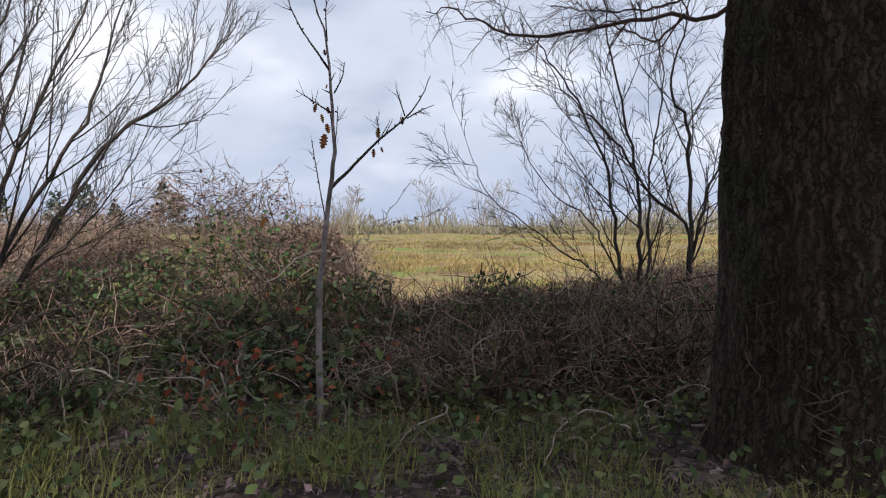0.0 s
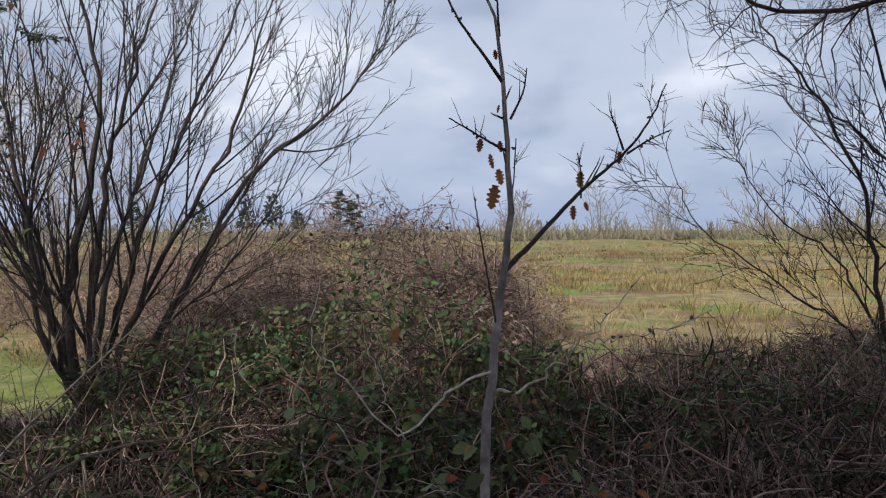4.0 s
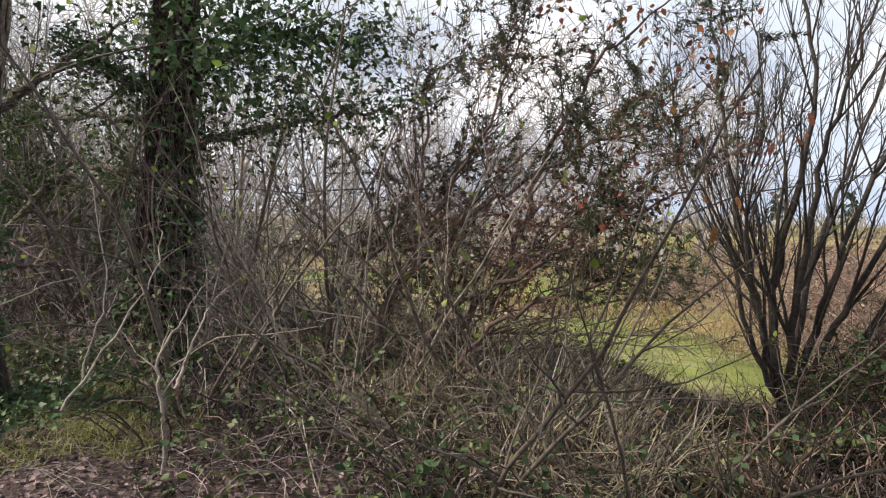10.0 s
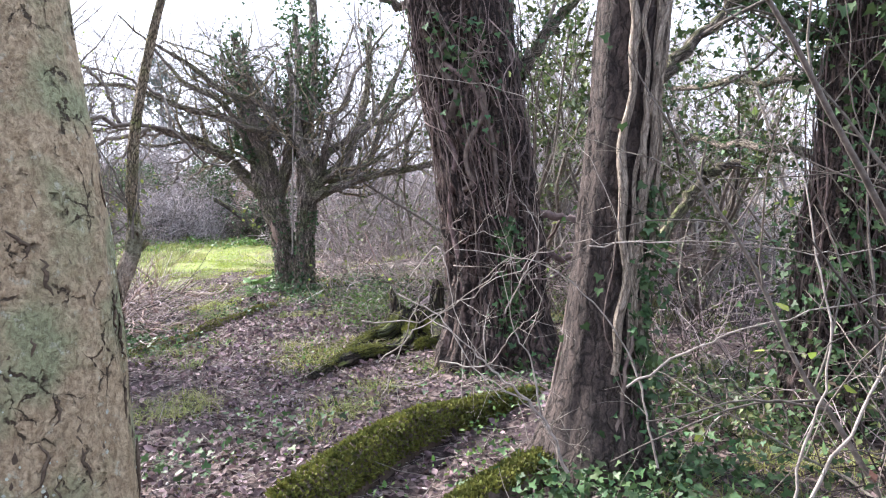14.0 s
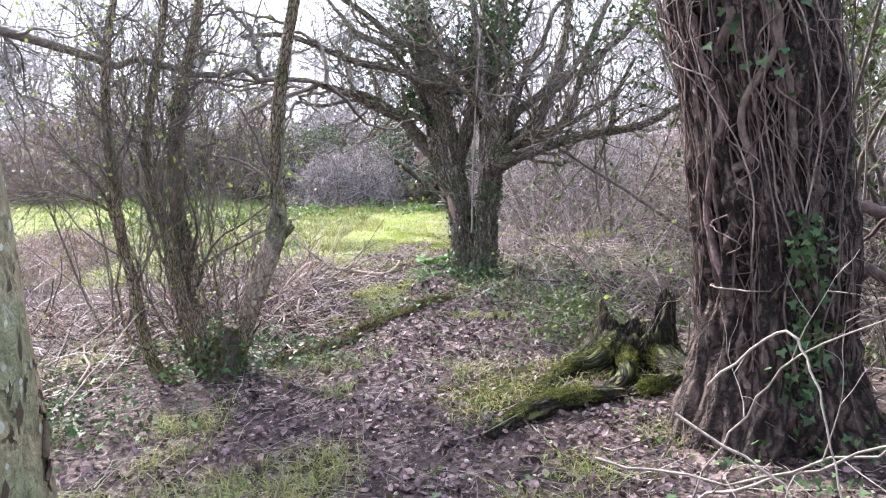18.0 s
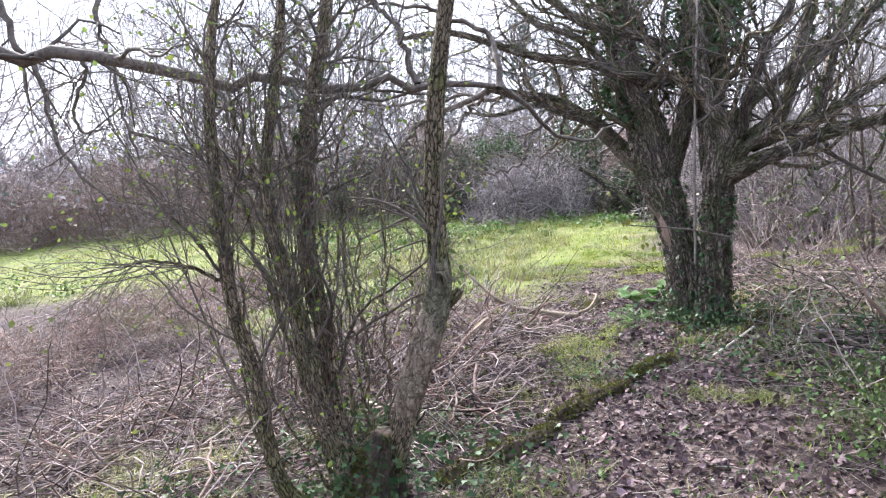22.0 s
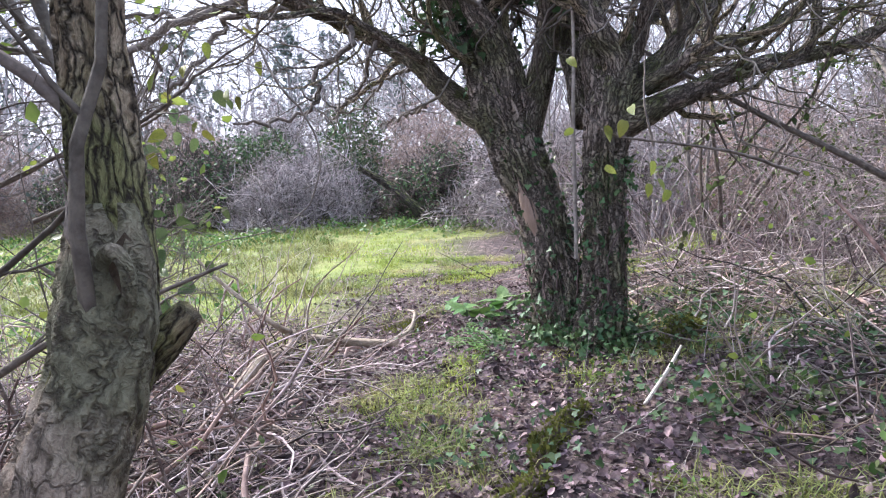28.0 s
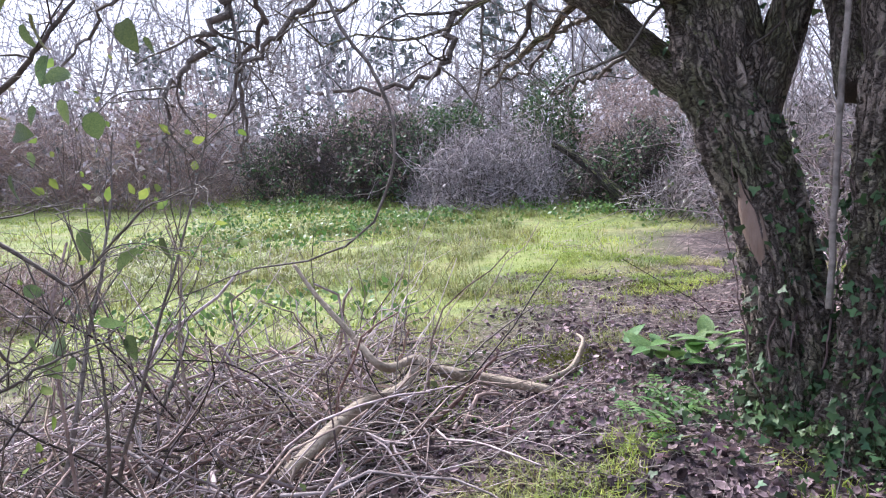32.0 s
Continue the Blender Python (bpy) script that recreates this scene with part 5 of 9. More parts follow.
# ---- the tangle between the willow and the ivy trees ----
eg, lv = guided_shrub("gorse_bush", (-4.58, 2.63, 0.66), [
    [(-4.58, 2.63, 0.66), (-4.57, 2.91, 1.26), (-4.47, 3.32, 1.68), (-4.25, 3.75, 2.04), (-3.91, 4.16, 2.28), (-3.57, 4.59, 2.48)],
    [(-4.73, 2.77, 0.62), (-4.93, 3.08, 1.29), (-4.95, 3.51, 1.94), (-4.80, 3.85, 2.73), (-4.72, 4.06, 3.39)],
    [(-4.36, 2.82, 0.73), (-4.14, 3.06, 1.23), (-3.83, 3.41, 1.44), (-3.57, 3.70, 1.76), (-3.24, 4.09, 1.92)],
    [(-4.68, 3.06, 0.60), (-4.45, 3.50, 0.97), (-4.27, 4.03, 1.00), (-4.07, 4.58, 0.99)],
    [(-4.99, 2.72, 0.60), (-5.14, 2.93, 1.35), (-5.06, 3.31, 1.86), (-5.24, 3.47, 2.63), (-5.17, 3.84, 3.07)],
    [(-4.39, 2.98, 0.74), (-4.24, 3.51, 1.51), (-4.28, 3.93, 2.40), (-4.11, 4.28, 2.91), (-3.91, 4.65, 3.28)],
    [(-4.09, 2.90, 0.78), (-3.81, 3.22, 1.20), (-3.47, 3.65, 1.41), (-3.26, 4.01, 1.30)]],
    [0.028, 0.026, 0.024, 0.018, 0.024, 0.026, 0.018], [(21, 0.85, 25, 65, 7, 0.14, 0.02, 0, 0.45, 0.12), (9, 0.36, 25, 65, 5, 0.18, 0, 0, 0.55, 0.15), (5, 0.15, 25, 60, 3, 0.2, 0, 0, 0.6, 0.2)],
    M_REDTWIG, "tangled half-dead bush with dark needles and caught brown leaves", "bush", kink=0.02)
g = Geo()
Q = lv[2][0]
hi = Q[:, -1, 2]
right = Q[(hi > 1.3)]
clump = right[vnoise(right[:, -1] * 1.6, 17) > -0.2]
foliage(g, clump, 50, (LEAFLET[0] * (0.28, 1, 1), LEAFLET[1]), 0.022, 0.05, 0.0, 0.2, 0.95)
part("needle_foliage", g, M_NEEDLE, eg, "dark green needle sprays", kind="stuff")
g = Geo()
Qr = Q[(hi > 1.3)]
Qr = Qr[vnoise(Qr[:, -1] * 1.3, 23) > -0.2]
foliage(g, Qr, 16, LEAFLET, 0.016, 0.036, 0.1, 0.2, 0.85)
part("withered_foliage", g, M_RUSSET, eg, kind="stuff")
g = Geo()
for q in ((-4.72, 4.06, 3.39), (-3.91, 4.16, 2.28), (-3.93, 4.2, 3.0), (-4.5, 4.0, 3.2), (-3.6, 4.4, 2.7), (-3.57, 3.7, 1.8)):
    p = np.array(q) + rng.normal(size=(34, 3)) * 0.13
    g.scatter(LEAF, p, rng.normal(size=p.shape) + (0, 0, -0.8), rng.normal(size=p.shape) + (0, -0.6, 0), rng.uniform(0.03, 0.065, 34))
part("withered_foliage", g, M_REDLEAF, eg, "rust-red dry leaves caught in the twigs", kind="stuff")
for q in ((-3.29, 4.20, 1.71), (-3.25, 4.28, 1.87), (-3.34, 4.12, 1.89), (-3.93, 4.20, 3.00), (-3.90, 4.24, 2.85), (-3.96, 4.14, 2.96), (-3.68, 4.43, 2.99), (-3.56, 3.72, 1.79), (-3.59, 3.66, 1.71), (-3.59, 5.15, 2.33), (-3.52, 5.27, 2.44), (-3.62, 5.09, 2.25),
          (-3.52, 5.27, 2.31), (-3.55, 5.21, 2.28), (-3.39, 4.04, 1.89), (-4.79, 3.66, 2.76), (-3.28, 4.21, 1.64), (-3.23, 4.31, 1.79)):
    single_leaf(eg, q, rng.normal(size=3) + (0, 0, -1.2), rng.uniform(0.06, 0.11), OAK_MESH)

# ---- the ivy-clad trees on the bank ----
def ivy_tree(name, ctrl, radii, label, bark, n_st, n_lf, seed, flare=0.5, sides=110, leaf_from=0.0, thick=(0.006, 0.02), spread=0.06, barkamp=0.014, groove=9, wig=0.13):
    x, y = ctrl[0][0], ctrl[0][1]
    ob = thing(name, (x, y, hz(x, y)), label, "tree")
    g, P, r = trunk_geo(ctrl, radii, 200, sides, barkamp, groove, flare, 0.8, seed)
    part("trunk", g, bark, ob)
    st, lf = ivy_on(P, r, n_st, n_lf, 0.02, 1.0, 0.022, 0.052, thick, spread, 0.025, leaf_from, wig=wig)
    part("ivy_growth", st, M_IVYSTEM, ob, "grey-brown twisting ivy stems", kind="stuff")
    part("ivy_foliage", lf, M_IVY, ob, "glossy dark green ivy leaves", kind="stuff")
    return ob, P, r


def limbs(ob, ctrls, r0, spec, mat=None, ivy=0, r1=0.006, kink=0.02, sides=9, buds=0):
    P, R = stems_of(ctrls, r0, r1, 30, kink)
    for i in range(len(P)):
        part("limb", Geo().tubes(P[i:i + 1], R[i:i + 1], sides), mat or M_BARK, ob)
    lv = branch_out(P, R, spec)
    part("twig_crown", twig_geo(lv[1:], (5, 4, 3)), mat or M_TWIG, ob, kind="stuff")
    if ivy:
        g = Geo()
        q = np.repeat(P, ivy, 0)
        p, t = pick(q, 0.0)
        p = p + rng.normal(size=p.shape) * 0.085
        g.scatter(IVYLEAF, p, rng.normal(size=p.shape) + (0, 0, -0.5), rng.normal(size=p.shape) * 0.6 + (0, 0, 0.7), rng.uniform(0.018, 0.04, len(p)))
        part("ivy_foliage", g, M_IVY, ob, kind="stuff")
    if buds:
        g = Geo()
        foliage(g, lv[-1][0], 1, LEAF, 0.015, 0.04, 0.3, 0.3, buds)
        part("young_foliage", g, M_BUD, ob, kind="stuff")
    return lv


TW = [(8, 0.9, 30, 70, 8, 0.13, 0.03, 0, 0.45, 0.2), (5, 0.4, 30, 70, 6, 0.16, 0.02, 0, 0.55, 0.15), (3, 0.17, 30, 70, 4, 0.18, 0, 0, 0.6, 0.2)]
def loose_ivy(ob, P, r, n, lo, hi, face, wide, out=(0.02, 0.12), thick=(0.003, 0.010), mat=None, name="ivy_growth", wander=0.5):
    """Ivy stems that hang and loop a little way off the trunk."""
    S = 26
    t = np.linspace(0, 1, S)
    rf = np.interp(np.linspace(0, 1, len(P)), np.linspace(0, 1, len(r)), r) if len(r) != len(P) else r
    u0, u1 = rng.uniform(lo, hi, n), rng.uniform(lo, hi, n)
    u = u0[:, None] + (u1 - u0)[:, None] * t
    th = face + wide * rng.uniform(-1, 1, (n, 1)) + wander * rng.normal(size=(n, 1)) * t + 0.16 * np.sin(t * rng.uniform(4, 14, (n, 1)) + rng.uniform(0, 6, (n, 1)))
    off = 0.012 + rng.uniform(*out, (n, 1)) * np.sin(np.pi * t) ** 0.7 + 0.006 * rng.normal(size=(n, S))
    k = u * (len(P) - 1)
    c = np.stack([np.interp(k, np.arange(len(P)), P[:, i]) for i in range(3)], -1)
    R = np.interp(k, np.arange(len(P)), rf) + off
    Q = c + np.stack([np.cos(th) * R, np.sin(th) * R, 0 * R], -1)
    W = rng.uniform(*thick, (n, 1)) * np.linspace(1, 0.6, S)
    part(name, Geo().tubes(Q, W, 5), mat or M_IVYSTEM, ob, kind="stuff")


ta, PA, RA = ivy_tree("ivy_tree", [(-5.47, 0.61, 0.45), (-5.48, 0.64, 1.2), (-5.5, 0.69, 2.2), (-5.52, 0.76, 3.2), (-5.6, 0.95, 5.5)], [0.25, 0.19, 0.16, 0.15, 0.155, 0.15, 0.13], "straight tree trunk hung with bare ropes of ivy", M_CHERRY, 3, 60, 21, 0.75, barkamp=0.007, groove=6)
RAf = np.interp(np.linspace(0, 1, len(PA)), np.linspace(0, 1, len(RA)), RA)
for th0, bend, u0, u1, w in ((-0.25, 0.55, 0.9, 0.2, 0.019), (0.25, 0.25, 0.9, 0.28, 0.011), (0.65, -0.1, 0.9, 0.22, 0.013), (0.95, -0.35, 0.9, 0.26, 0.017), (1.15, -0.3, 0.9, 0.12, 0.012)):
    t = np.linspace(0, 1, 40)
    k = (u0 + (u1 - u0) * t) * (len(PA) - 1)
    c = np.stack([np.interp(k, np.arange(len(PA)), PA[:, i]) for i in range(3)], -1)
    th = th0 + bend * t + 0.09 * np.sin(t * 19 + th0 * 7) + 0.05 * np.sin(t * 47)
    rr_ = np.interp(k, np.arange(len(PA)), RAf) + 0.022 + 0.01 * np.sin(t * 11 + th0)
    Pc = c + np.stack([np.cos(th) * rr_, np.sin(th) * rr_, 0 * rr_], 1)
    part("ivy_rope", Geo().tubes(Pc[None], (w * (1.0 + 0.15 * np.sin(t * 30)))[None], 8), M_ROPE, ta, "thick pale ivy stem")
st, lf = ivy_on(PA, RAf, 4, 420, 0.02, 0.42, 0.025, 0.05, (0.004, 0.009), 0.05, 0.03, face=(0.85, 0.35), wig=0.06)
part("ivy_growth", st, M_IVYSTEM, ta, kind="stuff")
part("ivy_foliage", lf, M_IVY, ta, kind="stuff")
limbs(ta, [[(-5.5, 0.8, 1.5), (-5.77, 1.01, 1.77), (-5.79, 1.11, 1.90), (-5.81, 1.23, 1.94)]], 0.03, [(2, 0.2, 30, 60, 4, 0.1, 0, 0, 0.4, 0.3)], r1=0.02)
limbs(ta, [[(-5.5, 0.75, 2.2), (-5.94, 1.09, 2.60), (-6.11, 1.38, 2.85), (-6.27, 1.66, 3.14)]], 0.04, TW, ivy=120)
tb, PB, RB = ivy_tree("ivy_tree", [(-7.52, -0.11, 0.45), (-7.53, -0.17, 1.4), (-7.56, -0.33, 2.4), (-7.6, -0.49, 3.4), (-7.75, -0.8, 5.5)], [0.33, 0.31, 0.315, 0.35, 0.36, 0.33], "massive tree trunk wrapped in twisting ivy stems", M_IVYBARK, 80, 0, 33, 0.5, 150, 0.0, (0.002, 0.008), 0.05, 0.05, 8, 0.07)
RBf = np.interp(np.linspace(0, 1, len(PB)), np.linspace(0, 1, len(RB)), RB)
loose_ivy(tb, PB, RBf, 90, 0.02, 0.75, 0.15, 1.5, (0.005, 0.06), (0.002, 0.006))
loose_ivy(tb, PB, RBf, 40, 0.2, 0.85, 0.1, 1.4, (0.04, 0.16), (0.002, 0.006), M_CANE)
loose_ivy(tb, PB, RBf, 12, 0.0, 0.7, 0.0, 1.5, (0.0, 0.03), (0.016, 0.032), wander=0.35)
for lo_, hi_, nl_, fc_, wd_ in ((0.0, 0.3, 620, 0.42, 0.3), (0.42, 0.6, 120, 0.3, 0.5), (0.55, 0.95, 900, 0.1, 1.6)):
    _, lf = ivy_on(PB, RBf, 1, nl_, lo_, hi_, 0.025, 0.055, (0.003, 0.006), 0.05, 0.02, face=(fc_, wd_))
    part("ivy_foliage", lf, M_IVY, tb, "dark green ivy leaves", kind="stuff")
limbs(tb, [[(-7.6, 0.0, 2.6), (-7.81, 0.37, 3.17), (-8.11, 0.83, 3.61)], [(-7.7, -0.4, 2.9), (-7.89, -1.29, 3.36), (-8.06, -1.77, 3.86)]], 0.06, TW, ivy=420)
limbs(tb, [[(-7.6, 0.15, 1.25), (-7.75, 0.55, 1.28), (-7.9, 1.0, 1.22), (-8.0, 1.35, 1.27)], [(-7.62, 0.12, 1.6), (-7.8, 0.6, 1.5), (-8.0, 1.1, 1.4)]], 0.035, TW, M_IVYSTEM, r1=0.012)
tc, PC, RC = ivy_tree("ivy_tree", [(-6.25, 1.75, 0.45), (-6.35, 1.85, 1.4), (-6.4, 1.9, 2.4), (-6.5, 2.0, 4.5)], [0.2, 0.17, 0.16, 0.14], "dark tree trunk smothered in leafy ivy", M_IVYBARK, 70, 4200, 45, 0.5, 90, 0.0, (0.004, 0.014), 0.11)
limbs(tc, [[(-6.4, 1.9, 2.2), (-5.88, 2.47, 2.35), (-5.70, 2.85, 2.43), (-5.54, 3.22, 2.50), (-5.37, 3.57, 2.57)], [(-6.4, 1.95, 2.7), (-6.11, 2.51, 3.06), (-5.90, 3.06, 3.05), (-5.75, 3.33, 3.11)], [(-6.4, 1.9, 2.5), (-6.49, 1.50, 2.77), (-6.77, 1.17, 2.97)]],
      0.035, TW, ivy=1300)
limbs(tc, [[(-6.4, 1.9, 2.4), (-8.85, 1.02, 2.63), (-8.47, 0.73, 2.36), (-8.26, 0.57, 2.08)], [(-6.4, 1.9, 2.0), (-8.82, 1.15, 2.19), (-8.47, 0.89, 1.98), (-8.26, 0.72, 1.74)]], 0.03, TW, ivy=1200)
g = Geo()
n = 3000
p = np.array([-6.1, 2.35, 2.95]) + rng.normal(size=(n, 3)) * (0.5, 0.55, 0.35)
g.scatter(IVYLEAF, p, rng.normal(size=p.shape) + (0, 0, -0.5), rng.normal(size=p.shape) * 0.7 + (0, 0, 0.7), rng.uniform(0.03, 0.07, n))
part("ivy_crown", g, M_IVY, tc, "dense bushy ivy crown", kind="stuff")

# smooth lichened trunk beside the path
tl = thing("lichened_tree", (-4.17, -1.22, 0.4), "stout grey-brown trunk with lichen spots and scarred bark", "tree")
g, PL, RL = trunk_geo([(-4.13, -1.13, 0.3), (-4.15, -1.17, 1.2), (-4.17, -1.23, 1.8), (-4.2, -1.35, 2.5), (-4.3, -1.7, 5)], [0.29, 0.275, 0.26, 0.25, 0.24, 0.22], 220, 110, 0.006, 6, 0.25, 0.6, 51, 0.04)
tl_trunk = part("trunk", g, M_SMOOTH, tl)
M_LICHEN = mottled("lichen", (0.42, 0.44, 0.36), (0.58, 0.60, 0.52), 60, 0.9, 0.4, 120, objvar=0.3)
M_SCAR = mottled("bark_scar", (0.07, 0.05, 0.035), (0.14, 0.105, 0.075), 40, 0.95, 0.6, 80)


def disc(sides=9):
    a = np.arange(sides) * 2 * np.pi / sides
    r = 1 + 0.3 * np.sin(a * 3 + 1) * np.cos(a * 2)
    return np.vstack([[(0, 0, 0.12)], np.stack([r * np.cos(a), r * np.sin(a), 0 * a], 1)]), np.stack([np.zeros(sides, int), 1 + np.arange(sides), 1 + (np.arange(sides) + 1) % sides], 1)


def stuck_on(ob, P, r, name, mat, n, s0, s1, face, wide, tall=1.0, zlo=0.05, zhi=0.5, lift=0.002):
    """Flat growths or scars set on a stem, one mesh each."""
    me = leaf_mesh(name, disc(), mat)
    for _ in range(n):
        th = face + wide * rng.uniform(-1, 1)
        k = int((zlo + (zhi - zlo) * rng.random()) * (len(P) - 1))
        o = Vector((math.cos(th), math.sin(th), 0))
        ob2 = part(name, me, None, ob)
        s = rng.uniform(s0, s1)
        X, Y = Vector((0, 0, 1)).cross(o), Vector((0, 0, 1))
        m = Matrix((X, Y, o)).transposed().to_4x4()
        ob2.matrix_basis = Matrix.Translation(Vector(P[k]) + o * (r[k] + lift) - ob.location) @ m @ Matrix.Diagonal((s, s * tall * rng.uniform(0.8, 1.3), s * 0.5, 1))


RLf = np.interp(np.linspace(0, 1, len(PL)), np.linspace(0, 1, len(RL)), RL)
for i in range(34):
    k, m_ = rng.integers(12, 110), rng.integers(5, 16)
    th = 1.2 + 1.2 * rng.uniform(-1, 1) + np.cumsum(rng.normal(size=m_)) * 0.035
    rr_ = RLf[k:k + m_] + 0.008
    Pc = PL[k:k + m_] + np.stack([np.cos(th) * rr_, np.sin(th) * rr_, 0 * th], 1)
    part("bark_crack", Geo().tubes(Pc[None], (rng.uniform(0.004, 0.009) * np.sin(np.linspace(0.2, 2.9, m_)))[None], 5), M_SCAR, tl_trunk)
stuck_on(tl, PL, RL, "lichen_spot", M_LICHEN, 200, 0.002, 0.007, 1.3, 1.1, 1.0, 0.08, 0.55, 0.006)
stuck_on(tl, PL, RL, "bark_pit", M_SCAR, 90, 0.004, 0.010, 1.3, 1.1, 2.6, 0.08, 0.5, 0.004)

def shade_canopy(ob, c, rad, n, m, size):
    """A broad evergreen crown of leaf clumps on spreading boughs, unseen and added to block light."""
    c = np.array(c)
    st = np.repeat([c - (0, 0, rad[2] * 1.1)], m, 0)
    P, R = grow(st, np.abs(rng.normal(size=(m, 3))) * np.stack([rng.choice([-1, 1], m), rng.choice([-1, 1], m), np.full(m, 0.4)], 1) + (0, 0, 0.45), np.full(m, rad[0] * 0.95), np.full(m, 0.06), 8, 0.12, 0.03)
    part("bough_frame", Geo().tubes(P, R, 5), M_BARK, ob, kind="stuff")
    d = unit(rng.normal(size=(n, 3))) * rng.random((n, 1)) ** 0.45
    p = c + d * np.array(rad)
    p = p[vnoise(p * 0.9, 23) > -0.35]
    g = Geo().scatter(LEAF, p, rng.normal(size=p.shape), rng.normal(size=p.shape) + (0, 0, 1), rng.uniform(*size, len(p)))
    part("crown", g, M_NEEDLE, ob, kind="stuff")


# crowns out of view, added to keep sun and sky off hedge and path
shade_canopy(tl, (-3.3, -2.5, 5.6), (1.7, 1.7, 1.1), 900, 12, (0.1, 0.2))
shade_canopy(pine, (0.9, 2.7, 5.3), (3.7, 2.6, 1.2), 17000, 16, (0.1, 0.2))
# invented tree behind the start, there only to cast shade
hol = thing("shade_oak", (-0.2, -3.4, hz(-0.2, -3.4)), "unseen evergreen tree added to shade the start of the path", "tree")
g, _, _ = trunk_geo([(-0.2, -3.4, 0.2), (-0.25, -3.3, 2), (-0.2, -3.0, 4), (-0.1, -2.8, 5.5)], [0.25, 0.2, 0.17, 0.1], 60, 40, 0.01, 9, 0.4, 0.5, 96)
part("trunk", g, M_BARK, hol)
shade_canopy(hol, (-1.4, -2.3, 5.8), (3.5, 2.1, 1.3), 20000, 14, (0.12, 0.24))

# ---- stump, roots, logs and sticks ----
def mossed(geo, surface, P, n, s0=0.01, s1=0.026, cover=0.3):
    """Short moss tufts on the upper side of a stem's bark."""
    V = surface.v[0]
    c = np.repeat(P, len(V) // len(P), 0)
    o = unit(V - c)
    ok = np.flatnonzero((o[:, 2] > -0.15) & (vnoise(V * 4.5, 6) > -cover - 0.3 * o[:, 2]))
    k = rng.choice(ok, n)
    p = V[k] + rng.normal(size=(n, 3)) * 0.007
    geo.scatter(LEAFLET, p - o[k] * 0.003, o[k] + rng.normal(size=p.shape) * 0.6, rng.normal(size=p.shape), rng.uniform(s0, s1, n))


def log(name, ctrl, radii, label, mat, moss=0, seed=0, cat="log", bark=0.008, sides=36, rows=70):
    c = np.array(ctrl, float)
    ob = thing(name, tuple(c[0]), label, cat)
    g, P, r = trunk_geo(ctrl, radii, rows, sides, bark, 9, 0, 0.5, seed, 0.22)
    part("wood", g, mat, ob)
    if moss:
        m = Geo()
        mossed(m, g, P, moss)
        part("moss", m, M_MOSS, ob, "green cushion moss", kind="stuff")
    return ob, P, r


log("mossy_log", [(-4.2, -0.75, hz(-4.2, -0.75) - 0.03), (-4.7, -0.60, hz(-4.7, -0.6) + 0.03), (-5.2, -0.48, hz(-5.2, -0.48) + 0.06), (-5.75, -0.28, hz(-5.75, -0.28) + 0.05), (-6.2, 0.0, hz(-6.2, 0) + 0.01), (-6.6, 0.25, hz(-6.6, 0.25) - 0.06)], [0.06, 0.095, 0.11, 0.10, 0.085, 0.06], "fallen log thick with green moss across the path's edge", M_ROT, 26000, 61)
log("mossy_root", [(-4.25, -0.05, hz(-4.25, -0.05) - 0.01), (-4.7, 0.06, hz(-4.7, 0.06) + 0.02), (-5.1, 0.22, hz(-5.1, 0.22) + 0.03), (-5.4, 0.45, hz(-5.4, 0.45) + 0.02)], [0.05, 0.085, 0.09, 0.08], "low mossy root running to the ivy trunk", M_ROT, 12000, 62)
stump = thing("tree_stump", (-8.3, -0.98, hz(-8.3, -0.98)), "old rotten stump with a jagged top and mossy roots", "stump")
SX, SY = -8.32, -0.95
zs = hz(SX, SY)
rows, sides = 44, 90
a = np.arange(sides) * 2 * np.pi / sides
turn_to = lambda c, w: np.exp(-(((a - c + np.pi) % (2 * np.pi) - np.pi) / w) ** 2)
jag = 0.13 + 0.22 * turn_to(5.1, 0.6) + 0.28 * turn_to(1.9, 0.65) + 0.03 * vnoise(np.stack([np.cos(a) * 6, np.sin(a) * 6, 0 * a], 1), 71) + 0.03 * np.abs(vnoise(np.stack([np.cos(a) * 15, np.sin(a) * 15, 0 * a], 1), 72))
tt = np.linspace(0, 1, rows)
cc, ss = np.tile(np.cos(a), rows), np.tile(np.sin(a), rows)
z = np.repeat(tt, sides)
q = np.stack([cc * 4.5, ss * 4.5, z * 0.8], 1)
rr = (0.2 + 0.26 * (1 - z) ** 3 * (0.55 + 0.8 * vnoise(np.stack([cc * 2, ss * 2, 0 * cc], 1), 73))) + 0.03 * (1 - 2 * np.abs(vnoise(q, 74))) + 0.018 * (1 - 2 * np.abs(vnoise(q * (2.6, 2.6, 2), 76)))
V = np.stack([SX + rr * cc, SY + rr * ss, zs - 0.08 + z * (np.tile(jag, rows) + 0.08)], 1)
Vi = V.copy()
Vi[:, :2] = np.array([SX, SY]) + (V[:, :2] - np.array([SX, SY])) * (0.62 + 0.3 * z ** 3)[:, None]
Vi[:, 2] = zs - 0.02 + (V[:, 2] - zs + 0.08) * 0.97
k = np.arange(rows * sides).reshape(rows, sides)
n = np.roll(k, -1, 1)
g = Geo().add(V, np.stack([k[:-1], n[:-1], n[1:], k[1:]], -1).reshape(-1, 4))
g.add(Vi, np.stack([k[:-1], k[1:], n[1:], n[:-1]], -1).reshape(-1, 4))
g.f.append(np.stack([k[-1], n[-1], n[-1] + rows * sides, k[-1] + rows * sides], -1))
part("wood", g, M_STUMP, stump)
m = Geo()
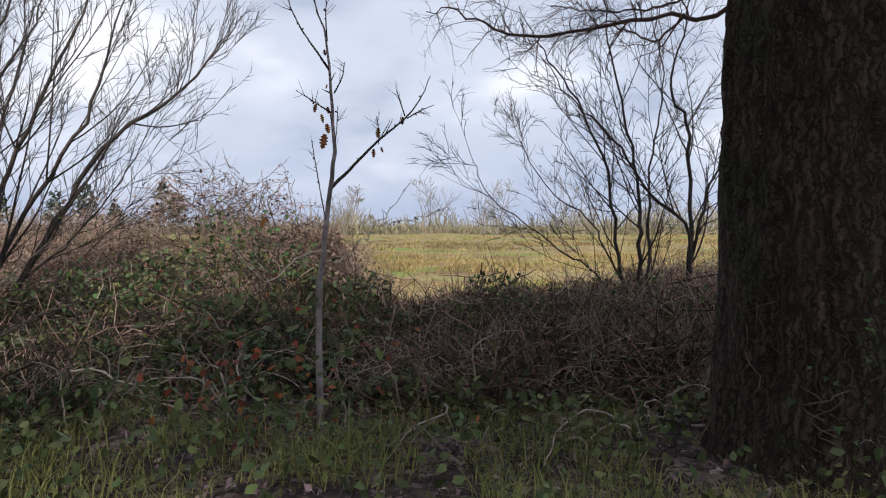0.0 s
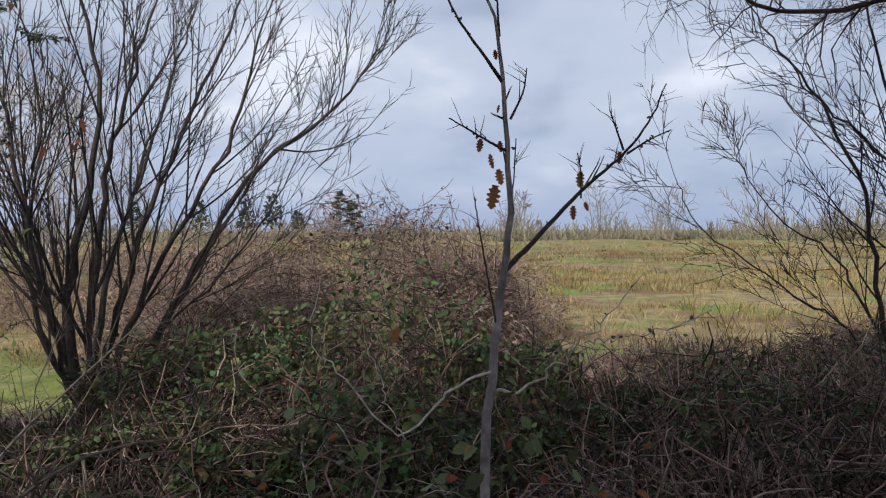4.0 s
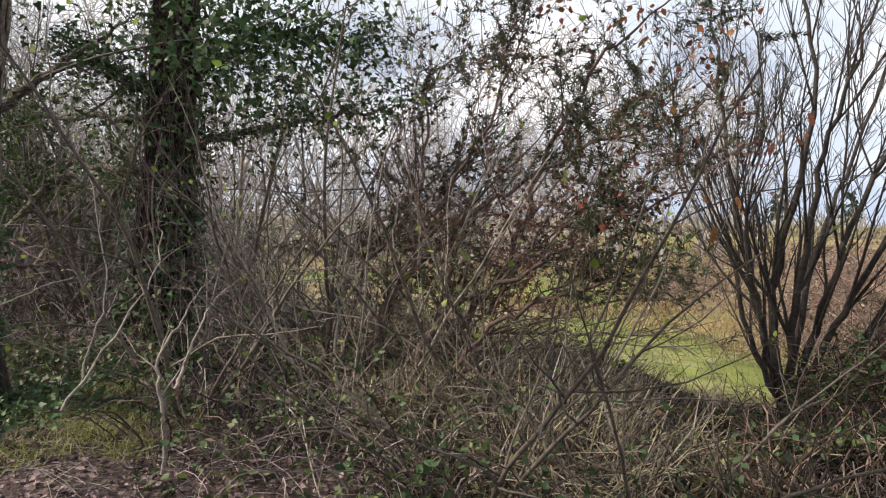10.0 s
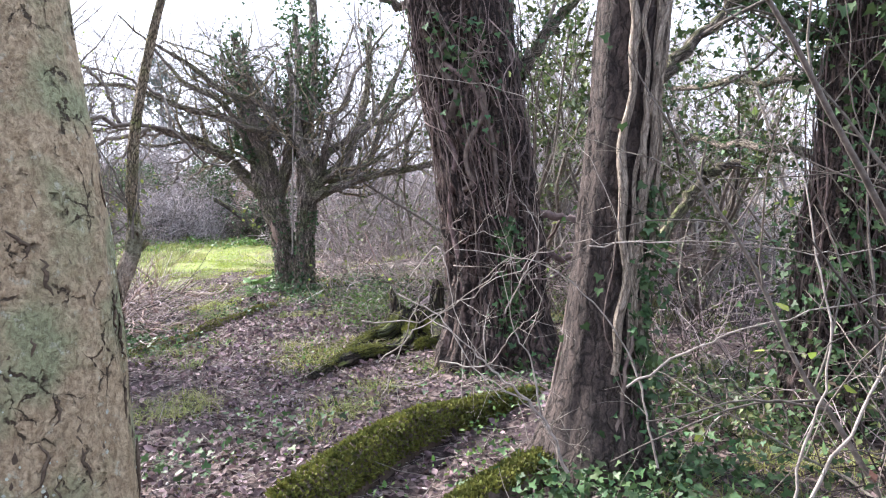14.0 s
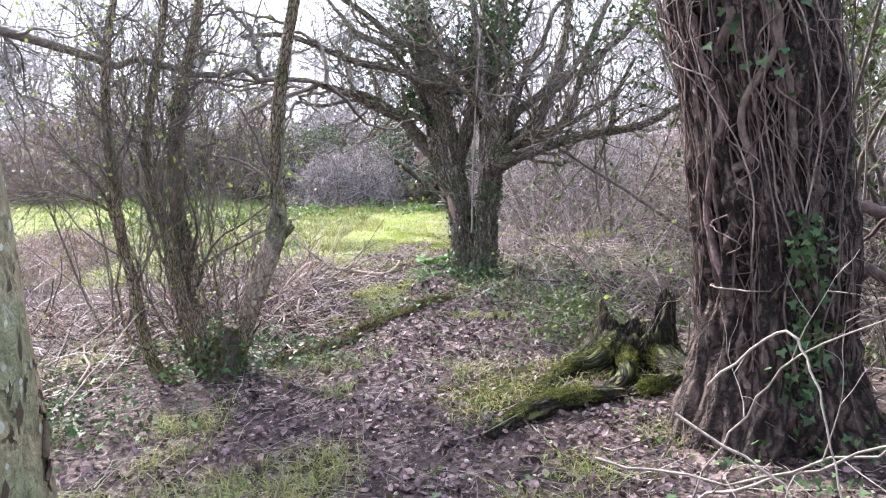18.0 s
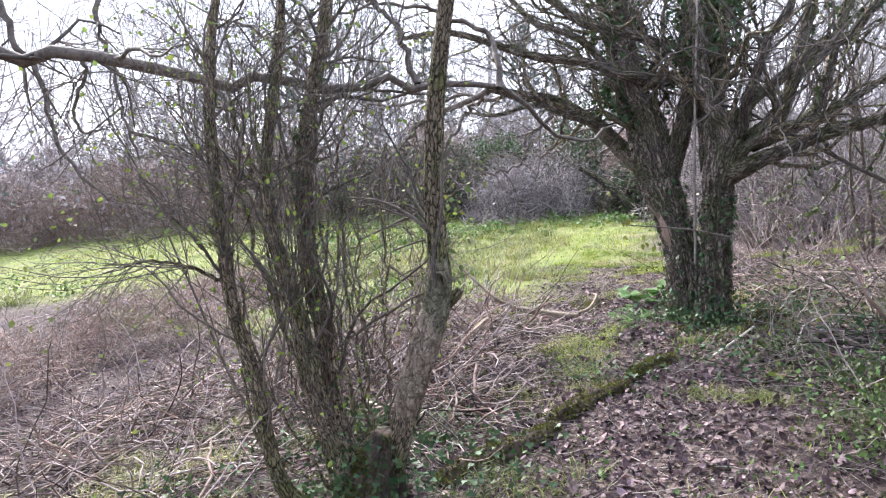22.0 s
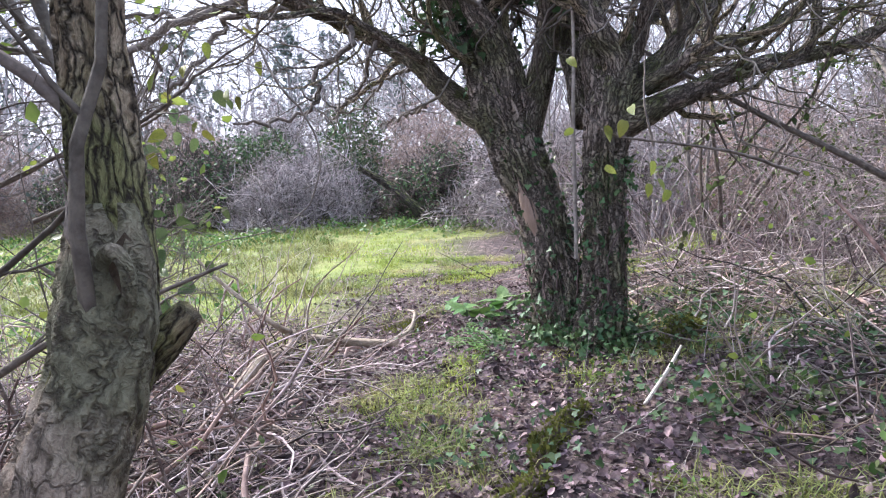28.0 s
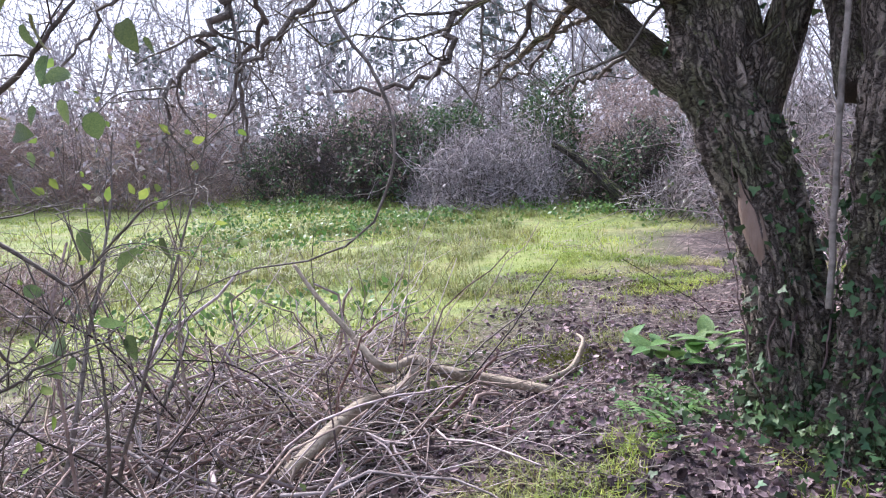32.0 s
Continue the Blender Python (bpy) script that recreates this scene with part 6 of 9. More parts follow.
keep = (rng.random(len(V)) < 0.5) & (vnoise(V * 5, 75) + 0.5 * (z - 0.6) > 0.22)
o = np.stack([cc, ss, 0.4 + 0 * cc], 1)[keep]
p = np.repeat(V[keep], 5, 0) + rng.normal(size=(5 * keep.sum(), 3)) * 0.01
m.scatter(LEAFLET, p, np.repeat(o, 5, 0) + rng.normal(size=p.shape) * 0.6, rng.normal(size=p.shape), rng.uniform(0.006, 0.014, len(p)))
for ctrl, rad in (([(-8.22, -1.05, zs + 0.16), (-7.93, -1.09, 0.58), (-7.82, -1.25, 0.52), (-7.37, -1.33, 0.45)], [0.075, 0.055, 0.038, 0.02]),
                  ([(-7.59, -0.86, 0.51), (-7.34, -1.05, 0.54), (-7.17, -1.21, 0.50), (-6.86, -1.35, 0.45)], [0.03, 0.042, 0.045, 0.025]),
                  ([(-8.15, -0.8, zs + 0.08), (-7.90, -0.63, 0.55), (-7.69, -0.73, 0.53), (-7.66, -0.84, 0.49)], [0.07, 0.05, 0.04, 0.02]),
                  ([(-8.2, -0.98, zs + 0.1), (-7.80, -0.90, 0.55), (-7.61, -0.96, 0.50), (-7.57, -1.09, 0.45)], [0.05, 0.036, 0.028, 0.014]),
                  ([(-8.2, -0.75, 0.55), (-7.9, -0.5, 0.52), (-7.7, -0.25, 0.5)], [0.1, 0.08, 0.05])):
    g, P, r = trunk_geo(ctrl, rad, 50, 26, 0.012, 11, 0, 0.5, 77, 0.35)
    part("root", g, M_STUMP, stump)
    mossed(m, g, P, 4200, 0.006, 0.014, cover=-0.05)
part("moss", m, M_MOSS, stump, "bright green moss", kind="stuff")

stick, _, _ = log("barkless_stick", [(-10.56, -2.67, hz(-10.56, -2.67) + 0.09), (-10.3, -2.71, hz(-10.3, -2.71) + 0.06), (-9.95, -2.78, hz(-9.95, -2.78) + 0.03)], [0.006, 0.008, 0.007], "pale barkless stick lying on dead leaves", M_STICK, 0, 81, "stick", 0.001, 12, 20)
log("fallen_branch", [(-10.99, -5.27, 0.29), (-10.96, -4.99, 0.27), (-11.09, -4.83, 0.23), (-11.12, -4.50, 0.23)], [0.022, 0.032, 0.03, 0.018], "dead fallen branch lying among brambles", M_DEADWOOD, 0, 82, "branch", 0.003, 18, 40)
log("fallen_branch", [(-10.98, -5.22, 0.31), (-10.56, -4.98, 0.32), (-10.22, -4.93, 0.35), (-9.91, -4.78, 0.39), (-9.55, -4.65, 0.37)], [0.02, 0.026, 0.026, 0.026, 0.02], "bent dead branch lying among dry canes", M_DEADWOOD, 0, 83, "branch", 0.003, 16, 40)
log("fallen_branch", [(-10.89, -5.18, 0.34), (-10.28, -4.83, 0.53), (-10.28, -5.02, 0.65), (-10.28, -5.23, 0.80), (-10.31, -5.40, 0.92)], [0.018, 0.016, 0.013, 0.01, 0.006], "long dead branch leaning out of the brambles", M_DEADWOOD, 0, 86, "branch", 0.002, 12, 40)
log("fallen_branch", [(-11.33, -4.67, 0.18), (-11.54, -4.61, 0.20), (-11.90, -4.72, 0.24), (-12.09, -4.86, 0.22)], [0.012, 0.014, 0.011, 0.006], "short crooked stick on the leaf litter", M_DEADWOOD, 0, 87, "branch", 0.002, 12, 30)
log("fallen_tree", [(-19.89, -7.78, 0.03), (-19.90, -8.18, 0.36), (-20.17, -8.90, 0.82), (-20.26, -9.58, 1.17)], [0.09, 0.08, 0.065, 0.035], "dark fallen tree trunk lying in the hedge", M_STUMP, 0, 88, "log", 0.02, 30, 60)
for k, (pts, rad) in enumerate((([(-7.55, -3.27), (-7.85, -3.25), (-8.2, -3.17), (-8.45, -3.15)], [0.03, 0.055, 0.06, 0.03]), ([(-8.55, -3.17), (-8.8, -3.13), (-9.15, -3.04)], [0.03, 0.055, 0.03]), ([(-9.3, -3.07), (-9.55, -3.1), (-9.9, -3.03)], [0.03, 0.05, 0.025]))):
    log("mossy_log", [(x, y, hz(x, y) + 0.012) for x, y in pts], rad, "rotten log half sunk beside the path, mossy and ivy-grown", M_ROT, 1500, 84 + k, "log", 0.02, 32, 60)
log("mossy_root", [(-10.7, -2.75, hz(-10.7, -2.75) + 0.02), (-10.95, -2.7, hz(-10.95, -2.7) + 0.07), (-11.15, -2.6, hz(-11.15, -2.6) + 0.02)], [0.04, 0.06, 0.04], "mossy root knuckle beside the old tree", M_ROT, 1500, 85)

# ---- the multi-stemmed hazel by the path ----
hzl = thing("hazel_shrub", (-7.42, -3.5, hz(-7.42, -3.5)), "multi-stemmed hazel clump with gnarled stems and ivy at its foot", "shrub")
g, PK, RK = trunk_geo([(-7.36, -3.48, 0.2), (-7.38, -3.36, 0.55), (-7.46, -3.23, 1.0), (-7.58, -3.20, 1.27), (-7.66, -3.26, 1.55), (-7.69, -3.28, 1.8), (-7.78, -3.26, 2.4), (-7.95, -3.1, 3.4), (-8.3, -2.75, 4.8)], [0.056, 0.05, 0.047, 0.045, 0.043, 0.041, 0.037, 0.03, 0.015], 240, 80, 0.0055, 15, 0.3, 0.4, 91, 0.3)
k_stem = part("stem", g, M_HAZEL, hzl)
g, _, _ = trunk_geo([(-7.605, -3.210, 1.22), (-7.625, -3.160, 1.26), (-7.645, -3.120, 1.30)], [0.036, 0.026, 0.017], 16, 24, 0.003, 13, 0, 0.4, 93, 0.2)
part("broken_stub", g, M_HAZEL, k_stem)
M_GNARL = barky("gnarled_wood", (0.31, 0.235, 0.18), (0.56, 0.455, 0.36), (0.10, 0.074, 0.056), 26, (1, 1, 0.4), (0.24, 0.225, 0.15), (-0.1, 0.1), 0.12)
# swollen, bark-less burr round the old wounds
c0, c1 = np.argmin(np.abs(PK[:, 2] - 0.62)), np.argmin(np.abs(PK[:, 2] - 1.44))
ax = PK[c0:c1 + 1:6]
g, PG, _ = trunk_geo([tuple(p) for p in ax], [0.04, 0.052, 0.055, 0.058, 0.060, 0.058, 0.056, 0.060, 0.054, 0.04], 150, 110, 0.006, 5, 0, 0.4, 131, 0.22)
V, sw = g.v[0], np.repeat(np.linspace(0, 1, 150), 110)
o = unit(V - np.repeat(PG, 110, 0))
fold = np.sin(sw * 34 + 5.0 * vnoise(np.stack([o[:, 0] * 1.6, o[:, 1] * 1.6, sw * 5], 1), 133) + np.arctan2(o[:, 1], o[:, 0]) * 2)
V += o * (0.007 * np.abs(fold) ** 0.6 * np.sin(np.pi * sw) ** 0.5)[:, None]
part("burr", g, M_GNARL, k_stem, "smooth swollen wood where the bark is gone")
# healed branch scars with raised lips
c, th = np.array((-7.565, -3.160, 1.35)), np.linspace(0, 2 * np.pi, 25)
side = unit(np.array([[0.1, 1.0, 0.0]]))[0]
for a_, dz_ in ((1.0, 0.0), (1.0, -0.125)):
    ring = c + (0.004, 0, dz_) + np.cos(th)[:, None] * side * 0.026 * a_ + np.sin(th)[:, None] * np.array([0, 0, 0.044]) * a_ * (1 if dz_ == 0 else 1.35)
    part("branch_scar", Geo().tubes(ring[None], np.full((1, 25), 0.010), 8), M_GNARL, k_stem)
part("knot_hole", Geo().add(np.vstack([[c], c + np.cos(th[:-1])[:, None] * side * 0.019 + np.sin(th[:-1])[:, None] * np.array([0, 0, 0.03])]), np.stack([np.zeros(24, int), 1 + np.arange(24), 1 + (np.arange(24) + 1) % 24], 1)), M_SCAR, k_stem, "dark healed knot")
RKf = np.interp(np.linspace(0, 1, len(PK)), np.linspace(0, 1, len(RK)), RK)
stuck_on(hzl, PK, RKf, "branch_scar", M_SCAR, 3, 0.018, 0.026, 0.75, 0.4, 1.4, 0.36, 0.44, 0.004)
hs = [([(-7.32, -3.5, 0.15), (-7.35, -3.77, 0.63), (-7.41, -3.86, 1.03), (-7.42, -3.95, 1.47), (-7.48, -3.98, 1.91), (-7.56, -3.96, 2.28), (-7.66, -3.93, 2.63), (-7.76, -3.92, 3.12)], [0.06, 0.05, 0.047, 0.044, 0.042, 0.04, 0.036, 0.025]),
      ([(-7.28, -3.52, 0.15), (-7.21, -3.73, 0.80), (-7.21, -3.82, 1.23), (-7.20, -3.93, 1.62), (-7.23, -3.97, 1.95), (-7.34, -3.95, 2.42), (-7.44, -3.94, 2.91)], [0.055, 0.045, 0.038, 0.033, 0.028, 0.022, 0.012]),
      ([(-7.18, -3.55, 0.15), (-6.98, -3.76, 0.42), (-6.97, -3.89, 0.94), (-6.96, -3.98, 1.30), (-6.98, -4.02, 1.59), (-7.02, -4.09, 2.08), (-7.08, -4.11, 2.48), (-7.19, -4.09, 2.96)], [0.045, 0.036, 0.032, 0.029, 0.027, 0.025, 0.022, 0.012])]
for i, (c, rad) in enumerate(hs):
    g, Pq, Rq = trunk_geo(c, rad, 130, 36, 0.0045, 13, 0.3, 0.35, 96 + i, 0.2)
    part("stem", g, M_HAZEL, hzl)
    if i == 0:
        st, lf = ivy_on(Pq, Rq_ := np.interp(np.linspace(0, 1, 130), np.linspace(0, 1, len(rad)), rad), 16, 260, 0.1, 1.0, 0.02, 0.045, (0.003, 0.007), 0.03, 0.01, wig=0.06)
        part("ivy_growth", st, M_IVYSTEM, hzl, kind="stuff")
        part("ivy_foliage", lf, M_IVY, hzl, kind="stuff")
thin = [[(-7.16, -3.74, 0.93), (-7.08, -3.86, 1.37), (-7.07, -3.96, 1.80), (-7.10, -4.02, 2.21), (-7.16, -4.06, 2.67)],
        [(-7.5, -3.6, 0.2), (-8.17, -3.89, 0.97), (-8.34, -3.98, 1.57), (-8.50, -4.09, 2.19), (-8.75, -4.12, 2.91)],
        [(-7.35, -3.6, 0.2), (-7.65, -4.03, 0.94), (-7.79, -4.12, 1.40), (-8.05, -4.12, 2.04), (-8.28, -4.16, 2.74)],
        [(-6.96, -4.00, 1.39), (-6.80, -4.07, 1.51), (-6.66, -4.16, 1.55), (-6.51, -4.26, 1.55)], [(-6.96, -4.00, 1.41), (-6.89, -4.14, 1.63), (-6.82, -4.25, 1.75)],
        [(-7.21, -3.91, 1.56), (-7.24, -4.15, 2.07), (-7.21, -4.43, 2.53), (-7.24, -4.65, 2.97)], [(-7.21, -3.83, 1.23), (-7.22, -3.61, 1.71), (-7.30, -3.45, 2.08), (-7.42, -3.41, 2.51)],
        [(-7.25, -3.6, 0.2), (-7.15, -4.21, 0.55), (-7.27, -4.36, 1.13), (-7.31, -4.59, 1.69), (-7.36, -4.83, 2.33)]]
for i in range(9):
    a_, h_ = rng.uniform(0, 6.28), rng.uniform(1.6, 2.9)
    f_ = np.array((-7.3, -3.52, 0.22)) + 0.12 * np.array((math.cos(a_), math.sin(a_), 0))
    o_ = np.array((math.cos(a_) * 0.3 - 0.05, math.sin(a_) * 0.25 - 0.3, 0)) * rng.uniform(0.6, 1.4)
    if o_[1] > -0.1:
        o_[1] = -0.15
    thin.append([tuple(f_), tuple(f_ + o_ * 0.55 + (0, 0, h_ * 0.3)), tuple(f_ + o_ * 0.9 + (0, 0, h_ * 0.65)), tuple(f_ + o_ * 1.15 + (-0.05, 0, h_))])
P, R = stems_of(thin, [0.014, 0.008, 0.012, 0.012, 0.009, 0.012, 0.01, 0.012] + [0.007 + 0.0006 * k for k in range(9)], 0.004, 30, 0.014)
for i in range(len(P)):
    part("stem", Geo().tubes(P[i:i + 1], R[i:i + 1], 9), M_HAZEL, hzl)
P = np.concatenate([P, np.stack([spline(c, 30) for c, rad in hs])])
R = np.concatenate([R, np.stack([np.interp(np.linspace(0, 1, 30), np.linspace(0, 1, len(rad)), rad) * 0.6 for c, rad in hs])])
# shredded bark of the old stool between the stems
g, _, _ = trunk_geo([(-7.3, -3.46, 0.12), (-7.33, -3.45, 0.4), (-7.37, -3.42, 0.62)], [0.16, 0.12, 0.05], 40, 70, 0.022, 14, 0.4, 0.3, 99, 0.3)
part("stool", g, M_ROT, hzl, "rough rotten stool")
m = Geo()
mossed(m, g, spline([(-7.3, -3.46, 0.12), (-7.33, -3.45, 0.4), (-7.37, -3.42, 0.62)], 40), 2500, cover=0.0)
part("moss", m, M_MOSS, hzl, kind="stuff")
top = branch_out(np.concatenate([P, spline(PK[100::8], 30)[None]]), np.concatenate([R, np.full((1, 30), 0.028)]), [(13, 1.0, 20, 65, 9, 0.2, 0.03, 0, 0.5, 0.5), (4, 0.42, 25, 70, 6, 0.2, 0.02, 0, 0.5, 0.15), (2, 0.18, 25, 70, 4, 0.2, 0, 0, 0.6, 0.2)])
part("twig_crown", twig_geo(top[1:], (5, 4, 3)), M_TWIG, hzl, kind="stuff")
lv = branch_out(np.concatenate([P, spline(PK[60::10], 30)[None]]), np.concatenate([R, np.full((1, 30), 0.03)]), [(11, 0.9, 25, 65, 8, 0.16, 0.03, 0, 0.42, 0.12), (5, 0.36, 25, 65, 5, 0.16, 0.02, 0, 0.5, 0.15), (2, 0.15, 25, 60, 3, 0.15, 0, 0, 0.6, 0.2)])
part("twig_crown", twig_geo(lv[1:], (5, 4, 3)), M_TWIG, hzl, kind="stuff")
g = Geo()
foliage(g, lv[-1][0], 1, LEAF, 0.014, 0.036, 0.3, 0.3, 0.8)
part("young_foliage", g, M_BUD, hzl, "small fresh yellow-green leaves", kind="stuff")
g = Geo()
n = 380
p = np.array([-7.3, -3.42, 0.4]) + rng.normal(size=(n, 3)) * (0.13, 0.13, 0.12)
g.scatter(IVYLEAF, p, rng.normal(size=p.shape), rng.normal(size=p.shape) * 0.6 + (0.4, 0.3, 0.7), rng.uniform(0.02, 0.042, n))
part("ivy_foliage", g, M_IVY, hzl, kind="stuff")

for x, y, n, h, sp in ((-8.9, -5.0, 5, 1.9, 0.5), (-7.9, -5.2, 5, 2.8, 0.35)):
    bare_shrub(x, y, n, h, sp, 0.013, "thin budding hazel shoots with small fresh leaves", M_TWIG, group="budding shoots", buds=0.7, name="hazel_shoots",
               spec=[(9, h * 0.3, 20, 55, 7, 0.1, 0.04, 0, 0.55, 0.12), (4, h * 0.14, 25, 60, 4, 0.14, 0.02, 0, 0.6, 0.2)])

for k, (x, y, rx, top, nl) in enumerate(((-7.72, -4.05, 0.22, 0.3, 420), (-8.75, -1.4, 0.45, 0.34, 700), (-9.3, -1.75, 0.35, 0.26, 420), (-9.9, -2.3, 0.3, 0.2, 300), (-8.1, -3.75, 0.2, 0.22, 260))):
    mound("weed_plant", x, y, rx, rx, hz(x, y) + top, "soft green weeds and young bramble leaves on the bank", [(60, M_GREYTWIG)], [(nl // 2, M_WEED), (nl, M_BRAMBLE)], "green weeds", (0.08, 0.25), (0.001, 0.002), (0.018, 0.045), LEAF, 140 + k, 0.2, "weeds")

# limb reaching in over the glade from a tree beside the path
far_oak = thing("oak_tree", (-4.4, -5.6, hz(-4.4, -5.6)), "dark oak limb reaching low over the path", "tree")
g, _, _ = trunk_geo([(-4.4, -5.6, 0.1), (-4.5, -5.4, 1.5), (-4.7, -5.0, 2.8), (-4.8, -4.8, 5)], [0.2, 0.17, 0.14, 0.1], 60, 40, 0.01, 9, 0.4, 0.5, 95)
part("trunk", g, M_BARK, far_oak)
main = [[(-4.6, -5.2, 2.3), (-5.4, -5.35, 2.5), (-6.2, -5.25, 2.6), (-6.61, -5.39, 2.62), (-6.88, -5.03, 2.60), (-7.26, -4.59, 2.44), (-7.47, -4.17, 2.36), (-7.74, -3.77, 2.31), (-7.97, -3.58, 2.31), (-8.40, -3.37, 2.27), (-8.74, -3.31, 2.05), (-9.08, -3.20, 1.95), (-9.39, -3.16, 2.03)],
        [(-6.77, -6.08, 3.35), (-6.85, -5.91, 3.02), (-6.91, -5.85, 2.73), (-6.98, -5.80, 2.52), (-6.99, -5.72, 2.26), (-7.02, -5.63, 2.03), (-7.13, -5.46, 1.80), (-7.17, -5.39, 1.74)],
        [(-7.19, -5.55, 3.24), (-7.22, -5.47, 3.00), (-7.22, -5.40, 2.69), (-7.22, -5.36, 2.43), (-7.25, -5.30, 2.19), (-7.24, -5.25, 1.83)],
        [(-6.88, -5.03, 2.59), (-6.90, -5.02, 2.50), (-6.85, -5.12, 2.33), (-6.86, -5.08, 2.19), (-6.94, -4.99, 2.20)],
        [(-7.25, -5.30, 2.19), (-7.35, -5.11, 2.12), (-7.43, -4.99, 2.02)],
        [(-7.97, -3.58, 2.31), (-8.04, -3.81, 2.70), (-8.05, -4.16, 2.91), (-7.98, -4.61, 3.12)],
        [(-8.40, -3.37, 2.27), (-8.53, -3.53, 2.60), (-8.42, -3.85, 2.77), (-8.24, -4.23, 2.85), (-8.02, -4.62, 2.72)],
        [(-4.7, -5.0, 2.8), (-6.34, -5.95, 3.35), (-7.05, -5.45, 3.42), (-7.68, -5.01, 3.36), (-8.30, -4.62, 3.51)]]
lv = limbs(far_oak, main, [0.055, 0.028, 0.022, 0.014, 0.01, 0.02, 0.02, 0.03], [(10, 0.85, 30, 75, 9, 0.2, 0.0, 0.03, 0.4, 0.15), (6, 0.36, 30, 75, 6, 0.22, 0, 0, 0.5, 0.2), (2, 0.1, 30, 70, 4, 0.2, 0, 0, 0.6, 0.2)], M_TWIG, kink=0.02)

# ---- the old tree at the glade's edge ----
old = thing("old_willow", (-11.1, -3.3, hz(-11.1, -3.3)), "old twin-stemmed tree with deeply ridged bark and spreading limbs", "tree")


def bough(ob, ctrl, radii, seed, name="limb", mat=None, bark=0.1, lump=0.16, rows=80, sides=30):
    """A thick limb with ridged bark and uneven girth."""
    g, P, r = trunk_geo(ctrl, radii, rows, sides, bark * radii[0], 11, 0, 0.5, seed, lump)
    part(name, g, mat or M_BARK, ob)
    k = np.linspace(0, rows - 1, 30).astype(int)
    return P[k], r[k]


g, P1, R1 = trunk_geo([(-11.12, -3.38, 0.15), (-11.13, -3.41, 0.6), (-11.18, -3.5, 1.04), (-11.24, -3.64, 1.41), (-11.28, -3.77, 1.70), (-11.33, -3.88, 1.97), (-11.37, -3.99, 2.21)], [0.17, 0.13, 0.112, 0.132, 0.135, 0.095, 0.06], 220, 170, 0.026, 15, 0.45, 0.45, 101, 0.16)
t1 = part("trunk", g, M_BARK, old)
g, P2, R2 = trunk_geo([(-10.98, -3.17, 0.15), (-10.99, -3.12, 0.6), (-11.0, -3.1, 1.08), (-11.04, -3.10, 1.41), (-11.07, -3.07, 1.66), (-11.17, -3.03, 1.88), (-11.26, -3.02, 2.06)], [0.17, 0.11, 0.092, 0.104, 0.12, 0.09, 0.06], 220, 140, 0.022, 15, 0.5, 0.45, 102, 0.14)
part("trunk", g, M_BARK, old)
M_BARE = mottled("bared_wood", (0.24, 0.165, 0.125), (0.37, 0.27, 0.215), 18, 0.8, 0.6, 60, stretch=UP)
k0, k1 = 60, 98
Pc = P1[k0:k1] + np.array([0.9, -0.25, 0.0]) * np.interp(np.arange(k0, k1), np.linspace(0, 219, len(R1)), R1)[:, None] * 1.08
part("bark_scar", Geo().tubes(Pc[None], (0.045 * np.sin(np.linspace(0.1, np.pi - 0.1, k1 - k0)) + 0.008)[None], 14), M_BARE, t1, "bare wood where the bark is gone")
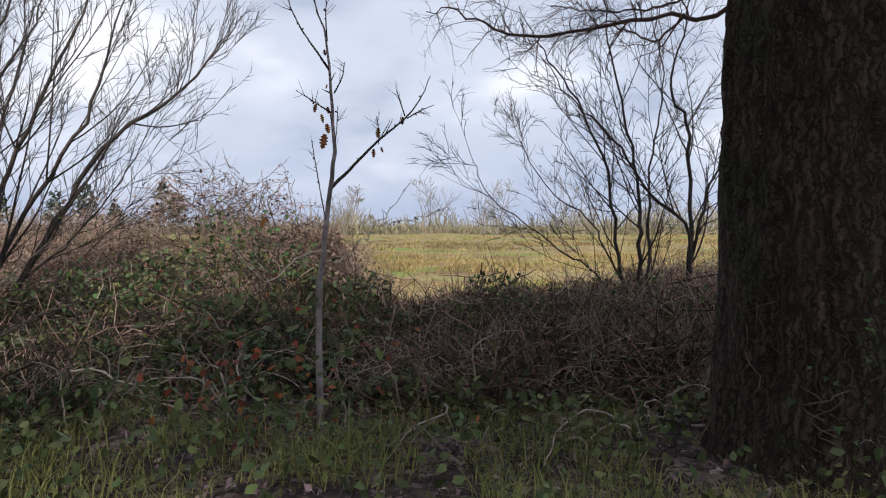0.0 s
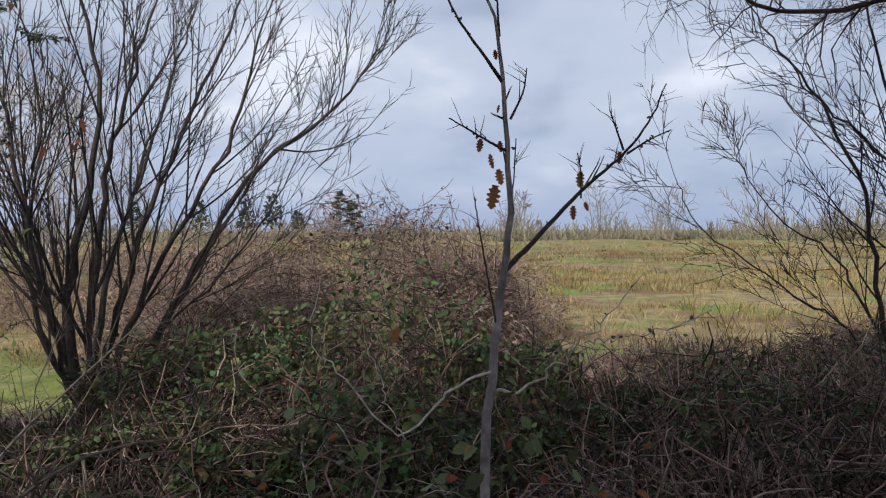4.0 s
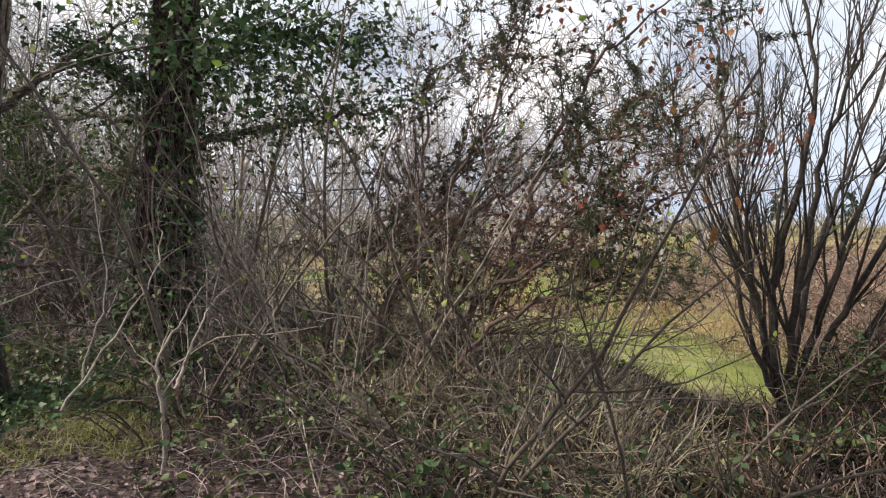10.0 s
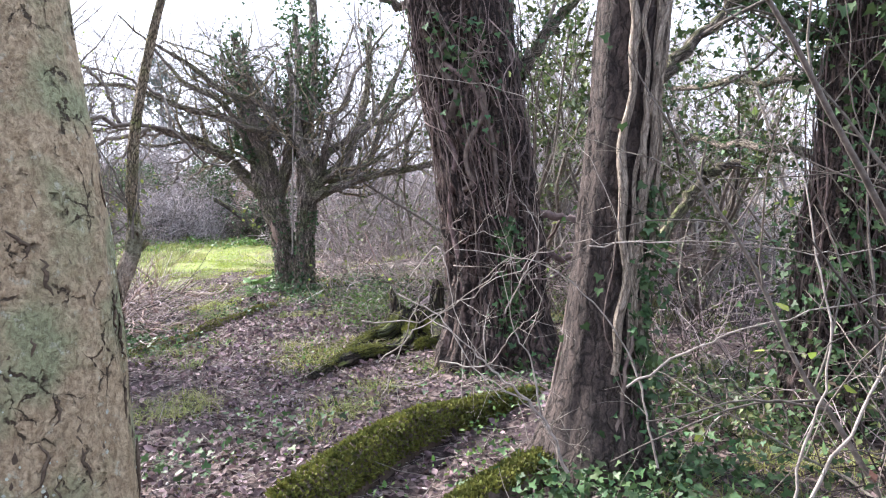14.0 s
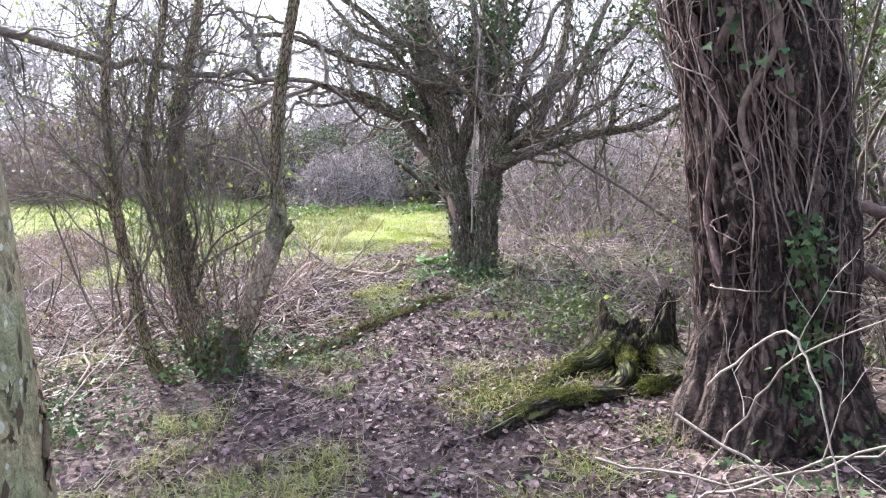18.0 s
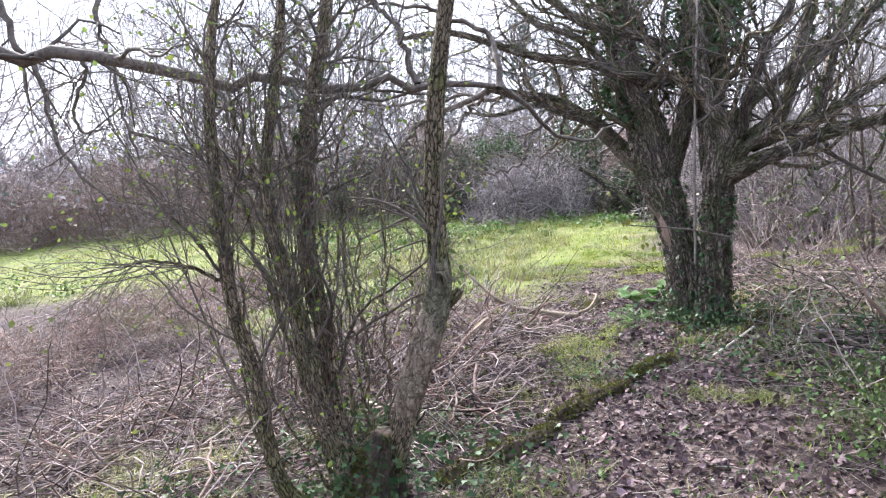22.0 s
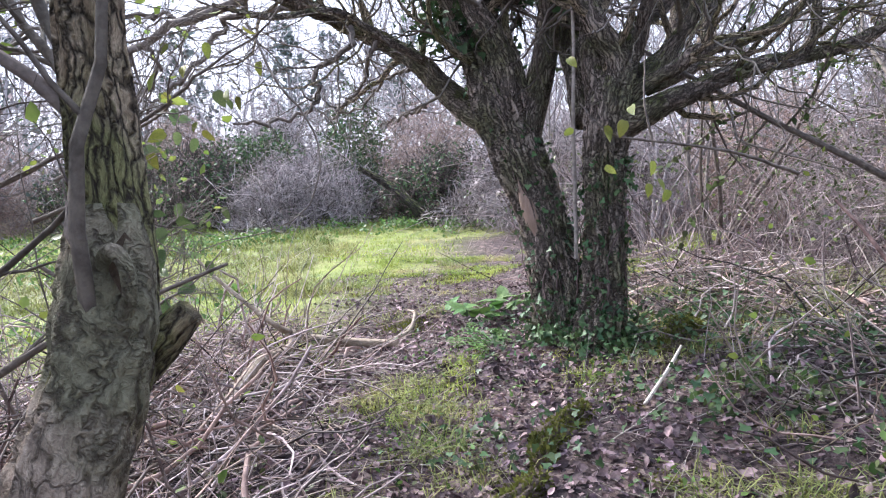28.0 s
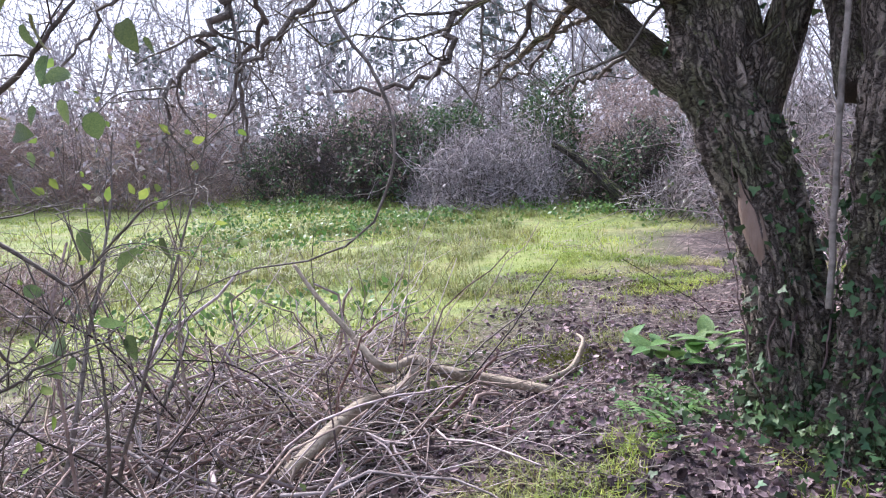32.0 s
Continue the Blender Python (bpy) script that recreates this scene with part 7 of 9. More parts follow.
ol = [([(-11.26, -3.69, 1.57), (-11.35, -3.96, 1.70), (-11.40, -4.16, 1.86), (-11.39, -4.35, 2.05), (-11.36, -4.57, 2.20), (-11.27, -4.79, 2.33), (-10.74, -4.79, 2.37), (-10.46, -4.97, 2.46)], [0.1, 0.085, 0.07, 0.062, 0.055, 0.048, 0.036, 0.02]),
      ([(-11.31, -3.81, 1.67), (-11.38, -3.88, 1.94), (-11.38, -4.05, 2.14), (-11.43, -4.15, 2.36), (-11.50, -4.24, 2.78), (-11.72, -4.52, 3.59)], [0.085, 0.07, 0.06, 0.055, 0.045, 0.025]),
      ([(-11.28, -3.70, 1.70), (-11.29, -3.74, 1.98), (-11.28, -3.82, 2.19), (-11.26, -3.95, 2.47), (-11.40, -4.06, 2.98), (-11.51, -4.33, 3.75)], [0.11, 0.09, 0.08, 0.07, 0.055, 0.03]),
      ([(-11.24, -3.66, 1.41), (-11.37, -3.54, 1.88), (-11.51, -3.50, 2.30), (-11.62, -3.56, 2.76), (-11.84, -3.53, 3.31), (-12.02, -3.65, 4.10)], [0.09, 0.072, 0.062, 0.055, 0.045, 0.025]),
      ([(-11.06, -3.05, 1.57), (-11.09, -3.04, 1.93), (-11.04, -3.15, 2.14), (-11.09, -3.24, 2.37), (-11.19, -3.30, 2.83), (-11.32, -3.47, 3.46)], [0.08, 0.066, 0.06, 0.055, 0.045, 0.025]),
      ([(-11.04, -3.09, 1.38), (-11.14, -3.17, 1.98), (-11.29, -3.19, 2.40), (-11.50, -3.17, 2.96), (-11.72, -3.23, 3.73)], [0.08, 0.06, 0.052, 0.045, 0.025]),
      ([(-11.31, -3.23, 1.61), (-11.64, -3.39, 2.24), (-11.87, -3.41, 2.90), (-12.26, -3.47, 3.76), (-12.64, -3.66, 5.21)], [0.1, 0.082, 0.075, 0.06, 0.035]),
      ([(-11.26, -3.00, 1.70), (-11.48, -3.00, 2.11), (-11.70, -2.85, 2.29), (-11.97, -2.60, 2.56), (-12.17, -2.38, 2.64), (-12.35, -2.23, 2.87), (-12.64, -1.96, 3.20), (-12.99, -1.70, 3.84)], [0.065, 0.047, 0.042, 0.038, 0.034, 0.029, 0.022, 0.012]),
      ([(-11.02, -3.01, 1.58), (-11.07, -2.83, 1.66), (-11.23, -2.65, 1.74), (-11.42, -2.48, 1.82), (-11.61, -2.27, 1.89), (-11.85, -2.03, 1.94), (-12.23, -1.65, 2.06), (-12.61, -1.21, 2.37)], [0.085, 0.056, 0.047, 0.042, 0.039, 0.035, 0.028, 0.013]),
      ([(-10.98, -2.83, 1.81), (-10.88, -2.70, 1.85), (-10.88, -2.61, 1.92), (-11.01, -2.48, 1.95), (-11.13, -2.36, 1.99), (-11.27, -2.22, 2.07), (-11.52, -2.00, 2.25), (-11.79, -1.79, 2.56)], [0.034, 0.036, 0.033, 0.03, 0.028, 0.024, 0.018, 0.008]),
      ([(-11.22, -2.91, 1.82), (-11.67, -2.77, 2.05), (-11.98, -2.74, 2.46), (-12.33, -2.69, 3.11), (-12.67, -2.77, 4.03)], [0.07, 0.055, 0.048, 0.04, 0.02]),
      ([(-11.28, -2.89, 1.80), (-12.05, -2.66, 1.98), (-12.37, -2.59, 2.31), (-12.73, -2.52, 2.92), (-13.21, -2.31, 3.87)], [0.06, 0.046, 0.042, 0.035, 0.018]),
      ([(-11.83, -2.05, 1.94), (-11.84, -1.98, 2.08), (-11.89, -1.96, 2.34), (-12.03, -1.81, 2.74)], [0.034, 0.028, 0.022, 0.012]),
      ([(-11.44, -3.65, 2.40), (-11.11, -3.90, 2.46), (-10.81, -4.12, 2.59), (-10.48, -4.37, 2.65), (-10.22, -4.53, 2.73), (-9.86, -4.84, 2.88), (-9.55, -5.19, 2.86)], [0.05, 0.042, 0.036, 0.03, 0.026, 0.02, 0.01]),
      ([(-11.15, -4.22, 2.04), (-10.79, -4.35, 2.16), (-10.47, -4.44, 2.26), (-10.07, -4.58, 2.19), (-9.82, -4.74, 2.23)], [0.024, 0.022, 0.018, 0.014, 0.007]),
      ([(-11.47, -3.68, 2.67), (-11.20, -3.87, 2.82), (-10.84, -4.17, 2.94), (-10.57, -4.39, 3.18), (-10.21, -4.70, 3.43)], [0.05, 0.04, 0.035, 0.028, 0.014])]
PL_, RL_ = [], []
for i, (c, rad) in enumerate(ol):
    P, R = bough(old, c, rad, 120 + i, bark=0.13)
    PL_.append(P)
    RL_.append(R)
lv = branch_out(np.stack(PL_), np.stack(RL_), [(8, 1.3, 30, 65, 14, 0.23, 0.05, 0.0, 0.40, 0.15), (5, 0.75, 30, 80, 9, 0.28, 0.0, 0.03, 0.55, 0.15), (4, 0.32, 30, 75, 5, 0.28, 0, 0, 0.55, 0.15), (1, 0.14, 30, 70, 3, 0.24, 0, 0, 0.6, 0.2)])
part("branch_frame", Geo().tubes(*lv[1], 7), M_HAZEL, old, "mossy olive-brown side branches", kind="stuff")
part("twig_crown", twig_geo(lv[2:], (4, 3, 3)), M_TWIG, old, kind="stuff")
# boughs drooping over the glade
dr = [[(-11.27, -4.79, 2.33), (-10.94, -4.59, 2.15), (-10.68, -4.71, 1.97), (-10.56, -4.65, 1.79), (-10.41, -4.81, 1.69), (-10.25, -5.01, 1.69)],
      [(-10.47, -4.94, 2.44), (-10.35, -5.68, 2.20), (-10.23, -5.79, 2.00), (-10.14, -5.86, 1.85), (-10.06, -5.91, 1.67), (-10.03, -5.90, 1.48)],
      [(-10.47, -4.94, 2.44), (-10.57, -5.26, 2.27), (-10.34, -5.32, 2.03), (-10.19, -5.46, 1.84), (-10.09, -5.53, 1.62)],
      [(-11.36, -4.57, 2.20), (-11.19, -4.59, 2.15), (-11.22, -4.67, 1.96), (-11.12, -4.77, 1.83), (-11.07, -4.81, 1.77)],
      [(-10.74, -4.79, 2.37), (-10.74, -5.58, 2.42), (-10.44, -6.28, 2.41), (-10.26, -6.79, 2.23), (-10.07, -6.94, 1.90)],
      [(-10.35, -5.68, 2.20), (-10.46, -5.67, 2.06), (-10.41, -5.84, 1.83), (-10.39, -5.77, 1.52), (-10.30, -5.85, 1.39)],
      [(-11.39, -4.35, 2.05), (-11.60, -4.70, 1.99), (-11.75, -5.02, 1.83), (-11.82, -5.30, 1.77)], [(-11.39, -4.17, 1.86), (-11.64, -4.53, 1.76), (-11.80, -4.87, 1.68)]]
P, R = stems_of(dr, [0.024, 0.03, 0.024, 0.02, 0.022, 0.016, 0.014, 0.012], 0.007, 30, 0.03)
for i in range(len(P)):
    part("limb", Geo().tubes(P[i:i + 1], R[i:i + 1], 9), M_TWIG, old)
lv = branch_out(P, R, [(10, 0.55, 35, 80, 8, 0.24, 0.0, 0.05, 0.45, 0.2), (4, 0.26, 30, 75, 6, 0.26, 0.02, 0.02, 0.55, 0.15), (3, 0.12, 30, 70, 3, 0.22, 0.02, 0, 0.6, 0.15)])
part("twig_crown", twig_geo(lv[1:], (5, 4, 3)), M_TWIG, old, kind="stuff")
n = 5
az = np.radians(np.linspace(110, 280, n) + rng.normal(size=n) * 8)
kk = rng.integers(120, 175, n)
st = np.where((np.sin(az) < 0.1)[:, None], P1[kk], P2[kk])
P, R = grow(st, np.stack([np.cos(az), np.sin(az), rng.uniform(1.3, 2.2, n)], 1), rng.uniform(2.2, 3.4, n), rng.uniform(0.04, 0.06, n), 20, 0.2, 0.05, 0.2, 0.0)
for i in range(n):
    part("limb", Geo().tubes(P[i:i + 1], R[i:i + 1], 10), M_BARK, old)
lv = branch_out(P, R, [(8, 1.2, 35, 75, 8, 0.18, 0.02, 0.03, 0.38, 0.25), (5, 0.5, 30, 70, 5, 0.2, 0.0, 0.03, 0.5, 0.15), (3, 0.22, 30, 70, 3, 0.2, 0, 0, 0.6, 0.15)])
part("twig_crown", twig_geo(lv[1:], (5, 3, 3)), M_TWIG, old, kind="stuff")
g = Geo()
c = np.concatenate([PL_[1][8:], PL_[3][14:], PL_[5][14:], PL_[6][8:]])
p = np.repeat(c, 80, 0) + rng.normal(size=(80 * len(c), 3)) * (0.13, 0.13, 0.16)
p = p[vnoise(p * 2.6, 27) > -0.05]
g.scatter(IVYLEAF, p, rng.normal(size=p.shape) + (0, 0, -0.5), rng.normal(size=p.shape) * 0.7 + (0, 0, 0.7), rng.uniform(0.03, 0.07, len(p)))
part("ivy_crown", g, M_IVY, old, "green ivy on the upper boughs", kind="stuff")
for Pk, Rk, n_st, n_lf, hi in ((P1, R1, 12, 900, 0.62), (P2, R2, 10, 900, 0.5)):
    st, lf = ivy_on(Pk, np.interp(np.linspace(0, 1, len(Pk)), np.linspace(0, 1, len(Rk)), Rk), n_st, n_lf, 0.0, hi, 0.02, 0.045, (0.003, 0.007), 0.03, 0.02)
    part("ivy_growth", st, M_IVYSTEM, old, kind="stuff")
    part("ivy_foliage", lf, M_IVY, old, kind="stuff")
for Pk, Rk in ((P1, R1), (P2, R2)):
    _, lf = ivy_on(Pk, np.interp(np.linspace(0, 1, len(Pk)), np.linspace(0, 1, len(Rk)), Rk), 1, 900, 0.0, 0.17, 0.018, 0.04, (0.003, 0.006), 0.06, 0.02)
    part("ivy_foliage", lf, M_IVY, old, "ivy thick round the foot", kind="stuff")
g = Geo()
n = 3000
c = np.concatenate([q[12:] for q in PL_[:13]])
c = c[c[:, 2] > 2.7]
p = c[rng.integers(0, len(c), n)] + rng.normal(size=(n, 3)) * (0.14, 0.14, 0.18)
p = p[vnoise(p * 2.0, 37) > -0.05]
g.scatter(IVYLEAF, p, rng.normal(size=p.shape) + (0, 0, -0.5), rng.normal(size=p.shape) * 0.7 + (0, 0, 0.7), rng.uniform(0.035, 0.075, len(p)))
part("ivy_crown", g, M_IVY, old, "green ivy on the upper boughs", kind="stuff")
g = Geo()
n = 700
p = np.array([-10.95, -3.15, 0.36]) + rng.normal(size=(n, 3)) * (0.2, 0.24, 0.08)
p[:, 2] = height(p[:, 0], p[:, 1]) + rng.uniform(0.01, 0.14, n)
g.scatter(IVYLEAF, p, rng.normal(size=p.shape) + (0.3, 0, 0), rng.normal(size=p.shape) * 0.6 + (0.5, 0, 0.7), rng.uniform(0.02, 0.045, n))
part("foot_ivy", g, M_IVY, old, "ivy crowding the foot of the trunk", kind="stuff")
P, R = stems_of([[(-10.94, -3.26, 0.84), (-10.96, -3.26, 1.27), (-10.96, -3.26, 1.64), (-10.97, -3.25, 2.02), (-11.03, -3.26, 2.41), (-11.13, -3.27, 3.02)]], 0.013, 0.009, 26, 0.002)
part("ivy_rope", Geo().tubes(P, R, 7), M_GREYTWIG, old, "thin straight grey stem against the trunk")

# ---- near sprays of hazel that hang over the path's end ----
def spray(name, ctrls, r0, leaves, label, spec=None, sizes=(0.03, 0.05), share_mesh=None):
    c = ctrls[0][0]
    ob = thing(name, tuple(c), label, "branch")
    P, R = stems_of(ctrls, r0, 0.0016, 26, 0.004)
    for i in range(len(P)):
        part("branch", Geo().tubes(P[i:i + 1], R[i:i + 1], 6), M_TWIG, ob)
    if spec:
        lv = branch_out(P, R, spec)
        part("twig_crown", twig_geo(lv[1:], (4, 3, 3)), M_TWIG, ob, kind="stuff")
    for q in leaves:
        single_leaf(ob, q, rng.normal(size=3) * 0.5 + (0, 0, -0.8), rng.uniform(*sizes), share_mesh or FRESH_MESH, nrm=rng.normal(size=3) * 0.5 + (0.8, 0.3, 0.2))
    return ob


spray("hazel_spray", [[(-9.55, -4.36, 2.07), (-9.50, -4.20, 1.81), (-9.50, -4.08, 1.67), (-9.50, -4.02, 1.53), (-9.47, -4.02, 1.38), (-9.42, -4.07, 1.27), (-9.37, -4.20, 1.20), (-9.31, -4.43, 1.15), (-9.22, -4.68, 1.05), (-9.12, -4.94, 0.93)]], 0.006, [],
      "long bare twig arching down in a loop", [(8, 0.14, 30, 70, 5, 0.15, 0, 0, 0.5, 0.3)])
spray("hazel_spray", [[(-8.93, -2.28, 1.39), (-8.75, -2.42, 1.45), (-8.63, -2.54, 1.48), (-8.52, -2.65, 1.50), (-8.47, -2.71, 1.54), (-8.46, -2.74, 1.58)], [(-8.58, -2.60, 1.48), (-8.59, -2.62, 1.58), (-8.62, -2.62, 1.69)]], [0.005, 0.003],
      [(-8.48, -2.65, 1.54), (-8.47, -2.69, 1.53), (-8.47, -2.76, 1.53), (-8.51, -2.70, 1.44), (-8.54, -2.60, 1.45), (-8.54, -2.59, 1.41), (-8.55, -2.61, 1.40), (-8.61, -2.57, 1.38), (-8.49, -2.77, 1.68), (-8.51, -2.64, 1.57)],
      "thin twig with a few yellow-green leaves near eye height", [(4, 0.1, 30, 70, 4, 0.15, 0, 0, 0.5, 0.2)], (0.03, 0.046))
spray("hazel_spray", [[(-8.25, -4.43, 1.41), (-8.34, -4.08, 1.54), (-8.41, -3.85, 1.63), (-8.45, -3.71, 1.73), (-8.53, -3.58, 1.83), (-8.57, -3.53, 1.91)], [(-8.35, -4.34, 1.82), (-8.43, -4.08, 1.82), (-8.46, -3.92, 1.83), (-8.54, -3.79, 1.86)], [(-8.39, -3.91, 1.61), (-8.40, -3.95, 1.50), (-8.46, -4.02, 1.39), (-8.50, -4.09, 1.14)],
      [(-8.39, -4.32, 1.22), (-8.45, -4.19, 1.10), (-8.45, -4.14, 0.98), (-8.41, -4.18, 0.84)], [(-8.46, -4.27, 1.50), (-8.49, -4.19, 1.39), (-8.46, -4.20, 1.21), (-8.45, -4.14, 0.94)]], [0.009, 0.006, 0.004, 0.007, 0.008],
      [(-8.41, -3.82, 1.68), (-8.44, -3.74, 1.60), (-8.44, -3.72, 1.58), (-8.48, -3.63, 1.66), (-8.47, -3.66, 1.68), (-8.52, -3.59, 1.75), (-8.42, -3.83, 1.58), (-8.39, -3.92, 1.63), (-8.40, -3.95, 1.68), (-8.38, -3.98, 1.49), (-8.44, -4.04, 1.28), (-8.46, -4.01, 1.37), (-8.52, -3.59, 1.82), (-8.50, -3.73, 1.81),
       (-8.49, -3.86, 1.82), (-8.44, -4.16, 0.93), (-8.45, -4.19, 1.12), (-8.48, -4.10, 1.06), (-8.52, -3.98, 0.84), (-8.39, -4.00, 1.61), (-8.43, -3.90, 1.53), (-8.45, -3.77, 1.75)],
      "overhanging twigs with fresh green leaves beside the path", [(8, 0.3, 25, 65, 6, 0.16, 0, 0.02, 0.5, 0.15), (4, 0.13, 30, 70, 4, 0.18, 0, 0, 0.6, 0.2)], (0.03, 0.055))

spray("hazel_spray", [[(-8.16, -4.04, 1.37), (-8.22, -3.83, 1.43), (-8.25, -3.76, 1.37), (-8.24, -3.75, 1.26), (-8.22, -3.77, 1.15), (-8.24, -3.80, 1.00)], [(-8.19, -4.04, 1.20), (-8.25, -3.86, 1.29), (-8.29, -3.79, 1.32), (-8.37, -3.76, 1.36)], [(-8.17, -4.03, 0.98), (-8.22, -3.85, 1.09), (-8.27, -3.77, 1.15), (-8.36, -3.73, 1.19), (-8.44, -3.70, 1.26)], [(-8.46, -4.33, 1.03), (-8.57, -4.13, 1.10), (-8.63, -4.06, 1.15), (-8.73, -4.03, 1.17)]], [0.007, 0.005, 0.006, 0.005],
      [(-8.25, -3.80, 1.54), (-8.27, -3.77, 1.53), (-8.26, -3.83, 1.50), (-8.26, -3.75, 1.38), (-8.24, -3.78, 1.33), (-8.26, -3.73, 1.29), (-8.22, -3.79, 1.25), (-8.24, -3.75, 1.20), (-8.21, -3.79, 1.17), (-8.30, -3.77, 1.34), (-8.34, -3.75, 1.36), (-8.22, -3.75, 1.08), (-8.20, -3.80, 1.03), (-8.28, -3.75, 1.16), (-8.36, -3.73, 1.18), (-8.33, -3.76, 1.11), (-8.24, -3.79, 1.42), (-8.23, -3.81, 1.37), (-8.62, -4.09, 1.19), (-8.65, -4.04, 1.15), (-8.72, -4.05, 1.21), (-8.62, -4.11, 1.27), (-8.75, -4.00, 1.18)],
      "grey-green leaves on dark twigs close beside the path", [(9, 0.25, 25, 65, 6, 0.18, 0, 0.03, 0.5, 0.1), (4, 0.12, 30, 70, 4, 0.18, 0, 0, 0.6, 0.2)], (0.03, 0.055), DARKLEAF_MESH)
spray("hazel_spray", [[(-8.52, -4.37, 1.46), (-8.63, -4.11, 1.61), (-8.65, -4.01, 1.67), (-8.70, -3.97, 1.75), (-8.73, -3.95, 1.82)], [(-8.57, -4.30, 1.42), (-8.66, -4.15, 1.31), (-8.70, -4.09, 1.27), (-8.75, -4.04, 1.34), (-8.81, -3.99, 1.41), (-8.89, -3.97, 1.42)], [(-8.58, -4.24, 1.26), (-8.63, -4.22, 1.12), (-8.71, -4.22, 1.19), (-8.78, -4.15, 1.29)]],
      [0.007, 0.005, 0.004], [(-8.74, -3.91, 1.71), (-8.76, -3.87, 1.68), (-8.66, -4.06, 1.58), (-8.69, -4.02, 1.59), (-8.71, -3.99, 1.57), (-8.66, -4.00, 1.66), (-8.68, -3.97, 1.63), (-8.64, -4.14, 1.47), (-8.67, -4.11, 1.50), (-8.67, -4.18, 1.13), (-8.69, -4.16, 1.16), (-8.81, -3.97, 1.35), (-8.78, -4.00, 1.33), (-8.65, -4.13, 1.54), (-8.73, -4.08, 1.37), (-8.64, -4.03, 1.71)],
      "leafy hazel twigs leaning in from beside the path", [(9, 0.25, 25, 65, 6, 0.16, 0, 0.03, 0.5, 0.15), (4, 0.12, 30, 70, 4, 0.18, 0, 0, 0.6, 0.2)], (0.04, 0.065), DARKLEAF_MESH)

pb = thing("elder_shoots", (-4.72, 0.51, 0.82), "pale thin shoots leaning across the ivy tree's foot", "shrub")
P, R = stems_of([[(-4.72, 0.51, 0.82), (-4.72, 0.40, 1.03), (-4.75, 0.24, 1.16), (-4.79, 0.11, 1.26), (-4.87, -0.10, 1.36)],
                 [(-4.72, 0.41, 1.01), (-4.73, 0.37, 1.22), (-4.73, 0.31, 1.32), (-4.73, 0.26, 1.53)],
                 [(-4.86, 0.83, 0.81), (-4.88, 0.72, 1.21), (-4.86, 0.44, 1.53), (-4.91, 0.05, 1.59)],
                 [(-4.67, 0.70, 1.16), (-4.83, 1.05, 1.33), (-5.01, 1.55, 1.45), (-5.20, 2.08, 1.62)],
                 [(-4.98, 0.56, 1.61), (-4.94, 0.93, 1.64), (-4.90, 1.40, 1.62), (-4.96, 1.76, 1.66)],
                 [(-4.30, 1.11, 0.81), (-4.57, 1.41, 1.17), (-4.82, 1.61, 1.49), (-5.05, 1.62, 1.77), (-5.30, 1.85, 2.08)],
                 [(-4.17, 1.58, 0.89), (-4.29, 1.67, 1.05), (-4.43, 1.80, 1.26), (-4.57, 2.03, 1.41)],
                 [(-4.51, 1.20, 0.86), (-4.67, 1.32, 1.37), (-4.90, 1.23, 1.96), (-5.00, 0.98, 2.40)],
[(-5.3, -0.37, 1.02), (-5.2, -0.13, 1.23), (-5.1, 0.08, 1.39), (-5.0, 0.25, 1.52), (-4.9, 0.41, 1.62)],
                 [(-5.2, -0.2, 1.43), (-5.14, -0.08, 1.57), (-5.08, -0.02, 1.52), (-5.02, 0.02, 1.38), (-4.96, 0.08, 1.27), (-4.9, 0.19, 1.14)],
                 [(-5.3, -0.36, 0.83), (-5.24, -0.26, 1.08), (-5.18, -0.15, 1.35), (-5.12, -0.04, 1.54), (-5.06, 0.12, 1.64), (-5.0, 0.24, 1.63)],
                 [(-5.0, 0.24, 1.33), (-5.03, 0.3, 1.47), (-5.05, 0.36, 1.59), (-5.08, 0.34, 1.7), (-5.1, 0.26, 1.8)],
                 [(-4.9, 0.0, 1.15), (-4.83, 0.19, 1.16), (-4.77, 0.3, 1.31), (-4.7, 0.39, 1.4)],
                 [(-5.2, -0.26, 1.36), (-5.12, -0.05, 1.28), (-5.05, 0.11, 1.09), (-4.97, 0.35, 0.97), (-4.9, 0.46, 0.82)],
                 [(-5.2, -0.42, 1.23), (-5.16, -0.1, 1.27), (-5.12, 0.19, 1.44), (-5.08, 0.42, 1.59), (-5.04, 0.68, 1.62), (-5.0, 1.27, 1.62)],
                 [(-5.6, -0.27, 2.35), (-5.49, 0.13, 2.27), (-5.38, 0.39, 2.11), (-5.26, 0.59, 1.88), (-5.15, 0.68, 1.63)],
                 [(-3.88, 1.5, 0.5), (-3.9, 1.48, 0.9), (-3.95, 1.47, 1.06), (-4.0, 1.56, 1.21), (-4.05, 1.65, 1.34), (-4.1, 1.78, 1.48)]], [0.009, 0.005, 0.006, 0.006, 0.004, 0.009, 0.016, 0.007, 0.005, 0.004, 0.004, 0.004, 0.004, 0.0045, 0.004, 0.003, 0.016], 0.0015, 26, 0.01)
for i in range(len(P)):
    part("shoot", Geo().tubes(P[i:i + 1], R[i:i + 1] * 0.8, 6), M_GREYTWIG, pb)
lv = branch_out(P, R, [(4, 0.3, 25, 65, 6, 0.14, 0, 0.02, 0.5, 0.15), (3, 0.14, 25, 65, 3, 0.16, 0, 0, 0.6, 0.2)])
part("twig_crown", twig_geo(lv[1:], (4, 3)), M_GREYTWIG, pb, kind="stuff")

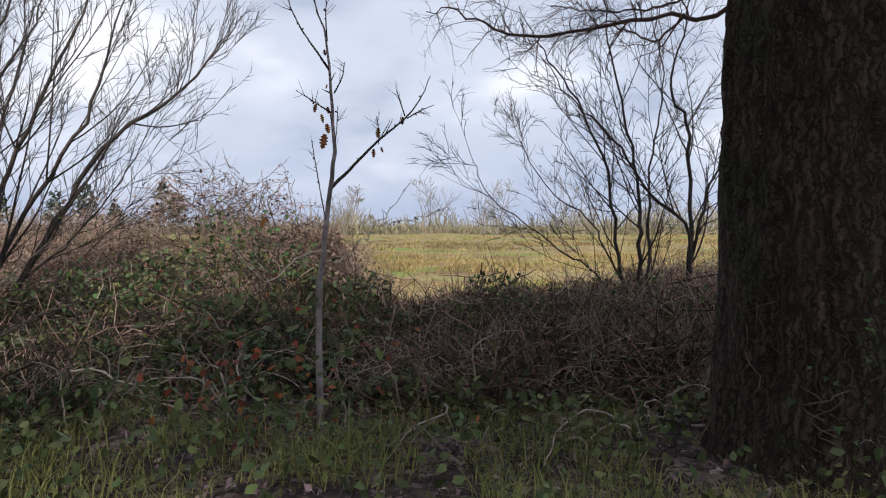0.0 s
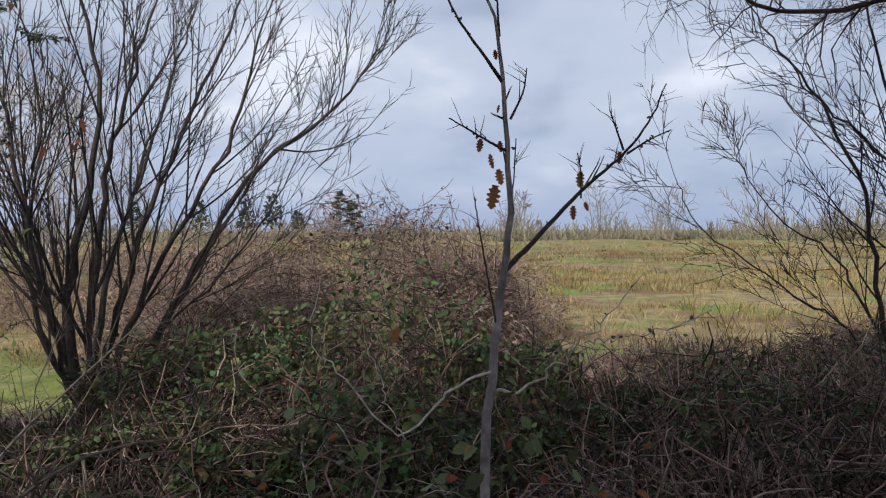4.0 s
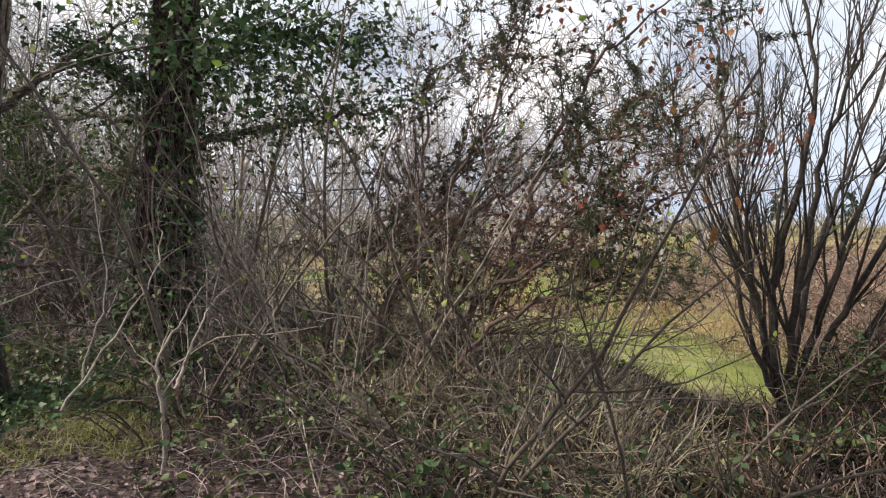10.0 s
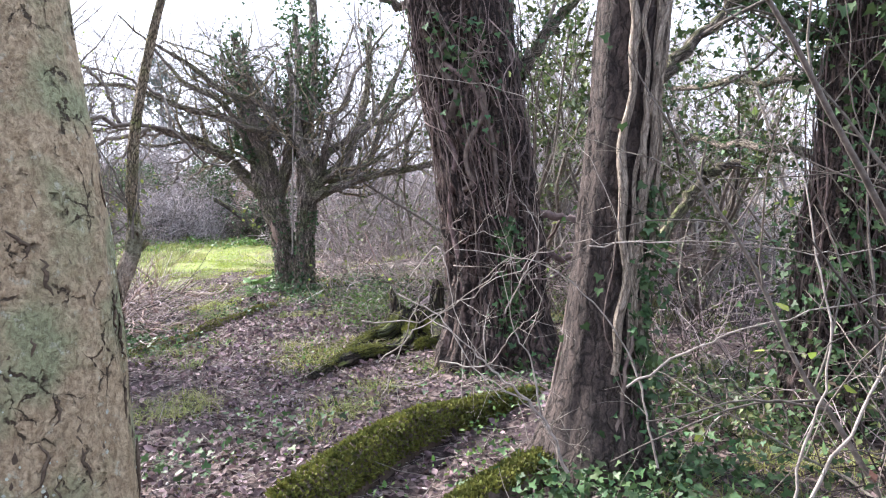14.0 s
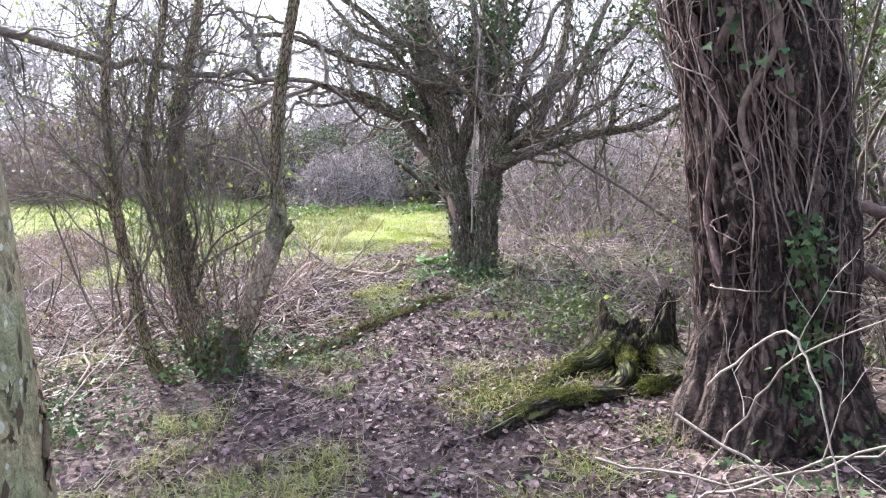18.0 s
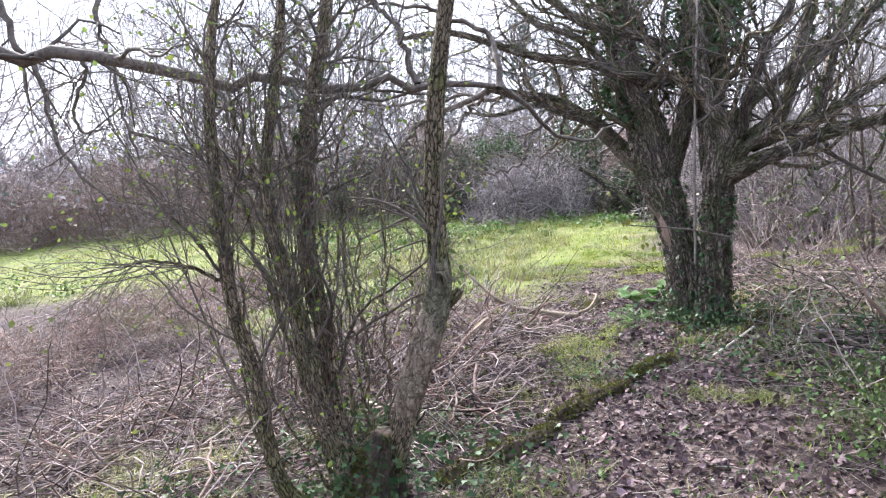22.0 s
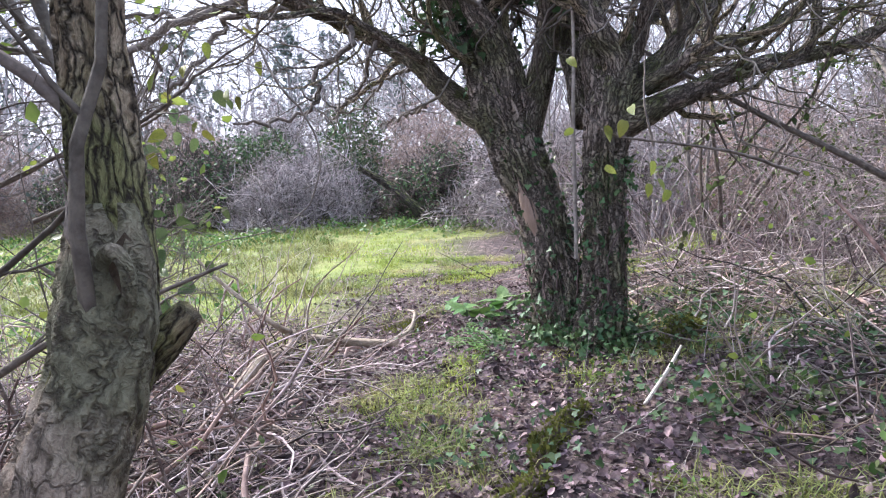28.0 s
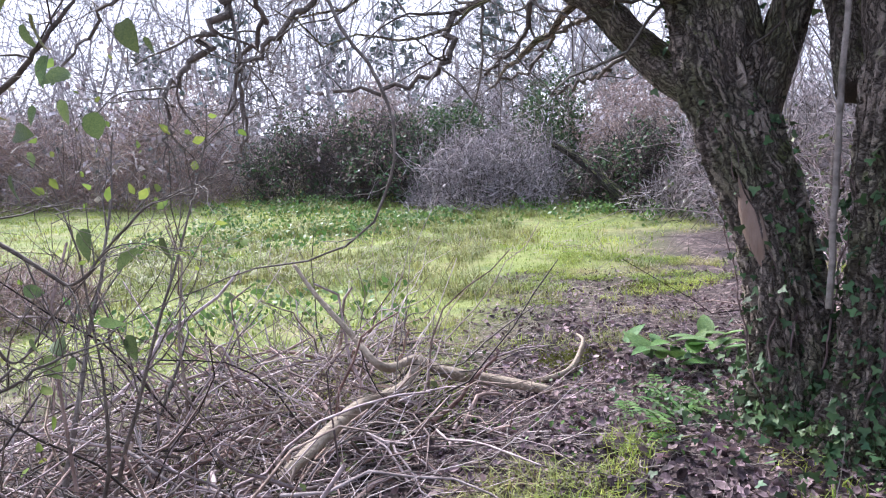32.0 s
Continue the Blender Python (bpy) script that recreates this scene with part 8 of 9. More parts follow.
# ---- thickets on the bank and round the glade ----
TH = "dense thicket of grey-brown bramble canes and twigs"
for x, y, r, top, nc, nl in ((-7.0, 3.2, 1.1, 1.5, 260, 1500), (-5.2, 2.4, 0.9, 1.15, 240, 1400), (-4.1, 2.9, 0.9, 1.1, 240, 1200), (-3.4, 2.2, 0.7, 0.9, 200, 800), (-5.9, 3.7, 1.0, 1.4, 220, 1200), (-8.6, 1.6, 1.2, 1.6, 280, 1600), (-10.2, 0.5, 1.3, 1.6, 300, 1800),
                             (-9.7, -0.3, 0.8, 1.2, 240, 1200), (-11.6, -0.3, 1.0, 1.6, 260, 1600), (-14.2, -1.0, 1.3, 1.8, 300, 2000), (-12.6, 0.6, 1.6, 2.0, 260, 1400), (-15, -3, 1.6, 1.9, 300, 1800), (-6.4, 1.35, 0.6, 0.95, 160, 1200)):
    # nearer thickets take the darkened cane copy for their shade
    bramble(x, y, r, top, nc, nl, TH, M_SHADECANE if x > -9 else M_CANE, M_BRAMBLE, s=(0.02, 0.05), group="bank thickets", leaf2=M_BROWNLEAF, share2=0.12, cane2=M_LILAC, share_c2=0.55, twigs=3)
for x, y, n, h, sp, r0 in ((-8.2, 2.6, 6, 4.0, 0.4, 0.03), (-9.8, 1.6, 6, 3.6, 0.5, 0.03), (-11.5, 0.4, 6, 3.8, 0.5, 0.03), (-13.5, -0.6, 6, 4.2, 0.5, 0.035), (-10.6, -0.2, 5, 2.6, 0.5, 0.016), (-14.6, -2.6, 6, 3.5, 0.5, 0.03), (-5.0, 3.3, 5, 2.6, 0.5, 0.02), (-7.2, 2.4, 5, 3.2, 0.4, 0.022), (-16.5, -4.4, 6, 4, 0.5, 0.035),
                           (-4.2, 2.5, 5, 1.9, 0.6, 0.014), (-13.0, -1.0, 5, 2.4, 0.6, 0.016), (-9.0, 0.6, 5, 2.8, 0.5, 0.02)):
    bare_shrub(x, y, n, h, sp, r0, "bare many-stemmed shrub on the bank", M_GREYTWIG if rng.random() < 0.5 else M_TWIG, group="bank shrubs", buds=0.25)
for x, y, r, top, nc, nl in ((-2.9, 2.7, 0.7, 1.0, 180, 700), (-2.1, 2.6, 0.5, 0.82, 150, 500), (-4.4, 1.9, 0.7, 1.05, 180, 700)):
    bramble(x, y, r, top, nc, nl, TH, M_SHADECANE, M_IVY, s=(0.02, 0.05), group="bank thickets", leaf2=M_RUSSET, share2=0.15, single=16, cane2=M_CANE)
for x, y, n, h, sp in ((-16.5, -3.4, 6, 5.0, 0.5), (-17.5, -1.0, 6, 5.4, 0.5), (-15.0, -0.2, 6, 4.6, 0.5), (-19.0, -5.2, 6, 5.2, 0.6), (-14.5, 2.8, 6, 4.5, 0.5), (-20.5, 0.8, 6, 5.5, 0.5)):
    bare_shrub(x, y, n, h, sp, 0.024, "bare grey scrub tree on the bank", M_GREYSCRUB, group="bank scrub trees", name="scrub_tree", cat="tree",
               spec=[(10, h * 0.36, 25, 60, 7, 0.12, 0.04, 0, 0.5, 0.15), (7, h * 0.17, 25, 60, 5, 0.15, 0.02, 0, 0.6, 0.1), (3, h * 0.06, 25, 60, 3, 0.15, 0, 0, 0.7, 0.2)])
for x, y, n, h, sp, r0 in ((-3.1, 2.6, 6, 1.9, 0.9, 0.012), (-4.7, 1.75, 6, 2.3, 0.7, 0.014), (-3.9, 3.3, 6, 2.4, 0.7, 0.016), (-5.1, 2.6, 6, 2.6, 0.6, 0.016), (-6.0, 2.7, 6, 2.8, 0.5, 0.018), (-2.6, 3.1, 5, 1.5, 1.0, 0.01)):
    bare_shrub(x, y, n, h, sp, r0, "twiggy grey-brown shrub with thin crossing shoots", M_TWIG, group="twiggy shrubs", buds=0.2, up=0.0,
               spec=[(9, h * 0.42, 25, 65, 7, 0.13, 0.02, 0.02, 0.55, 0.1), (4, h * 0.2, 25, 65, 4, 0.16, 0, 0, 0.6, 0.2)])
for x, y, n, h, sp in ((-9.9, -1.55, 6, 1.2, 1.0), (-10.9, -1.6, 6, 1.3, 1.0), (-9.0, -1.55, 5, 1.0, 1.0), (-11.9, -1.9, 6, 1.3, 0.9), (-8.9, -0.7, 5, 1.3, 0.8)):
    bare_shrub(x, y, n, h, sp, 0.006, "sparse thin bramble shoots on the bank", M_GREYTWIG, group="thin shoots", buds=0.25, name="bramble_shoots", up=-0.02,
               spec=[(6, h * 0.5, 25, 65, 6, 0.14, 0.0, 0.08, 0.6, 0.1), (4, h * 0.22, 25, 65, 4, 0.16, 0, 0.05, 0.7, 0.2)])


def cane_heap(x, y, r, top, n, single=18):
    """A collapsed heap of dry canes lying across one another."""
    z = hz(x, y)
    ob = thing("cane_heap", (x, y, z), "collapsed heap of dry bleached bramble canes", "brushwood", "dry cane heaps")
    a, d = rng.uniform(0, 2 * np.pi, n), r * np.sqrt(rng.random(n))
    st = on_ground(np.stack([x + d * np.cos(a), y + d * np.sin(a)], 1))
    st[:, 2] += rng.random(n) ** 1.5 * (top - z) * (1 - 0.6 * (d / r) ** 2)
    w = rng.normal(size=(n, 3)) * (1, 1, 0.45)
    P, R = grow(st, w, rng.uniform(0.3, 1.1, n), 0.0018 + 0.0065 * rng.random(n) ** 1.7, 6, 0.26, 0, 0.5, 0.02)
    P[:, :, 2] = np.maximum(P[:, :, 2], height(P[:, :, 0].ravel(), P[:, :, 1].ravel()).reshape(n, -1) + 0.01)
    h = n // 4
    for i in range(single):
        part("cane", Geo().tubes(P[i:i + 1], R[i:i + 1] * 1.7, 6), (M_PINKCANE, M_LILAC, M_REDCANE)[i % 3], ob)
    part("cane_tangle", Geo().tubes(P[single:h], R[single:h], 3), M_PINKCANE, ob, kind="stuff")
    k = (n - h) // 2 + h
    m = (h + k) // 2
    part("cane_tangle", Geo().tubes(P[h:m], R[h:m], 3), M_CANE, ob, kind="stuff")
    # shade in the heap's gaps comes from the colour of these canes
    part("cane_tangle", Geo().tubes(P[m:k], R[m:k], 3), M_SHADECANE, ob, "canes darkened to stand for shade in the gaps", kind="stuff")
    part("cane_tangle", Geo().tubes(P[k:], R[k:], 3), M_LILAC, ob, kind="stuff")
    q = on_ground(np.stack([x + r * rng.normal(size=120) * 0.5, y + r * rng.normal(size=120) * 0.5], 1))
    q[:, 2] += rng.random(120) * (top - z) * 0.6
    lf = Geo().scatter(LEAF, q, rng.normal(size=q.shape), rng.normal(size=q.shape) * 0.5 + (0, 0, 1), rng.uniform(0.02, 0.05, 120))
    part("low_foliage", lf, M_BRAMBLE, ob, "small bramble leaves under the canes", kind="stuff")


for x, y, r, top, n in ((-9.5, -5.2, 0.9, 0.55, 460), (-10.2, -5.6, 0.8, 0.5, 420), (-9.0, -4.6, 0.7, 0.5, 340), (-10.3, -4.9, 0.5, 0.3, 200), (-8.7, -5.5, 0.7, 0.45, 200), (-11.1, -5.7, 0.6, 0.3, 200), (-8.3, -4.1, 0.6, 0.5, 240)):
    cane_heap(x, y, r, top, n)
for x, y, r, top, n in ((-10.4, -1.8, 0.8, 0.6, 110), (-11.4, -2.1, 0.7, 0.64, 120), (-12.2, -2.5, 0.8, 0.68, 140), (-9.6, -1.6, 0.7, 0.64, 80), (-12.9, -3.3, 0.7, 0.58, 110)):
    cane_heap(x, y, r, top, n, 6)
for x, y, r, top, nc in ((-8.9, -5.4, 0.8, 0.8, 110), (-9.4, -7.4, 1.0, 0.6, 160)):
    bramble(x, y, r, top, nc, nc, "low thicket of dry bleached bramble canes", M_DEADCANE, M_BROWNLEAF, s=(0.02, 0.05), group="dry brambles", arch=0.75, twigs=2)
# hedge round the glade
for x, y, r, up, n in ((-7.0, -5.2, 0.8, 0.08, 150), (-7.6, -6.0, 0.9, 0.12, 220), (-6.6, -6.2, 0.9, 0.12, 180), (-8.0, -5.0, 0.6, 0.1, 130), (-6.5, -4.6, 0.6, 0.06, 90), (-8.3, -6.2, 0.8, 0.14, 220)):
    cane_heap(x, y, r, hz(x, y) + up, n, 6)

# pale base colours of these two stand in for haze over distant wood and scrub
M_HAZEWOOD = mottled("far_wood", (0.30, 0.275, 0.275), (0.46, 0.425, 0.42), 0.4, 0.9, 0, 10, island=0.3)
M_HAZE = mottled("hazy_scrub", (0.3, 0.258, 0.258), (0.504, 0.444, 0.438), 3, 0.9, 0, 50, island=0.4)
M_HEDGE = mottled("hedge_scrub", (0.172, 0.138, 0.136), (0.425, 0.356, 0.345), 3, 0.85, 0, 50, island=0.5, trans=0.1)
HEDGE = ("dark bramble hedge with ivy over its top", "rounded grey bush of fine bare twigs", "tawny pink thicket of dead bramble and bracken", "dense evergreen bush in the hedge")
for k, (x, y, rx, ry, top, kind) in enumerate((
        (-15.4, -21.4, 2.6, 2.0, 2.3, 2), (-17.6, -18.6, 2.2, 1.9, 2.3, 2), (-20.0, -15.8, 2.0, 1.6, 2.05, 0), (-20.3, -13.6, 1.5, 1.3, 1.9, 0), (-20.2, -11.0, 1.9, 1.5, 1.4, 1), (-21.4, -12.6, 1.2, 1.2, 2.2, 3), (-22.3, -10.9, 0.9, 0.9, 2.6, 3),
        (-21.6, -8.4, 1.7, 1.4, 1.5, 0), (-20.6, -6.2, 1.8, 1.5, 1.7, 1), (-18.8, -4.4, 1.7, 1.4, 1.7, 1), (-12.2, -22.6, 2.5, 2.0, 1.8, 2), (-8.8, -22.4, 2.6, 2.0, 1.6, 2), (-5.0, -20.8, 2.6, 2.0, 1.5, 2), (-1.0, -18.5, 2.6, 2.0, 1.5, 2),
        (-22.4, -16.5, 2.2, 1.6, 2.6, 2), (-23.6, -14.0, 2.0, 1.6, 2.7, 1), (-24.0, -9.4, 2.2, 1.8, 2.5, 2), (-22.5, -5.0, 2.2, 1.8, 2.4, 1), (-19.6, -20.6, 2.4, 1.8, 2.9, 2), (-17.0, -23.5, 2.6, 2.0, 2.8, 1), (-20.6, -2.0, 2.0, 1.6, 2.3, 2), (-13.8, -24.8, 3.0, 2.0, 2.6, 1), (-9.0, -25.5, 3.0, 2.0, 2.6, 1), (-4.0, -24.0, 3.0, 2.0, 2.6, 1))):
    # inner shade of the hedge is put in with near-black canes
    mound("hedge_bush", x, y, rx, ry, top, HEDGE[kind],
          ([(2600, M_SHADECANE), (500, M_CANE), (160, M_LILAC)], [(1600, M_GREYSCRUB), (1500, M_HAZE), (800, M_SHADECANE), (300, M_LILAC)], [(2200, M_PINKCANE), (900, M_REDCANE), (500, M_LILAC)], [(300, M_SHADECANE)])[kind],
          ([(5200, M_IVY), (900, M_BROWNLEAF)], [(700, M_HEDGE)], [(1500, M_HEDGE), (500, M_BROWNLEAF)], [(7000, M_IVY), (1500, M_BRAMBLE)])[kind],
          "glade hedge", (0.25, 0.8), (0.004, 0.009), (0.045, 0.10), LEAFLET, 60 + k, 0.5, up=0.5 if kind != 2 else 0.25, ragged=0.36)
for k, (x, y, rx, ry, top, kind) in enumerate(((-15.0, 1.8, 1.8, 1.6, 2.6, 1), (-17.5, -0.2, 1.8, 1.6, 2.8, 1), (-12.6, 3.6, 1.5, 1.3, 2.0, 0), (-13.6, 0.6, 1.2, 1.2, 2.2, 1), (-19.5, 2.6, 2.2, 2.0, 3.0, 2), (-11.2, 1.8, 1.0, 1.0, 1.8, 1))):
    # the palest twigs here carry haze in their colour
    mound("scrub_bush", x, y, rx, ry, top, "tangled scrub of bare twigs behind the ivy trees", ([(1500, M_GREYSCRUB), (500, M_SHADECANE)], [(2600, M_GREYSCRUB), (700, M_CANE), (300, M_LILAC)], [(2200, M_HAZE), (500, M_GREYSCRUB)])[kind],
          ([(2500, M_IVY)], [(900, M_BRAMBLE)], [(500, M_HEDGE)])[kind], "bank scrub", (0.25, 0.9), (0.003, 0.008), (0.03, 0.07), LEAFLET, 110 + k, 0.3, up=0.6)
for k, (x, y, rx, ry, top) in enumerate(((-8.9, -8.7, 1.3, 1.0, 0.68), (-6.6, -8.2, 1.4, 1.0, 0.75), (-10.6, -9.6, 0.9, 0.7, 0.45))):
    mound("bramble_bush", x, y, rx, ry, top, "low heap of tawny dead bramble in the grass", [(1300, M_PINKCANE), (600, M_LILAC), (300, M_REDCANE)], [(300, M_BROWNLEAF)], "dry brambles", (0.15, 0.5), (0.002, 0.005), (0.025, 0.05), LEAFLET, 90 + k, 0.5)
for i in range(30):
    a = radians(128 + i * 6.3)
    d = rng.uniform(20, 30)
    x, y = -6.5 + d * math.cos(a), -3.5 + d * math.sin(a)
    # haze of the scrub belt is painted: pale grey and grey-green base colours
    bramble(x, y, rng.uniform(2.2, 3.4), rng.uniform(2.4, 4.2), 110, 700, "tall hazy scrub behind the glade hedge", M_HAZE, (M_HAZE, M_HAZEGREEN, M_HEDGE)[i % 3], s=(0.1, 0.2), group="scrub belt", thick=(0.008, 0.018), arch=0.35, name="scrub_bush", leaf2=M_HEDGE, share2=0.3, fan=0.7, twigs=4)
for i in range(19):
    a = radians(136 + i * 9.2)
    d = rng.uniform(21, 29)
    bare_shrub(-6.5 + d * math.cos(a), -3.5 + d * math.sin(a), 5, rng.uniform(4.0, 6.5), 0.6, 0.03, "bare scrub tree behind the glade hedge", M_HAZEWOOD if i % 3 else M_HAZE, group="scrub trees", name="scrub_tree", cat="tree",
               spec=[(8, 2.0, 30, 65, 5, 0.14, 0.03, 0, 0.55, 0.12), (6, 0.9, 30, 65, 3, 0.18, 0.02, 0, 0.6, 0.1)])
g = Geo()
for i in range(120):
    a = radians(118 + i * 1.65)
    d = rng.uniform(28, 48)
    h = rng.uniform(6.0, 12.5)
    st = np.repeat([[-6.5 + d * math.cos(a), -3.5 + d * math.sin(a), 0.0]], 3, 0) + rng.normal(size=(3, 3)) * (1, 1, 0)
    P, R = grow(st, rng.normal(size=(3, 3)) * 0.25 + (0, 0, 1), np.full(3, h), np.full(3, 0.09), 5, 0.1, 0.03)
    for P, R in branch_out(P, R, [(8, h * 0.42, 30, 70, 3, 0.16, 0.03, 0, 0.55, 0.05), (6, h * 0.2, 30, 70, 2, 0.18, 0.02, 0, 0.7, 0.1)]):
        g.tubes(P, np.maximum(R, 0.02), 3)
solid("far_wood", g, M_HAZEWOOD, "hazy bare grey-pink wood beyond the glade", "trees", "stuff")
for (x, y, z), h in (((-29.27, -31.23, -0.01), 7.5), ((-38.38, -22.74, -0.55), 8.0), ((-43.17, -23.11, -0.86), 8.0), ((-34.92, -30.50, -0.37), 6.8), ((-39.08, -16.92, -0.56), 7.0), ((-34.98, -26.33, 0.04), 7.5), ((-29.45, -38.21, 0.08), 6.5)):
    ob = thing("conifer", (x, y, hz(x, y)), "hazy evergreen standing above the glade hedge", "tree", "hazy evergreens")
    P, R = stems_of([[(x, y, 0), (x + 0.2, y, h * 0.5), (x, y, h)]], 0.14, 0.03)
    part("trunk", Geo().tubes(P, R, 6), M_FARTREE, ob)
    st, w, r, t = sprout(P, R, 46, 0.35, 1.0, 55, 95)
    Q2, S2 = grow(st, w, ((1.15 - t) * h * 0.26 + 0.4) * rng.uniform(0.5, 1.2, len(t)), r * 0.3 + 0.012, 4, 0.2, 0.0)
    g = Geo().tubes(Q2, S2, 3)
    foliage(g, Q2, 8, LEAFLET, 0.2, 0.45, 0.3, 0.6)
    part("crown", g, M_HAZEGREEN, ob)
for x, y, z0, s in ((-12.2, -0.6, 3.4, 1.2), (-13.4, 0.9, 3.8, 1.3), (-10.4, 0.75, 2.2, 0.9), (-10.0, 0.0, 2.6, 0.8), (-9.2, 1.5, 1.9, 0.8)):
    ob = thing("holly_bush", (x, y, hz(x, y)), "green evergreen bush standing behind the ivy trees", "bush", "evergreens")
    P, R = grow(np.repeat([[x, y, hz(x, y)]], 12, 0), rng.normal(size=(12, 3)) * 0.3 + (0, 0, 1), np.full(12, z0 + s * 0.6), np.full(12, 0.03), 8, 0.1)
    lv = branch_out(P, R, [(9, s * 0.8, 30, 80, 6, 0.16, 0.02, 0, 0.5, 0.35)])
    part("stem_clump", twig_geo(lv, (5, 3)), M_TWIG, ob)
    g = Geo()
    foliage(g, lv[1][0], 34, LEAF, 0.03, 0.065, 0.1, 0.7)
    part("foliage", g, M_BRAMBLE, ob, kind="stuff")

# ---- ground cover ----
g = Geo()
n = 48000
xy = np.stack([rng.uniform(-24, -8.5, n), rng.uniform(-20, -3.5, n)], 1)
xy = xy[rng.random(n) < meadow(xy[:, 0], xy[:, 1]) ** 1.5 * (0.25 + 1.2 * np.exp(-np.hypot(xy[:, 0] + 9, xy[:, 1] + 5) / 7))]
d = np.hypot(xy[:, 0] + 8, xy[:, 1] + 3)
xy = np.repeat(xy, 3, 0) + rng.normal(size=(3 * len(xy), 2)) * 0.04
d = np.repeat(d, 3)
blades(g, on_ground(xy, 0.01), rng.uniform(0.03, 0.085, len(xy)) * (1 + 0.6 * wob2(xy[:, 0], xy[:, 1], 0.9, 12)), 0.002 + d * 0.0003, 0.9)
solid("glade_grass", g, M_GRASS, "bright short grass of the glade", "grass", "stuff", smooth=False)
g = Geo()
c = np.stack([rng.uniform(-19, -9, 2200), rng.uniform(-14, -4.3, 2200)], 1)
c = c[(meadow(c[:, 0], c[:, 1]) > 0.25) & (wob2(c[:, 0], c[:, 1], 0.6, 51) > -0.05)]
xy = np.repeat(c, 26, 0) + rng.normal(size=(26 * len(c), 2)) * 0.07
blades(g, on_ground(xy, 0.01), np.repeat(rng.uniform(0.08, 0.24, len(c)), 26) * rng.uniform(0.5, 1.1, len(xy)), 0.002 + 0.0004 * np.hypot(xy[:, 0] + 8, xy[:, 1] + 3), 1.1)
solid("grass_tufts", g, M_DULLGRASS, "longer dull tufts standing in the glade grass", "grass", "stuff", smooth=False)
g = Geo()
c = np.stack([rng.uniform(-16, -9.2, 1500), rng.uniform(-12, -4.4, 1500)], 1)
c = c[(meadow(c[:, 0], c[:, 1]) > 0.2) & (wob2(c[:, 0], c[:, 1], 0.9, 53) > 0.1)]
p = on_ground(c, -0.03)
P, R = grow(p, rng.normal(size=p.shape) * (1, 1, 0.3) + (0, 0, 0.5), rng.uniform(0.1, 0.35, len(p)), rng.uniform(0.002, 0.004, len(p)), 4, 0.25, 0, 0.5, 0.1)
g.tubes(P, R, 3)
solid("dead_stems", g, M_DEADCANE, "dead brown stalks scattered in the glade grass", "stalks", "stuff")
g = Geo()
c = np.stack([rng.uniform(-16.5, -8, 4200), rng.uniform(-6.6, -2.6, 4200)], 1)
path_y = np.interp(c[:, 0], [-14, -10.5, -8], [-4.4, -3.5, -2.4])
c = c[(0.5 * wob2(c[:, 0], c[:, 1], 1.1, 71) + 0.6 * wob2(c[:, 0], c[:, 1], 3.1, 72) > 0.28) & (np.abs(c[:, 1] - path_y) > 0.25)]
xy = np.repeat(c, 34, 0) + rng.normal(size=(34 * len(c), 2)) * 0.05
blades(g, on_ground(xy, 0.01), rng.uniform(0.02, 0.08, len(xy)), np.full(len(xy), 0.0025), 1.2)
solid("slope_grass", g, M_GRASS, "bright mossy grass tufts on the slope above the glade", "grass", "stuff", smooth=False)
g = Geo()
c = np.stack([rng.uniform(-20, -9.5, 420), rng.uniform(-15, -5, 420)], 1)
c = c[(meadow(c[:, 0], c[:, 1]) > 0.5) & (wob2(c[:, 0], c[:, 1], 0.35, 31) > 0.05)]
c = np.vstack([c, np.array([-17.2, -10.2]) + rng.normal(size=(40, 2)) * (1.2, 0.5), np.array([-11.6, -7.4]) + rng.normal(size=(16, 2)) * 0.6])
p = np.repeat(on_ground(c), 26, 0) + rng.normal(size=(26 * len(c), 3)) * (0.14, 0.14, 0.0) + np.stack([np.zeros(26 * len(c))] * 2 + [rng.uniform(0.03, 0.2, 26 * len(c))], 1)
g.scatter(LEAF, p, rng.normal(size=p.shape) + (0, 0, 0.4), rng.normal(size=p.shape) * 0.6 + (0, 0, 1), rng.uniform(0.035, 0.09, len(p)))
solid("weed_clumps", g, M_WEED, "clumps of dark green weeds in the glade's grass", "weeds", "stuff")
g = Geo()
c = np.stack([rng.uniform(-13, -2, 5200), rng.uniform(-5.6, 1.8, 5200)], 1)
path_y = np.interp(c[:, 0], [-14, -10.5, -8, -5, -3, 0], [-4.4, -3.5, -2.4, -0.8, 0.0, 0.8])
c = c[(0.6 * wob2(c[:, 0], c[:, 1], 0.8, 14) + 0.6 * wob2(c[:, 0], c[:, 1], 3.6, 15) > 0.2 - 0.25 * ((c[:, 0] < -9) & (c[:, 1] > -3))) & (np.abs(c[:, 1] - path_y) > 0.3)]
xy = np.repeat(c, 30, 0) + rng.normal(size=(30 * len(c), 2)) * 0.06
blades(g, on_ground(xy, 0.01), rng.uniform(0.03, 0.12, len(xy)), np.full(len(xy), 0.0024), 1.4)
solid("bank_grass", g, M_DULLGRASS, "thin tufts of grass on the leafy bank", "grass", "stuff", smooth=False)
g = Geo()
